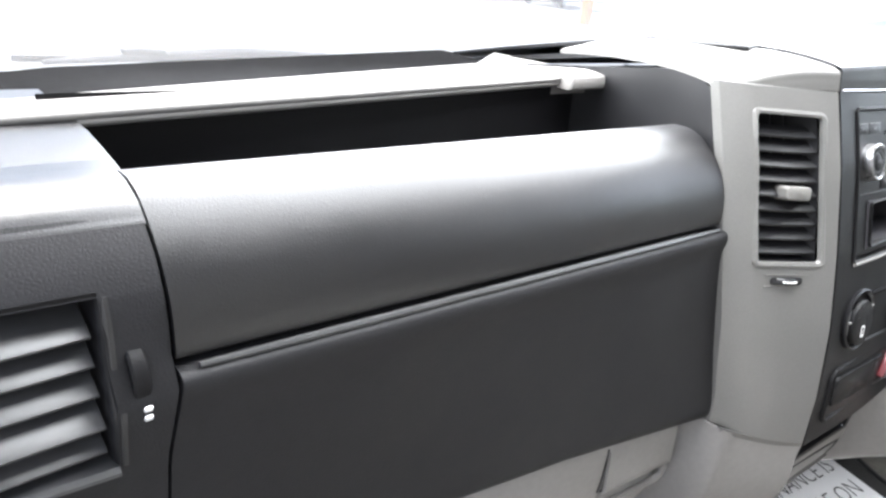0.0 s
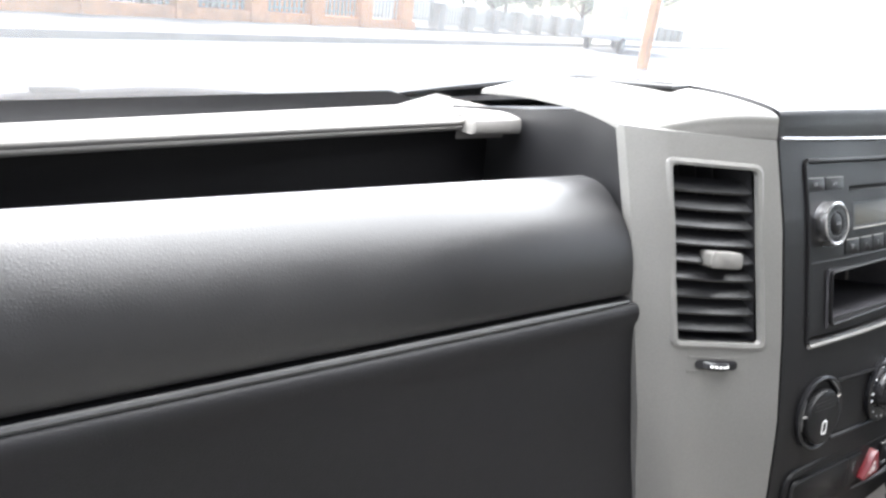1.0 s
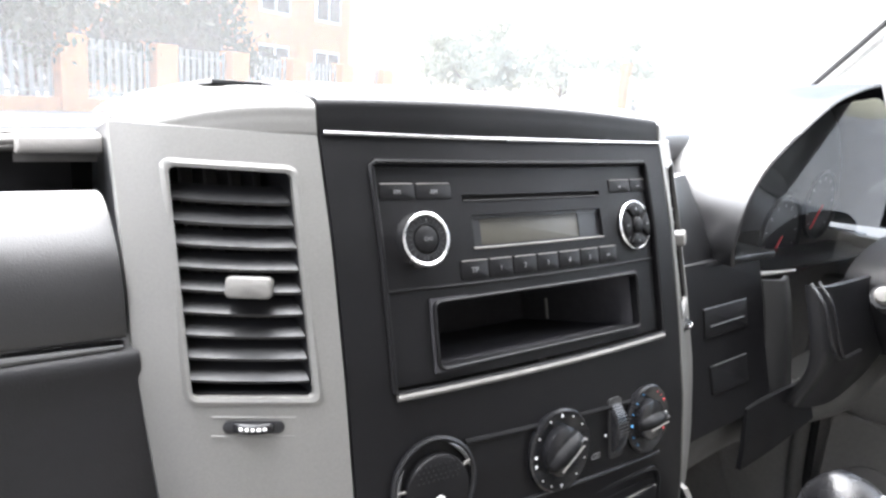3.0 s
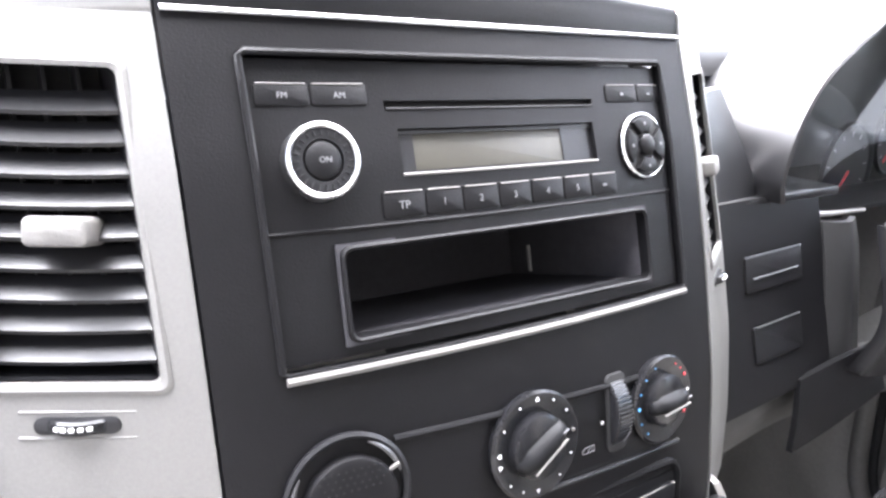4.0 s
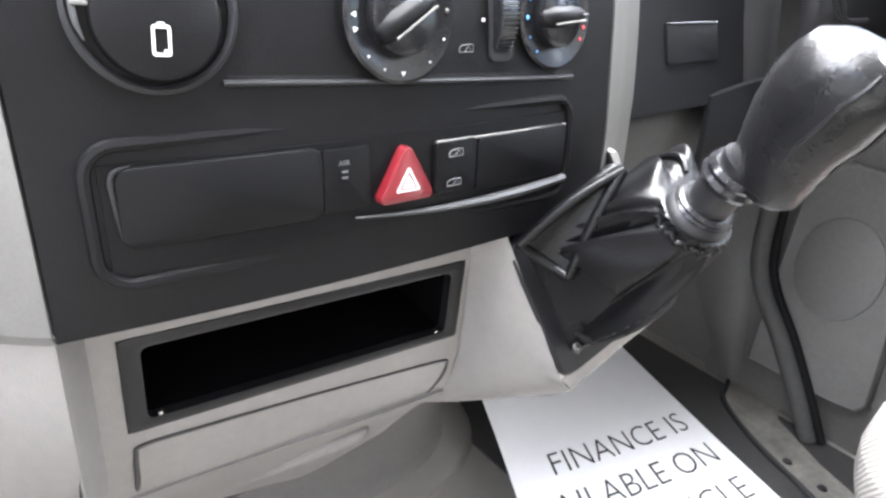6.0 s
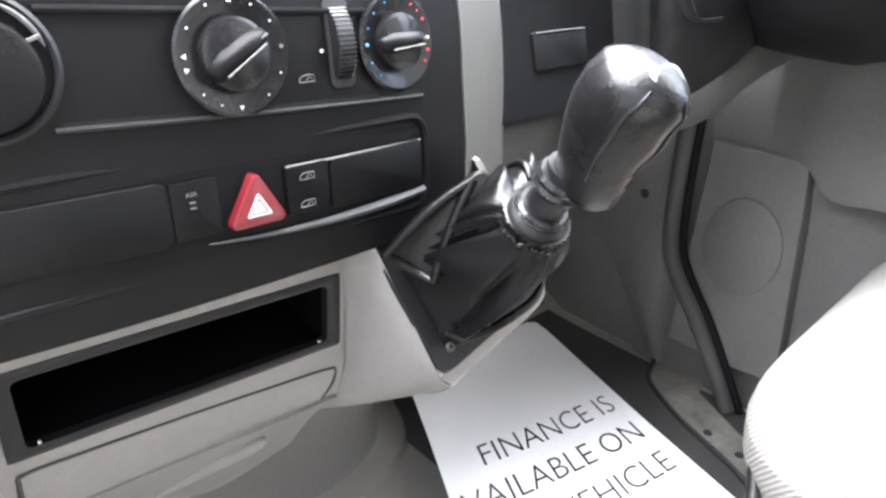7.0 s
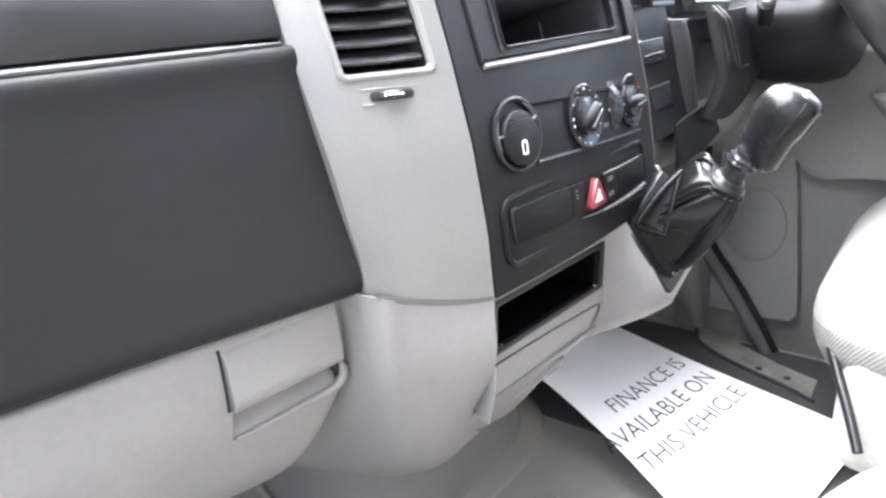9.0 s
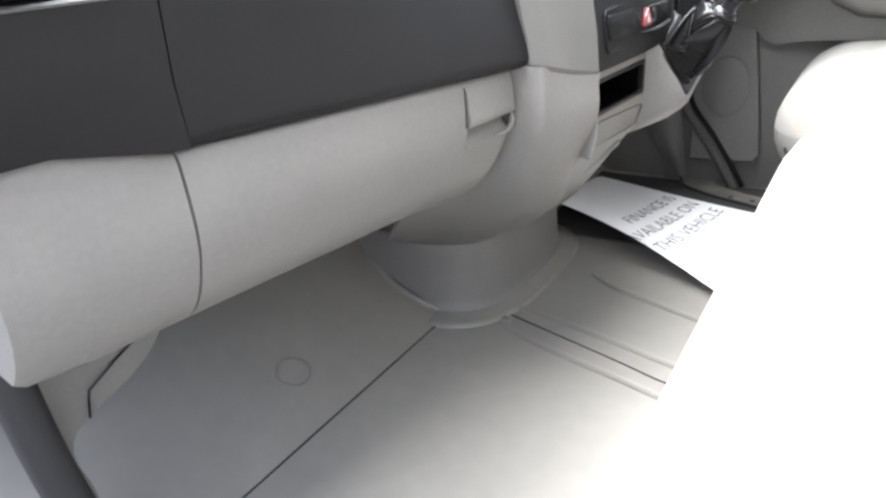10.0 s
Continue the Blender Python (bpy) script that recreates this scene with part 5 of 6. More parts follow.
part("chrome_arc", tube([nm @ Vector(p) for p in arc], 0.0009, 8), M_CHROME, nav)
for q in range(4):
    wedge = []
    for a in range(-36, 37, 8):
        wedge.append((0.0122 * math.cos(radians(a + 90 * q)), 0.0122 * math.sin(radians(a + 90 * q))))
    for a in range(30, -31, -10):
        wedge.append((0.0055 * math.cos(radians(a + 90 * q)), 0.0055 * math.sin(radians(a + 90 * q))))
    part("wedge_key", prism(wedge, 0.0032, nm, 0.0006), M_DARK2, nav)
    part("arrow", box((0, 0, 0), (0.0011, 0.0011, 0.0002), nm @ pose(0.0092 * math.cos(radians(90 * q)), 0.0092 * math.sin(radians(90 * q)), 0.0033, 0, 0, 45)), M_DIM, nav)
part("centre_key", lathe([(0, 0.0048), (0.0036, 0.0045), (0.0046, 0.0036), (0.0047, 0.001)], 28, nm), M_DARK2, nav)

# shelf pocket under the radio
SHELF = (-0.0698, 0.0725, 0.5003, 0.5290)
shelf = thing("radio_shelf", (0, 0.0, 0.51), "black open storage pocket under the radio", "storage pocket")
part("shelf_front", holed_sheet(radio_y, steps(-0.0925, 0.0935, 16), steps(0.4945, 0.5345, 8), [SHELF], 0.003), M_DARK2, shelf)
sm = on_face((SHELF[0] + SHELF[1]) / 2, (SHELF[2] + SHELF[3]) / 2)
sw, sh = (SHELF[1] - SHELF[0]) / abs(sm.col[0].x), (SHELF[3] - SHELF[2]) / sm.col[1].z
part("shelf_rim", frame_ring(rrect(sw + 0.0024, sh + 0.0024, 0.004), rrect(sw - 0.0008, sh - 0.0008, 0.003), 0.0011, sm, back=-0.004, ease=0.0008), M_DARK2, shelf)
for c, s in (((0, sh / 2 + 0.001, -0.05), (sw + 0.004, 0.002, 0.098)), ((0, -sh / 2 - 0.001, -0.05), (sw + 0.004, 0.002, 0.098)), ((-sw / 2 - 0.001, 0, -0.05), (0.002, sh, 0.098)), ((sw / 2 + 0.001, 0, -0.05), (0.002, sh, 0.098)), ((0, 0, -0.1), (sw, sh, 0.002))):
    part("shelf_wall", box(c, s, sm, 0.0), M_POCKET, shelf)
part("divider_edge", box((0.0370, -0.002, -0.040), (0.0008, 0.012, 0.002), sm, 0.0002), M_GREY2, shelf)

# raised rim round radio and shelf
rim = []
for x, z in [(x, 0.4925) for x in steps(-0.0925, 0.0935, 14)] + [(0.0953, z) for z in steps(0.494, 0.5885, 8)] + [(x, 0.5902) for x in steps(0.0935, -0.0925, 14)] + [(-0.0943, z) for z in steps(0.5885, 0.494, 8)]:
    rim.append((x, stack_y(x, z) - 0.0003, z))
part("radio_rim", tube(rim, 0.0013, 8, closed=True), M_DARK2, dash)
part("rim_lower_lip", tube([(x, stack_y(x, 0.4915) - 0.0008, 0.4915) for x in steps(-0.0935, 0.0945, 14)], 0.0016, 8), M_GREY2, dash, "satin lower lip of the radio opening")

# ---- heater controls ----
heat = thing("heater_controls", (0, -0.03, 0.447), "black heater control row with rotary knobs", "heater controls")


def on_stack(x, z, out=0.0):
    return mount(x, z, out)


def band_z(x, up):
    return (0.4652 if up else 0.4302) - 0.045 * (x + 0.05)


part("control_plate", shell([[(x, stack_y(x, band_z(x, k)) - 0.0005, band_z(x, 1) * f + band_z(x, 0) * (1 - f)) for f, k in ((0, 0), (0.5, 1), (1, 1))] for x in steps(-0.060, 0.086, 12)], 0.001, (0, 1, 0)), M_DARK2, heat)
# slightly lighter tube imitates the soft highlight along the plate's lower edge
part("plate_lower_glint", tube([(x, stack_y(x, band_z(x, 0)) - 0.0010, band_z(x, 0)) for x in steps(-0.062, 0.086, 14)], 0.0010, 8), M_GREYDARK, heat)
part("plate_upper_lip", tube([(x, stack_y(x, band_z(x, 1)) - 0.0004, band_z(x, 1)) for x in steps(-0.060, 0.086, 14)], 0.0014, 8), M_MATTE, heat)

# blanking cap with a small icon
cm = on_stack(-0.0780, 0.4505) @ Matrix.Diagonal((1.06, 1.06, 1.0, 1))
cap = part("round_cap", lathe([(0.0206, -0.001), (0.0212, 0.0016), (0.0200, 0.0024), (0.0188, 0.0012), (0.0184, -0.002), (0, -0.002)], 56, cm), M_BLACK, heat, "round ribbed flap cap")
part("cap_cover", lathe([(0, 0.0042), (0.0140, 0.0042), (0.0152, 0.0036), (0.0158, 0.0022), (0.0158, -0.002)], 56, cm @ pose(0.0005, -0.0022, 0, 0, 0, 0)), M_DARK2, cap)
# two lighter arcs imitate highlights on the ring's left and upper right
for a0, a1 in ((14, 66), (146, 204)):
    part("crescent_glint", tube([cm @ Vector((0.0183 * math.cos(radians(a)), 0.0183 * math.sin(radians(a)), 0.0016)) for a in steps(a0, a1, 9)], [0.0003, 0.0009, 0.0010, 0.0009, 0.0003], 6, steps=18), M_SLAT, cap)
for a in (24, 176):
    part("end_stop", box((0, 0, 0), (0.004, 0.0012, 0.0012), cm @ pose(0.0168 * math.cos(radians(a)), 0.0168 * math.sin(radians(a)), 0.0024, 0, 0, a), 0.0003), M_GREY2, cap)
for i in range(-4, 5):
    for j in range(4):
        part("dimple", box((0, 0, 0), (0.0007, 0.0007, 0.0003), cm @ pose(i * 0.0024 + (j % 2) * 0.0012, 0.0035 + j * 0.0021, 0.0043, 0, 0, 45)), M_DARK, cap)
im = cm @ pose(0.0004, -0.0078, 0.0043, 0, 0, -4)
part("icon", frame_ring(rrect(0.0046, 0.0076, 0.0008), rrect(0.0032, 0.0060, 0.0004), 0.0002, im), M_WHITE, cap)
part("icon_tab", box((0, 0.0038, 0.0001), (0.0018, 0.0012, 0.0002), im), M_WHITE, cap)
part("icon_fold", box((0.0012, -0.0028, 0.0001), (0.0014, 0.0014, 0.0002), im), M_WHITE, cap)


def rotary(x, z, r, turn, label, marks):
    m = on_stack(x, z)
    k = part("rotary_knob", lathe([(r + 0.0032, -0.001), (r + 0.0036, 0.0022), (r + 0.0026, 0.0030), (r - 0.0002, 0.0026), (r * 0.72, 0.0012), (0, 0.0012)], 56, m), M_GLOSS, heat, label)
    part("turn_base", lathe([(0, 0.0060), (r * 0.60, 0.0060), (r * 0.70, 0.0052), (r * 0.73, 0.0012)], 48, m), M_GLOSS, k)
    b = m @ pose(0, 0, 0, 0, 0, turn)
    blade = []
    for s, w, h in ((-0.72, 0.14, 0.0055), (-0.64, 0.24, 0.0085), (-0.3, 0.30, 0.0105), (0.3, 0.27, 0.0105), (0.62, 0.20, 0.0090), (0.72, 0.13, 0.0060)):
        blade.append([b @ Vector((s * r, y * r, hh)) for y, hh in ((-w, 0.004), (-w * 0.55, h * 0.9), (-w * 0.2, h), (w * 0.2, h), (w * 0.55, h * 0.9), (w, 0.004))])
    part("blade", loft(blade), M_STRIP, k, angle=50)
    # grey line laid on the blade as the highlight of its edge
    part("blade_glint", tube([b @ Vector((s * r, -0.13 * r, 0.0104)) for s in (-0.55, 0, 0.5)], 0.0004, 6), M_GREY2, k)
    part("pointer", box((0.58 * r, 0.0, 0.0096), (0.16 * r, 0.0008, 0.0004), b, 0.0001), M_DIM, k)
    for a, kind, mat in marks:
        q = m @ pose(r * 1.02 * math.cos(radians(a)), r * 1.02 * math.sin(radians(a)), 0.0029, 0, 0, a)
        if kind == "dot":
            part("mark", lathe([(0, 0.0003), (0.00036, 0.0002), (0.00042, 0)], 10, q), mat, k)
        elif kind == "big":
            part("mark", lathe([(0, 0.0004), (0.0007, 0.0003), (0.0008, 0)], 10, q), mat, k)
        else:
            part("arrow", prism([(0.0009, 0), (-0.0007, 0.0009), (-0.0007, -0.0009)], 0.0003, q @ pose(0, 0, 0, 0, 0, 0 if kind == "out" else 180)), mat, k)
    return k


rotary(-0.0015, 0.4486, 0.0180, 32, "gloss black fan knob with white marks",
       [(88, "out", M_WHITE), (178, "out", M_WHITE), (192, "in", M_WHITE), (268, "out", M_WHITE), (115, "dot", M_WHITE), (148, "dot", M_WHITE), (222, "dot", M_WHITE), (245, "dot", M_WHITE), (62, "dot", M_WHITE), (35, "dot", M_WHITE), (5, "big", M_GREY2), (-25, "dot", M_WHITE), (-55, "dot", M_WHITE)])
rotary(0.0725, 0.4475, 0.0165, 4, "gloss black temperature knob with red and blue marks",
       [(60, "dot", M_REDDOT), (45, "dot", M_REDDOT), (30, "big", M_REDDOT), (2, "big", M_WHITE), (-15, "big", M_REDDOT), (-32, "big", M_REDDOT), (110, "dot", M_BLUEDOT), (135, "dot", M_BLUEDOT), (158, "dot", M_BLUEDOT), (180, "big", M_BLUEDOT), (205, "dot", M_BLUEDOT), (228, "dot", M_BLUEDOT)])
wm2 = on_stack(0.0442, 0.4490)
part("wheel_slot", prism(rrect(0.0115, 0.034, 0.003), 0.0006, wm2, 0.0002, back=-0.001), M_VOID, heat)
disc = wm2 @ pose(0, 0, -0.0135, 0, 90, 0)
tw = part("thumbwheel", lathe([(0, -0.0042), (0.0185, -0.0042), (0.0196, -0.0034), (0.0196, 0.0034), (0.0185, 0.0042), (0, 0.0042)], 64, disc), M_GLOSS, heat, "ribbed vertical thumbwheel")
for i in range(-9, 10):
    a = radians(i * 5.2)
    part("rib", box((0, 0, 0), (0.0078, 0.0006, 0.0006), wm2 @ pose(0, 0.0197 * math.sin(a), -0.0135 + 0.0197 * math.cos(a), -math.degrees(a), 0, 0)), M_DARK, tw)
for x in (0.0350, 0.0542):
    part("mark", box((0, 0, 0.0002), (0.0012, 0.0012, 0.0004), on_stack(x, 0.4470, 0.0008)), M_WHITE if x < 0.05 else M_DIM, heat)


def van_icon(m, parent):
    """A small outline of a van."""
    pts = [(-0.0032, -0.0012), (-0.0032, 0.0002), (-0.0018, 0.0012), (0.0010, 0.0014), (0.0032, 0.0012), (0.0034, -0.0012)]
    part("van_outline", tube([m @ Vector((x, y, 0.0003)) for x, y in pts + pts[:1]], 0.00018, 5), M_DIM, parent)
    part("van_outline", tube([m @ Vector((x, y, 0.0003)) for x, y in ((-0.0003, -0.0006), (0.0012, 0.0008), (0.0022, -0.0004))], 0.00016, 5), M_DIM, parent)


van_icon(on_stack(0.0270, 0.4375, 0.0006), heat)

# ---- the switch strip ----
strip = thing("switch_strip", (0, -0.035, 0.395), "black switch strip with a red hazard button", "switches")
ring_pts = []
for x, z in rrect(0.1880, 0.0405, 0.009, 6):
    xx, zz = x - 0.0080, 0.3955 + z * (1.0 if z > 0 else 1.0 + 0.16 * (1 - (x / 0.094) ** 2))
    ring_pts.append((xx, stack_y(xx, zz) - 0.0004, zz))
part("strip_rim", tube(ring_pts, 0.0020, 8, closed=True), M_DARK2, strip)
rows = []
for z in steps(0.3785, 0.4105, 8):
    rows.append([(x, stack_y(x, z) - 0.0006, z) for x in steps(-0.0985, 0.0825, 20)])
part("strip_bed", shell(rows, 0.001, (0, 1, 0)), M_STRIP, strip)


def strip_block(name, x0, x1, z0, z1, out, mat, parent, r=0.002, bev=0.0008):
    m = on_stack((x0 + x1) / 2, (z0 + z1) / 2)
    return part(name, prism(rrect(x1 - x0, (z1 - z0) / m.col[1].z, r), out, m, bev, back=-0.001), mat, parent)


strip_block("blank_cover", -0.0950, -0.0330, 0.3860, 0.4095, 0.0016, M_STRIP, strip, 0.004, 0.0006)
# lighter tube imitates the lit left end of the cover
cover_end = [on_stack(x, z, 0.0012).translation for x, z in ((-0.0900, 0.4098), (-0.0940, 0.4088), (-0.0956, 0.4060), (-0.0954, 0.3980), (-0.0946, 0.3885))]
part("cover_glint", tube(cover_end, [0.0004, 0.0009, 0.0010, 0.0007, 0.0003], 8, steps=16), M_GREYDARK, strip)
asr = strip_block("asr_button", -0.0328, -0.0155, 0.3868, 0.4082, 0.0015, M_STRIP, strip, 0.001, 0.0003)
writing("lettering", "ASR", 0.0024, on_stack(-0.0253, 0.4033, 0.0017), M_DIM, asr, deep=0.00008)
for z in (0.4005, 0.3985):
    part("symbol_bar", box((0, 0, 0.0001), (0.0022, 0.0007, 0.0002), on_stack(-0.0253, z, 0.0017)), M_DIM, asr)
tri_m = on_stack(-0.0022, 0.3945)


def tri_pts(r, c):
    out = []
    for a0 in (90, 210, 330):
        cx, cy = (r - c) * math.cos(radians(a0)), (r - c) * math.sin(radians(a0))
        for k in (-50, -25, 0, 25, 50):
            out.append((cx + c * 1.0 * math.cos(radians(a0 + k)), cy + c * math.sin(radians(a0 + k))))
    return out


hazard = part("hazard_button", prism(tri_pts(0.0124, 0.0022), 0.0052, tri_m, 0.0010), M_RED, strip, "red triangular hazard button")
part("white_triangle", prism(tri_pts(0.0056, 0.0006), 0.00535, tri_m @ pose(0, -0.0003, 0, 0, 0, 0), 0.0, back=0.0045), M_WHITE, hazard)
part("inner_line", tube([tri_m @ Vector((x, y - 0.0003, 0.00545)) for x, y in tri_pts(0.0036, 0.0003)], 0.00025, 5, closed=True), M_RED, hazard)
lock = strip_block("lock_button", 0.0115, 0.0310, 0.3865, 0.4065, 0.0026, M_STRIP, strip)
van_icon(on_stack(0.0205, 0.4015, 0.0027), lock)
van_icon(on_stack(0.0200, 0.3905, 0.0027), lock)
strip_block("blank_cover", 0.0315, 0.0820, 0.3850, 0.4060, 0.0024, M_STRIP, strip, 0.003)
# lighter tubes shaped as the highlights on the strip's upper and lower edges
part("upper_glint", tube([(x, stack_y(x, 0.4060) - 0.0022, 0.4062 - 0.014 * (x - 0.03)) for x in steps(0.0120, 0.0815, 8)], 0.0006, 6), M_GREY2, strip)
part("lower_edge", tube([(x, stack_y(x, 0.3815) - 0.0022, 0.3845 - 0.0040 * (1 - ((x - 0.04) / 0.066) ** 2)) for x in steps(-0.022, 0.0830, 14)], [0.0003, 0.0008, 0.0014, 0.0019, 0.0022, 0.0019], 8, steps=28), M_SLAT, strip)

# windscreen
ws_foot, ws_head = 0.455, -0.12
rows = []
for f in steps(0, 1, 10):
    rows.append([(x, ws_foot + (ws_head - ws_foot) * f - 0.25 * (x / 0.7) ** 2, 0.545 + (1.215 - 0.545) * f) for x in steps(-0.68, 0.68, 20)])
screen = part("windscreen", shell(rows, 0.004, (0, 0.6, 0.5)), M_SCREEN, van, "windscreen glass with glare haze put into its surface")
screen.visible_shadow = False
for sx in (-1, 1):
    part("a_pillar", tube([(sx * 0.668, 0.33, 0.49), (sx * 0.668, 0.205, 0.625), (sx * 0.666, 0.105, 0.735), (sx * 0.655, -0.08, 0.94), (sx * 0.635, -0.30, 1.21)], [0.034, 0.03, 0.028, 0.03], 12, steps=16), M_PALE, van, "pale grey windscreen pillar")
    part("pillar_seal", tube([(sx * 0.622, 0.30, 0.505), (sx * 0.622, 0.196, 0.62), (sx * 0.62, 0.096, 0.729), (sx * 0.61, -0.08, 0.93), (sx * 0.59, -0.28, 1.2)], 0.0035, 8, steps=16), M_RUBBER, van)
part("scuttle_panel", shell([[(x, 0.44, 0.47), (x, 0.55, 0.44), (x, 0.68, 0.41)] for x in steps(-0.72, 0.72, 6)], 0.01, (0, 0, -1)), M_BLACK, van, "black scuttle panel outside the windscreen")
part("bonnet", shell([spline([(x, 0.68, 0.395), (x, 0.85, 0.33 - 0.03 * x * x), (x, 1.1, 0.20 - 0.05 * x * x), (x, 1.28, -0.06)], 16) for x in steps(-0.8, 0.8, 12)], 0.01, (0, 0, -1)), M_BODY, van, "white bonnet")

# wiper resting at the foot of the windscreen
wiper = thing("wiper", (-0.35, 0.47, 0.55), "black windscreen wiper parked on the glass", "wiper")
part("wiper_arm", tube([(-0.46, 0.475, 0.536), (-0.40, 0.474, 0.540), (-0.30, 0.476, 0.545), (-0.18, 0.482, 0.541)], [0.002, 0.004, 0.005, 0.002], 8, steps=20), M_GREY2, wiper)
part("wiper_blade", box((-0.33, 0.478, 0.5385), (0.30, 0.006, 0.006), None, 0.002), M_GREYDARK, wiper)
part("wiper_joint", box((-0.385, 0.472, 0.546), (0.035, 0.012, 0.006), None, 0.002), M_GREY2, wiper)

# ---- driver side of the dashboard ----
def drv_y(x, z):
    return 0.010 + 0.02 * (x - 0.2) + float(np.interp(z, (0.36, 0.40, 0.44, 0.48, 0.52), (-0.022, -0.012, 0.0, 0.010, 0.022)))


part("driver_panel", holed_sheet(drv_y, steps(0.172, 0.303, 10), steps(0.3885, 0.511, 10), [], 0.004), M_DARK2, dash, "dark panel with two slim switches")
for z, w in ((0.4672, 0.066), (0.4245, 0.056)):
    m = mount(0.240, z, 0, drv_y)
    part("blank_switch", prism(rrect(w, 0.022, 0.002), 0.0016, m, 0.0010, back=-0.001), M_DARK2, dash)
    part("switch_edge", tube([m @ Vector((x, 0.0112, 0.0008)) for x in (-w / 2, 0, w / 2)], 0.0007, 6), M_GREYDARK, dash)
    part("switch_edge", tube([m @ Vector((x, -0.0022 if w > 0.06 else 0.0115, 0.0020)) for x in (-0.026, 0, 0.026)], 0.0006, 6), M_SLAT, dash)
part("driver_pillar", shell(smooth_grid([[(0.3035, 0.024, 0.489), (0.3045, 0.016, 0.46), (0.3055, 0.005, 0.40), (0.306, 0.000, 0.375)], [(0.322, 0.015, 0.489), (0.324, 0.009, 0.46), (0.328, 0.0, 0.40), (0.330, -0.003, 0.375)],
                                         [(0.344, 0.021, 0.489), (0.348, 0.014, 0.46), (0.352, 0.004, 0.40), (0.354, 0.0, 0.375)]], 12, 14), 0.004, (0, 1, 0)), M_PILLAR, dash, "dark grey upright strip")
part("column_apron", shell(smooth_grid([[(0.2600, -0.0045, 0.3935), (0.2550, -0.0100, 0.3700), (0.2500, -0.0130, 0.3470)], [(0.3000, -0.0080, 0.4000), (0.2990, -0.0130, 0.3780), (0.2960, -0.0170, 0.3560)], [(0.3450, -0.0120, 0.4040), (0.3450, -0.0180, 0.3880), (0.3440, -0.0240, 0.3740)]], 10, 10), 0.004, (0, 1, 0)), M_DARK2, dash, "charcoal foot of the upright strip")
part("dash_shoulder", shell(smooth_grid([[(0.168, 0.032, 0.511), (0.166, 0.037, 0.540), (0.164, 0.044, 0.566)], [(0.205, 0.033, 0.511), (0.194, 0.039, 0.542), (0.184, 0.047, 0.574)], [(0.2430, 0.037, 0.511), (0.222, 0.042, 0.543), (0.203, 0.050, 0.576)]], 10, 12), 0.006, (0, 1, 0)), M_CAP, dash, "dark shoulder beside the centre vent")
part("driver_shelf", box((0.250, 0.079, 0.5080), (0.16, 0.10, 0.006), None, 0.002), M_DARK, dash)
LOWD = ((0.01, 0.386), (0.002, 0.380), (0.0, 0.365), (0.012, 0.34), (0.05, 0.32), (0.10, 0.315))
rows = []
for x, dy, dz in ((0.165, 0.0, 0.0), (0.24, 0.008, -0.002), (0.30, 0.008, 0.000), (0.36, -0.004, 0.004), (0.41, -0.034, 0.020), (0.45, -0.037, 0.036), (0.49, -0.042, 0.050), (0.53, -0.05, 0.062)):
    rows.append(spline([(x, y + dy, z + dz) for y, z in LOWD], 20))
# darker than the passenger bolster: shade under the hood put into the colour
part("driver_bolster", shell(smooth_grid(rows, 30, 20), 0.004, (0, 1, 0)), M_KNEE, dash, "grey lower edge of the driver side, darkened as shade")
part("column_surround", shell(smooth_grid([[(0.308, -0.015, 0.392), (0.315, -0.022, 0.390), (0.355, -0.030, 0.389), (0.41, -0.033, 0.404), (0.45, -0.032, 0.418), (0.56, -0.030, 0.440)], [(0.292, -0.033, 0.44), (0.300, -0.040, 0.44), (0.345, -0.042, 0.44), (0.41, -0.042, 0.44), (0.45, -0.040, 0.45), (0.56, -0.03, 0.46)],
                                           [(0.282, -0.022, 0.500), (0.290, -0.030, 0.500), (0.335, -0.032, 0.500), (0.41, -0.03, 0.500), (0.45, -0.03, 0.50), (0.56, -0.02, 0.500)]], 14, 28), 0.004, (0, 1, 0)), M_BLACK, dash, "black surround of the steering column")
for off, r in ((0.0, 0.0013), (0.013, 0.0011)):
    part("surround_bead", tube([(0.263 + off, -0.030, 0.506), (0.258 + off, -0.044, 0.494), (0.268 + off, -0.049, 0.470), (0.285 + off * 0.8, -0.050, 0.4525), (0.308 + off * 0.3, -0.0475, 0.4455), (0.345, -0.046, 0.4445)], r, 8, steps=30), M_GREYDARK, dash)

# instrument binnacle: a hooded arch with the cluster inside
binnacle = thing("instrument_cluster", (0.4, 0.06, 0.5), "hooded instrument cluster with dark dials", "instrument cluster")
arch = [(0.2385, 0.5095), (0.2345, 0.526), (0.243, 0.557), (0.260, 0.582), (0.283, 0.599), (0.323, 0.622), (0.369, 0.643), (0.437, 0.659), (0.485, 0.661), (0.53, 0.655), (0.575, 0.63), (0.61, 0.58), (0.625, 0.51)]
outer = spline([(x, 0.02, z) for x, z in arch], 40)


def hood_ring(y, k, dz=0.0):
    return [(0.44 + (p[0] - 0.44) * k, y, 0.50 + (p[2] - 0.50) * k + dz) for p in outer]


part("hood", shell([hood_ring(0.21, 0.93, -0.012), hood_ring(0.13, 0.975, -0.006), hood_ring(0.06, 0.995, -0.002), hood_ring(0.026, 1.0), hood_ring(0.020, 0.998), hood_ring(0.0185, 0.990), hood_ring(0.021, 0.980)], 0.002, (0, 0.2, -0.5)), M_DARK, binnacle, "dark grained hood")
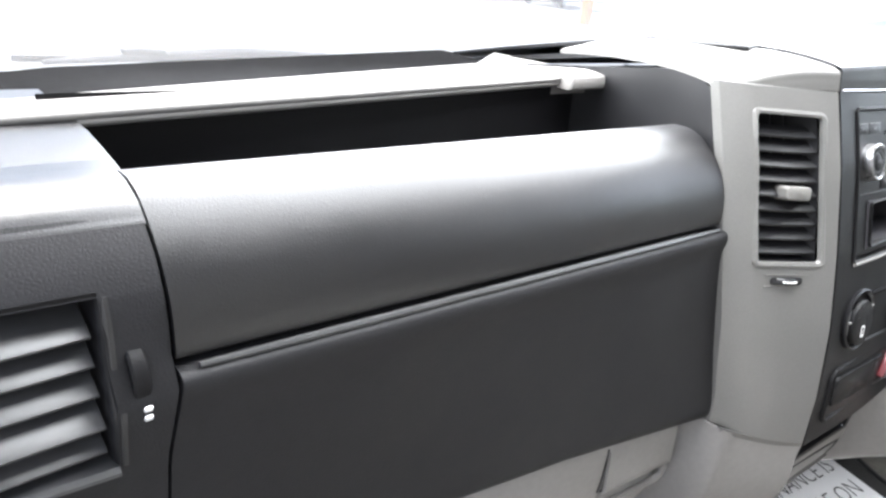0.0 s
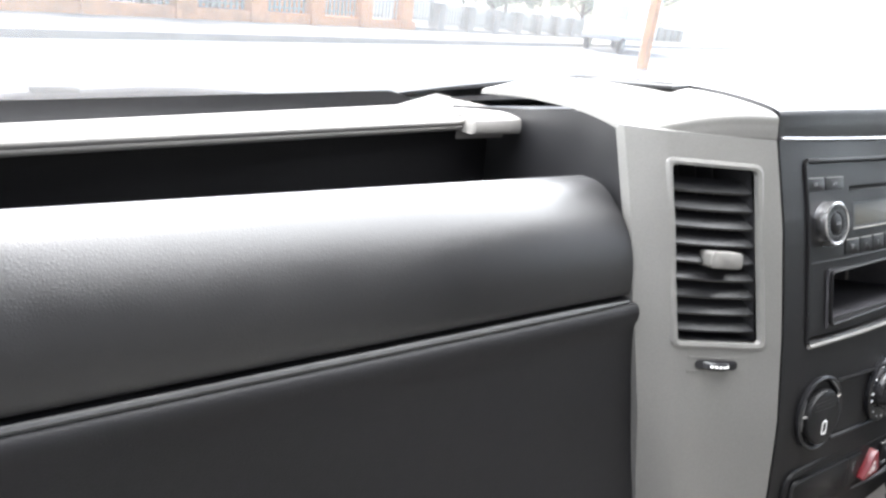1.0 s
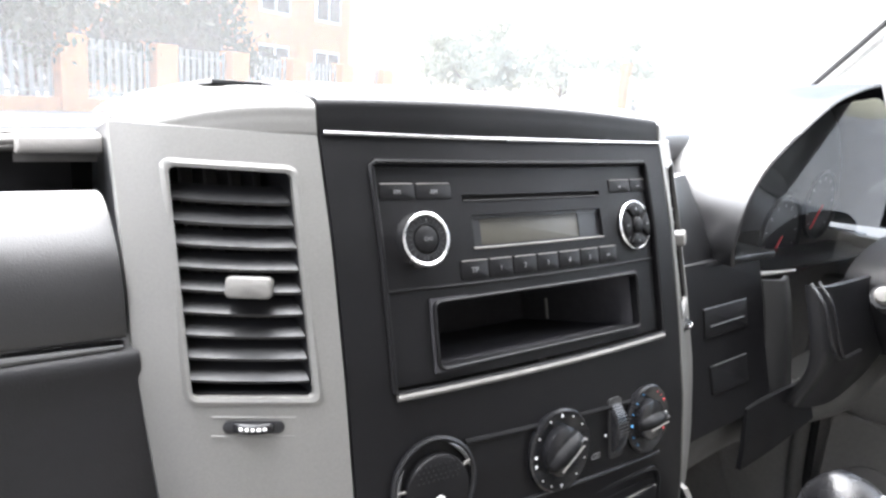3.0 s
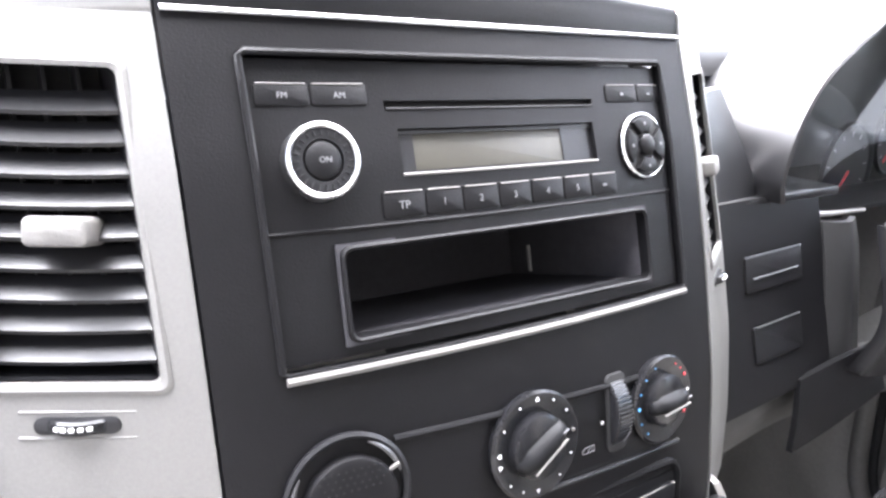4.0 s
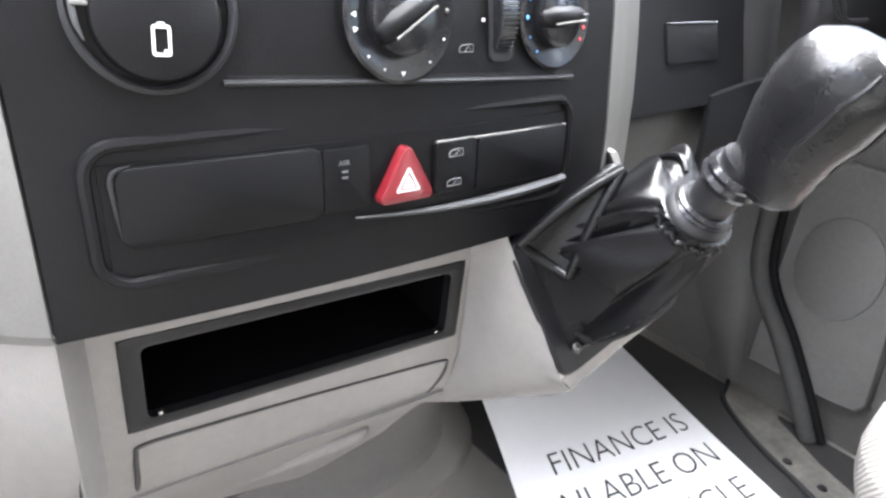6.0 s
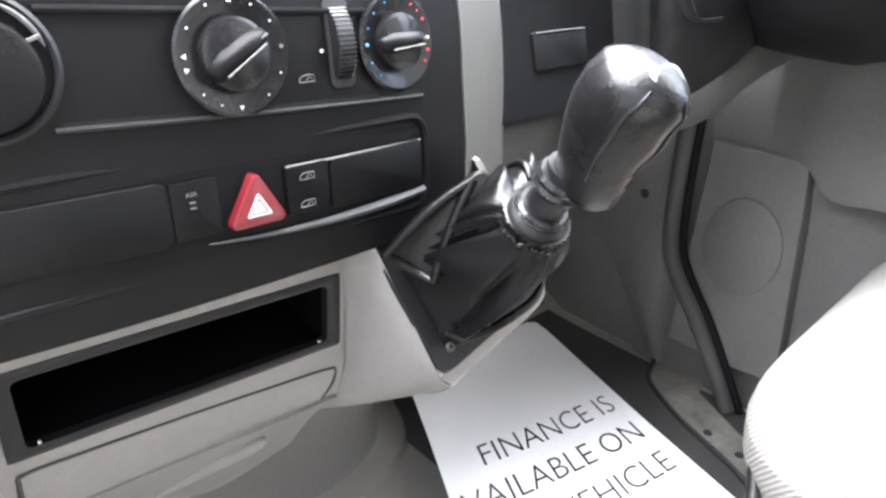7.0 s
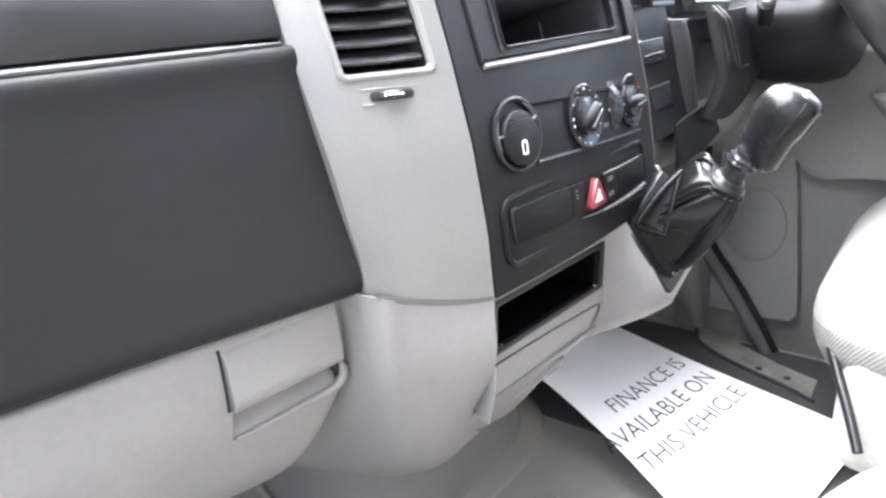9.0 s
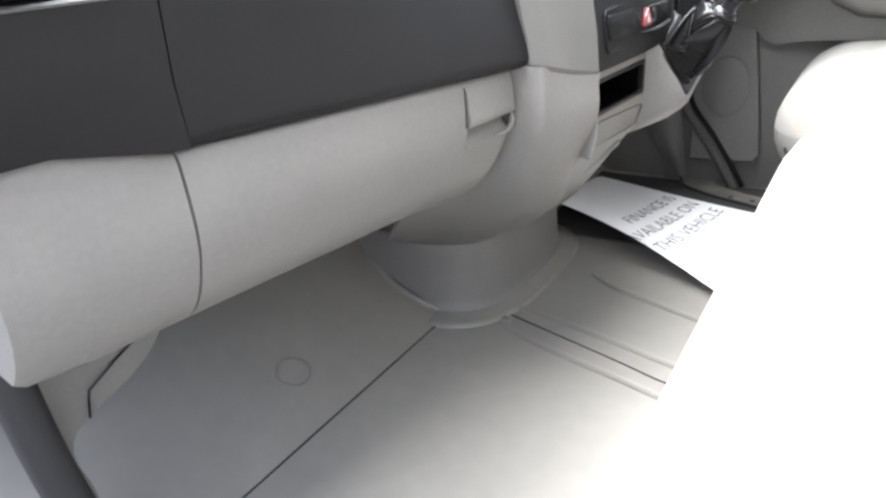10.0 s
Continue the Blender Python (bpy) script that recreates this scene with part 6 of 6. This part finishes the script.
part("hood_lining", shell([hood_ring(0.021, 0.978), hood_ring(0.04, 0.955), hood_ring(0.098, 0.90)], 0.002, (0, 0.2, 0.5)), M_MATTE, binnacle, "black lining of the hood")
face = [(p[0], 0.095, p[2]) for p in hood_ring(0.095, 0.91)]
part("cluster_face", loft([face, [(x, y + 0.003, z) for x, y, z in face]]), M_BLACK, binnacle)
for cx, cz, r in ((0.472, 0.500, 0.040), (0.555, 0.530, 0.036)):
    gm = Matrix.Translation((cx, 0.094, cz)) @ pose(0, 0, 0, 90, 0, 0)
    dial = part("dial", lathe([(0, 0.001), (r, 0.001), (r + 0.001, 0.003), (r + 0.003, 0.004), (r + 0.004, 0.0)], 40, gm), M_BLACK, binnacle)
    part("needle", tube([gm @ Vector((0, 0, 0.004)), gm @ Vector((-0.02, -0.026, 0.004))], 0.0009, 6), M_REDDOT, dial)
    for i in range(11):
        a = radians(225 - 27 * i)
        part("tick", box((0, 0, 0.0015), (0.004, 0.001, 0.0004), gm @ pose(r * 0.82 * math.cos(a), r * 0.82 * math.sin(a), 0, 0, 0, math.degrees(a))), M_FAINT, dial)
part("lower_lip", box((0.475, 0.065, 0.486), (0.27, 0.05, 0.004), None, 0.0015), M_BLACK, binnacle)
rim_low = [(0.2440, 0.034, 0.5220), (0.2500, 0.033, 0.5080), (0.2630, 0.032, 0.5000), (0.2850, 0.031, 0.4955), (0.3200, 0.030, 0.4915), (0.3760, 0.030, 0.4885), (0.4800, 0.030, 0.4880), (0.6000, 0.034, 0.4900)]
part("lens_rim", tube(rim_low[:6], [0.0012, 0.0018, 0.0022, 0.0022, 0.0014], 8, steps=30), M_GREY, binnacle, "bright lower rim of the cluster lens")
high = [(0.2560, 0.030, 0.5650), (0.2800, 0.030, 0.5890), (0.3120, 0.030, 0.6080), (0.3500, 0.030, 0.6240), (0.3900, 0.030, 0.6360), (0.4400, 0.030, 0.6440), (0.5000, 0.030, 0.6430), (0.5950, 0.030, 0.5850)]
lens_rows = []
for f in steps(0, 1, 6):
    lens_rows.append(spline([tuple(np.array(a) * (1 - f) + np.array(b) * f  + np.array((0, 0.0005 * math.sin(math.pi * f), 0))) for a, b in zip(rim_low, high)], 28))
part("lens", shell(lens_rows, 0.0015, (0, 1, 0)), M_GLASS, binnacle, "clear curved plastic lens over the dials").visible_shadow = False

# steering wheel and column
WC = Vector((0.445, -0.120, 0.552))
wm = Matrix.Translation(WC) @ pose(0, 0, 0, 55, 0, 0)
wheel = thing("steering_wheel", tuple(WC), "black plastic steering wheel with a padded boss", "steering wheel")
part("rim", tube([wm @ Vector((0.190 * math.cos(a), 0.190 * math.sin(a), 0)) for a in (2 * math.pi * i / 72 for i in range(72))], 0.0155, 16, closed=True), M_WHEEL, wheel)
for a in (185, 355, 235, 305):
    c, q = math.cos(radians(a)), math.sin(radians(a))
    part("spoke", tube([wm @ Vector((0.05 * c, 0.05 * q, 0.004)), wm @ Vector((0.12 * c, 0.12 * q, 0.002)), wm @ Vector((0.184 * c, 0.184 * q, 0.0))], [0.026, 0.019, 0.017], 12, steps=10), M_WHEEL, wheel)
part("boss", lathe([(0, 0.026), (0.03, 0.024), (0.06, 0.014), (0.070, 0.0), (0.062, -0.022), (0, -0.024)], 36, wm), M_DARK2, wheel)
shroud_rings = []
for y, k, dz in ((-0.128, 0.72, 0.012), (-0.124, 0.86, 0.008), (-0.114, 0.96, 0.003), (-0.095, 1.0, 0.0), (-0.05, 1.0, 0.0), (-0.012, 0.98, 0.0)):
    shroud_rings.append([(0.510 + k * 0.140 * math.cos(a), y, 0.490 + dz + k * (0.083 if math.sin(a) < 0 else 0.040) * math.sin(a)) for a in (2 * math.pi * i / 48 for i in range(48))])
part("column_shroud", loft(shroud_rings), M_DARK2, wheel, "dark steering column shroud")
part("stalk", tube([(0.335, -0.060, 0.490), (0.30, -0.068, 0.499), (0.268, -0.0755, 0.5095)], [0.008, 0.007, 0.0085], 12, steps=12), M_BLACK, wheel)
part("stalk_tip", lathe([(0, 0.004), (0.004, 0.0035), (0.006, 0.001), (0.0062, -0.003), (0, -0.0035)], 24, Matrix.Translation((0.2645, -0.0765, 0.5110)) @ pose(0, 0, 0, 0, -80, 8)), M_GREY2, wheel)

# ---- driver door and its side ----
door = tagged(part("door_1", box((0.60, -0.24, 0.22), (0.03, 0.66, 0.46), pose(0, 0, 0, 0, 0, 0), 0.012), M_GREY2), "mid grey inner trim of the closed driver door", "door", kind="structure")
part("upper_trim", shell(smooth_grid([[(0.578, y, z) for y, z in ((0.06, 0.50), (0.055, 0.42), (0.04, 0.292))], [(0.570, y, z) for y, z in ((-0.03, 0.50), (-0.03, 0.42), (-0.03, 0.298))], [(0.563, y, z) for y, z in ((-0.06, 0.47), (-0.06, 0.41), (-0.06, 0.300))], [(0.558, y, z) for y, z in ((-0.095, 0.448), (-0.095, 0.39), (-0.095, 0.275))], [(0.550, y, z) for y, z in ((-0.17, 0.440), (-0.17, 0.38), (-0.17, 0.284))],
                                      [(0.545, y, z) for y, z in ((-0.5, 0.440), (-0.5, 0.38), (-0.5, 0.285))]], 24, 12), 0.02, (1, 0, 0)), M_GREY2, door, "grey upper door trim")
panel_rim = [(0.034, 0.300), (-0.060, 0.3045), (-0.0640, 0.3000), (-0.072, 0.25), (-0.088, 0.115), (-0.092, 0.070), (-0.084, 0.058), (-0.05, 0.055), (0.034, 0.055)]
part("speaker_panel", loft([[(0.590, y, z) for y, z in panel_rim], [(0.5675, y, z) for y, z in panel_rim], [(0.5655, y * 0.97 - 0.001, 0.18 + (z - 0.18) * 0.985) for y, z in panel_rim]]), M_GREY2, door)
part("speaker_cover", prism(ellipse(0.042, 0.055, 44), 0.003, Matrix.Translation((0.566, -0.022, 0.197)) @ Euler((radians(90), 0, radians(-90))).to_matrix().to_4x4(), 0.0015), M_GREY2, door)
arm_rings = []
for y, zc, hz, hx in ((-0.142, 0.386, 0.003, 0.008), (-0.150, 0.381, 0.010, 0.016), (-0.165, 0.372, 0.017, 0.024), (-0.185, 0.363, 0.024, 0.030), (-0.220, 0.352, 0.030, 0.034), (-0.30, 0.348, 0.032, 0.036), (-0.48, 0.346, 0.032, 0.036), (-0.50, 0.346, 0.022, 0.028)):
    arm_rings.append([(0.550 + hx * math.cos(a), y, zc + hz * math.sin(a)) for a in (2 * math.pi * i / 28 for i in range(28))])
part("armrest", loft(arm_rings), M_GREY, door, "light grey moulded armrest")
part("door_ledge", shell([[(x, y, z + d) for x, z in ((0.550, 0.436), (0.554, 0.4425), (0.575, 0.4520), (0.610, 0.4720), (0.636, 0.4880))] for y, d in ((-0.055, 0.030), (-0.09, 0.008), (-0.17, 0.0), (-0.5, 0.0))], 0.004, (0.3, 0, -1)), M_GREY, door, "light grey ledge under the side window")
part("window_glass", box((0.64, -0.25, 0.82), (0.004, 0.8, 0.66)), M_GLASS, door).visible_shadow = False
part("kick_panel", shell(smooth_grid([[(0.60, 0.03, 0.0), (0.60, 0.05, 0.2), (0.60, 0.06, 0.34), (0.60, 0.07, 0.5)], [(0.580, 0.045, 0.0), (0.575, 0.072, 0.1), (0.582, 0.10, 0.24), (0.585, 0.12, 0.5)], [(0.588, 0.060, 0.0), (0.586, 0.125, 0.1), (0.588, 0.19, 0.24), (0.592, 0.22, 0.5)]], 10, 14), 0.02, (1, 0, 0)), M_GREY2, van)
part("footwell_side", shell([[(0.597, y, z) for z in (0.0, 0.25, 0.5)] for y in (0.06, 0.3, 0.64)], 0.02, (1, 0, 0)), M_GREY2, van, "grey moulded lining of the footwell side")
seal_line = [(0.563, 0.050, 0.34), (0.562, 0.047, 0.267), (0.562, 0.041, 0.190), (0.562, 0.027, 0.152), (0.562, -0.008, 0.106), (0.562, -0.046, 0.048), (0.562, -0.070, 0.008)]
part("door_gap", tube(seal_line, 0.0046, 8, steps=30), M_MATTE, van)
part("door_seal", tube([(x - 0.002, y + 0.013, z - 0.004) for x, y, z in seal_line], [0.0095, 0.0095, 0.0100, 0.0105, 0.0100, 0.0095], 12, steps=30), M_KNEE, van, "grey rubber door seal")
part("panel_clip", lathe([(0, 0.0014), (0.0045, 0.001), (0.0052, 0)], 16, Matrix.Translation((0.578, 0.105, 0.215)) @ pose(0, 0, 0, 0, -90, 0)), M_RUBBER, van)
sill = solo("sill_plate", prism([(0.54, 0.033), (0.575, 0.045), (0.609, 0.035), (0.612, -0.006), (0.564, -0.020), (0.530, -0.084), (0.512, -0.135), (0.458, -0.135), (0.477, -0.095), (0.505, -0.021)][::-1], 0.004, pose(0, 0, 0.002), 0.001), M_STEEL, "worn metal sill plate with screws beside the door", "sill plate")
part("sill_edge", tube([(0.58, 0.05, 0.006), (0.54, 0.033, 0.006), (0.505, -0.021, 0.006), (0.477, -0.095, 0.006), (0.455, -0.14, 0.006)], 0.003, 8, steps=20), M_RUBBER, sill)
for x, y in ((0.590, 0.011), (0.503, -0.061), (0.496, -0.100)):
    part("screw", lathe([(0, 0.002), (0.004, 0.0015), (0.005, 0)], 12, Matrix.Translation((x, y, 0.0065))), M_RUBBER, sill)

# ---- outside ----
GZ = -0.58
ground = solo("ground", shell([[(x, y, GZ) for y in (-400, -20, 0, 8, 20, 60, 1500)] for x in (-1500, -60, -10, 0, 10, 60, 1500)], 0.1, (0, 0, -1)), M_ASPHALT, "grey asphalt road and yard", "ground", kind="structure")
fd = Vector((1, 0.40, 0)).normalized()
fn = Vector((-fd.y, fd.x, 0))
F0 = Vector((2.40, 14.75, GZ))


def along(s, n, z=0.0):
    return F0 + fd * s + fn * n + Vector((0, 0, z))


def slab(s0, s1, n0, n1, z0, z1, bm=None):
    return box(((s0 + s1) / 2, (n0 + n1) / 2, (z0 + z1) / 2), (s1 - s0, n1 - n0, z1 - z0), Matrix.Translation(F0) @ Matrix.Rotation(math.atan2(fd.y, fd.x), 4, "Z"), 0.01, 1, bm)


pave = solo("pavement", slab(-40, 90, -2.6, 0.0, -0.02, 0.12), M_PAVE, "pale concrete pavement with a kerb", "pavement", kind="structure")
part("kerb", slab(-40, 90, -2.78, -2.6, -0.02, 0.125), M_PAVE, pave)
# out of view, added to keep side sky off the dark dash fronts
solo("wall_sky_blocker", box((-4.2, -3.0, GZ + 1.6), (0.25, 16.0, 3.2), None, 0.02, 1), M_RENDER, "unseen rendered wall added to block sky beside the van", "wall", kind="structure")
PITCH = 2.1
wall = solo("wall_boundary", slab(-14, 11.1, -0.15, 0.15, 0.0, 0.36), M_BRICK, "orange brick dwarf wall with pillars and palisade bays", "wall", kind="structure")
low_wall = solo("wall_far", slab(11.1, 60, -0.15, 0.15, 0.0, 0.20), M_PAVE, "pale low wall with short pillars and palisade bays", "wall", kind="structure")
for i in range(-6, 24):
    s, far = i * PITCH, i > 5
    owner, tall, foot_z, wide = (low_wall, 1.02, 0.24, 0.20) if far else (wall, 1.56, 0.36, 0.27)
    part("pillar", slab(s - wide, s + wide, -0.22, 0.22, 0.0, tall), M_PAVE if far else M_BRICK, owner)
    for z in (foot_z + 0.10, tall - 0.26):
        part("palisade_rail", slab(s + wide, s + PITCH - wide, 0.03, 0.06, z, z + 0.05), M_RAIL, owner)
    for k in range(9):
        q = s + wide + 0.08 + k * (PITCH - 2 * wide - 0.16) / 8
        part("pale", slab(q - 0.045, q + 0.045, -0.01, 0.02, foot_z + 0.02, tall - 0.05), M_RAIL, owner)


def leafy(name, place, spread, count, size, label, trunk=1.5, leaf=M_LEAF):
    t = thing(name, tuple(place), label, "tree" if trunk > 0.6 else "hedge")
    rnd = random.Random(int(place[0] * 31 + place[1] * 17))
    if trunk > 0:
        part("trunk", tube([place, Vector(place) + Vector((0.1, 0, trunk)), Vector(place) + Vector((0.0, 0.1, trunk + spread[2]))], [0.2, 0.14, 0.05], 8, steps=6), M_BARK, t)
        bm = None
        for i in range(6):
            a = i * 1.05
            bm = tube([Vector(place) + Vector((0.05, 0, trunk * 0.9)), Vector(place) + Vector((math.cos(a) * spread[0] * 0.4, math.sin(a) * spread[1] * 0.4, trunk + spread[2] * 0.5)), Vector(place) + Vector((math.cos(a) * spread[0] * 0.7, math.sin(a) * spread[1] * 0.7, trunk + spread[2] * 0.9))], [0.07, 0.05, 0.02], 6, steps=6, bm=bm)
        part("limbs", bm, M_BARK, t)
    verts, faces = [], []
    clumps = [(rnd.gauss(0, 0.5), rnd.gauss(0, 0.5), rnd.gauss(0, 0.45), rnd.uniform(0.18, 0.42)) for _ in range(26)]
    for i in range(count):
        c = clumps[i % len(clumps)]
        p = Vector((c[0] + rnd.gauss(0, c[3] * 0.5), c[1] + rnd.gauss(0, c[3] * 0.5), c[2] + rnd.gauss(0, c[3] * 0.5)))
        p = Vector((p.x * spread[0], p.y * spread[1], p.z * spread[2])) + Vector(place) + Vector((0, 0, trunk + spread[2]))
        if p.z < place[2] + 0.1:
            p.z = place[2] + rnd.uniform(0.1, 0.6)
        e = Euler((rnd.uniform(0, 6.3), rnd.uniform(0, 6.3), rnd.uniform(0, 6.3))).to_matrix()
        s = size * rnd.uniform(0.6, 1.3)
        b = len(verts)
        for q in ((-0.5, 0, 0), (0, 0.28, 0.06), (0.5, 0, 0), (0, -0.28, 0.06)):
            verts.append(tuple(p + e @ (Vector(q) * s)))
        faces.append((b, b + 1, b + 2, b + 3))
    me = bpy.data.meshes.new("crown")
    me.from_pydata(verts, [], faces)
    me.materials.append(leaf)
    ob = new("crown", me)
    ob.parent = t
    ob.matrix_parent_inverse = Matrix.Translation(-Vector(place))
    ob["kind"] = "stuff"
    return t


for s, n, w, h in ((-2.6, 0.9, 1.5, 1.2), (-0.4, 0.9, 1.5, 1.3), (1.8, 0.9, 1.5, 1.3), (3.8, 1.0, 1.4, 1.2)):
    leafy("garden_shrub", along(s, n), (w, 0.9, h), 4200, 0.22, "dark green shrub growing over the fence", 0.5)
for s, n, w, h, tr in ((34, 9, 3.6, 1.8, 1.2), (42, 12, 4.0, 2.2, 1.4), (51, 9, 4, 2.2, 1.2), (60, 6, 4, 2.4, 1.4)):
    leafy("tree", along(s, n), (w, 3.0, h), 3000, 0.5, "green tree beyond the fence, paled for haze", tr, M_LEAF_HAZED)

leafy("tree", along(0.2, 3.2), (2.3, 1.6, 1.3), 5000, 0.24, "dark green tree behind the fence", 2.3)
HOUSE = Vector((9.8, 27.8, GZ))
house = thing("house", tuple(HOUSE), "orange brick house with white window frames", "house")
HM = Matrix.Translation(HOUSE) @ Matrix.Rotation(radians(19.3), 4, "Z")
part("wall", box((0, 0, 2.6), (9, 7, 5.2), HM, 0.02, 1), M_BRICK, house)
part("roof", loft([[HM @ Vector(p) for p in ((-4.9, -3.9, 5.2), (4.9, -3.9, 5.2), (4.9, 3.9, 5.2), (-4.9, 3.9, 5.2))], [HM @ Vector(p) for p in ((-4.7, -0.1, 7.6), (4.7, -0.1, 7.6), (4.7, 0.1, 7.6), (-4.7, 0.1, 7.6))]]), M_ROOF, house)
for wx in (-3.1, 0.1, 3.0):
    for wz in (1.5, 3.9):
        wnd = part("window", box((wx, -3.5, wz), (1.5, 0.12, 1.3), HM, 0.02, 1), M_FRAME, house)
        for k in (-0.36, 0.36):
            part("pane", box((wx + k, -3.575, wz), (0.6, 0.02, 1.1), HM, 0.0, 1), M_GLOSS, wnd)
# a white van far down the road, seen from its front
FAR = Vector((21.6, 18.2, GZ))
lorry = thing("delivery_van", tuple(FAR), "white delivery van far down the road", "van")
LM = Matrix.Translation(FAR) @ Matrix.Rotation(math.atan2(-fd.x, fd.y), 4, "Z")
part("body", box((0, 2.2, 1.40), (1.60, 4.4, 1.8), LM, 0.18, 3), M_BODY, lorry)
part("nose", box((0, -0.35, 0.85), (1.55, 0.9, 0.7), LM, 0.16, 3), M_BODY, lorry)
part("windscreen", box((0, -0.02, 1.50), (1.30, 0.10, 0.55), LM, 0.03, 2), M_PALE, lorry)
part("bumper", box((0, -0.78, 0.55), (1.55, 0.16, 0.22), LM, 0.05, 2), M_PALE, lorry)
for x in (-0.68, 0.68):
    for y in (-0.25, 3.3):
        tyre = part("wheel", lathe([(0, -0.10), (0.26, -0.10), (0.31, -0.06), (0.31, 0.06), (0.26, 0.10), (0, 0.10)], 24, LM @ pose(x, y, 0.31, 0, 90, 0)), M_RUBBER, lorry)
        part("rim", lathe([(0, -0.108), (0.17, -0.108), (0.18, -0.10), (0.18, 0.10), (0.17, 0.108), (0, 0.108)], 20, LM @ pose(x, y, 0.31, 0, 90, 0)), M_RAIL, tyre)
solo("brick_gatepost", box((15.6, 11.8, 0.55), (0.22, 0.22, 2.2), None, 0.01, 1), M_BRICK, "orange brick gatepost beside the road", "gatepost")
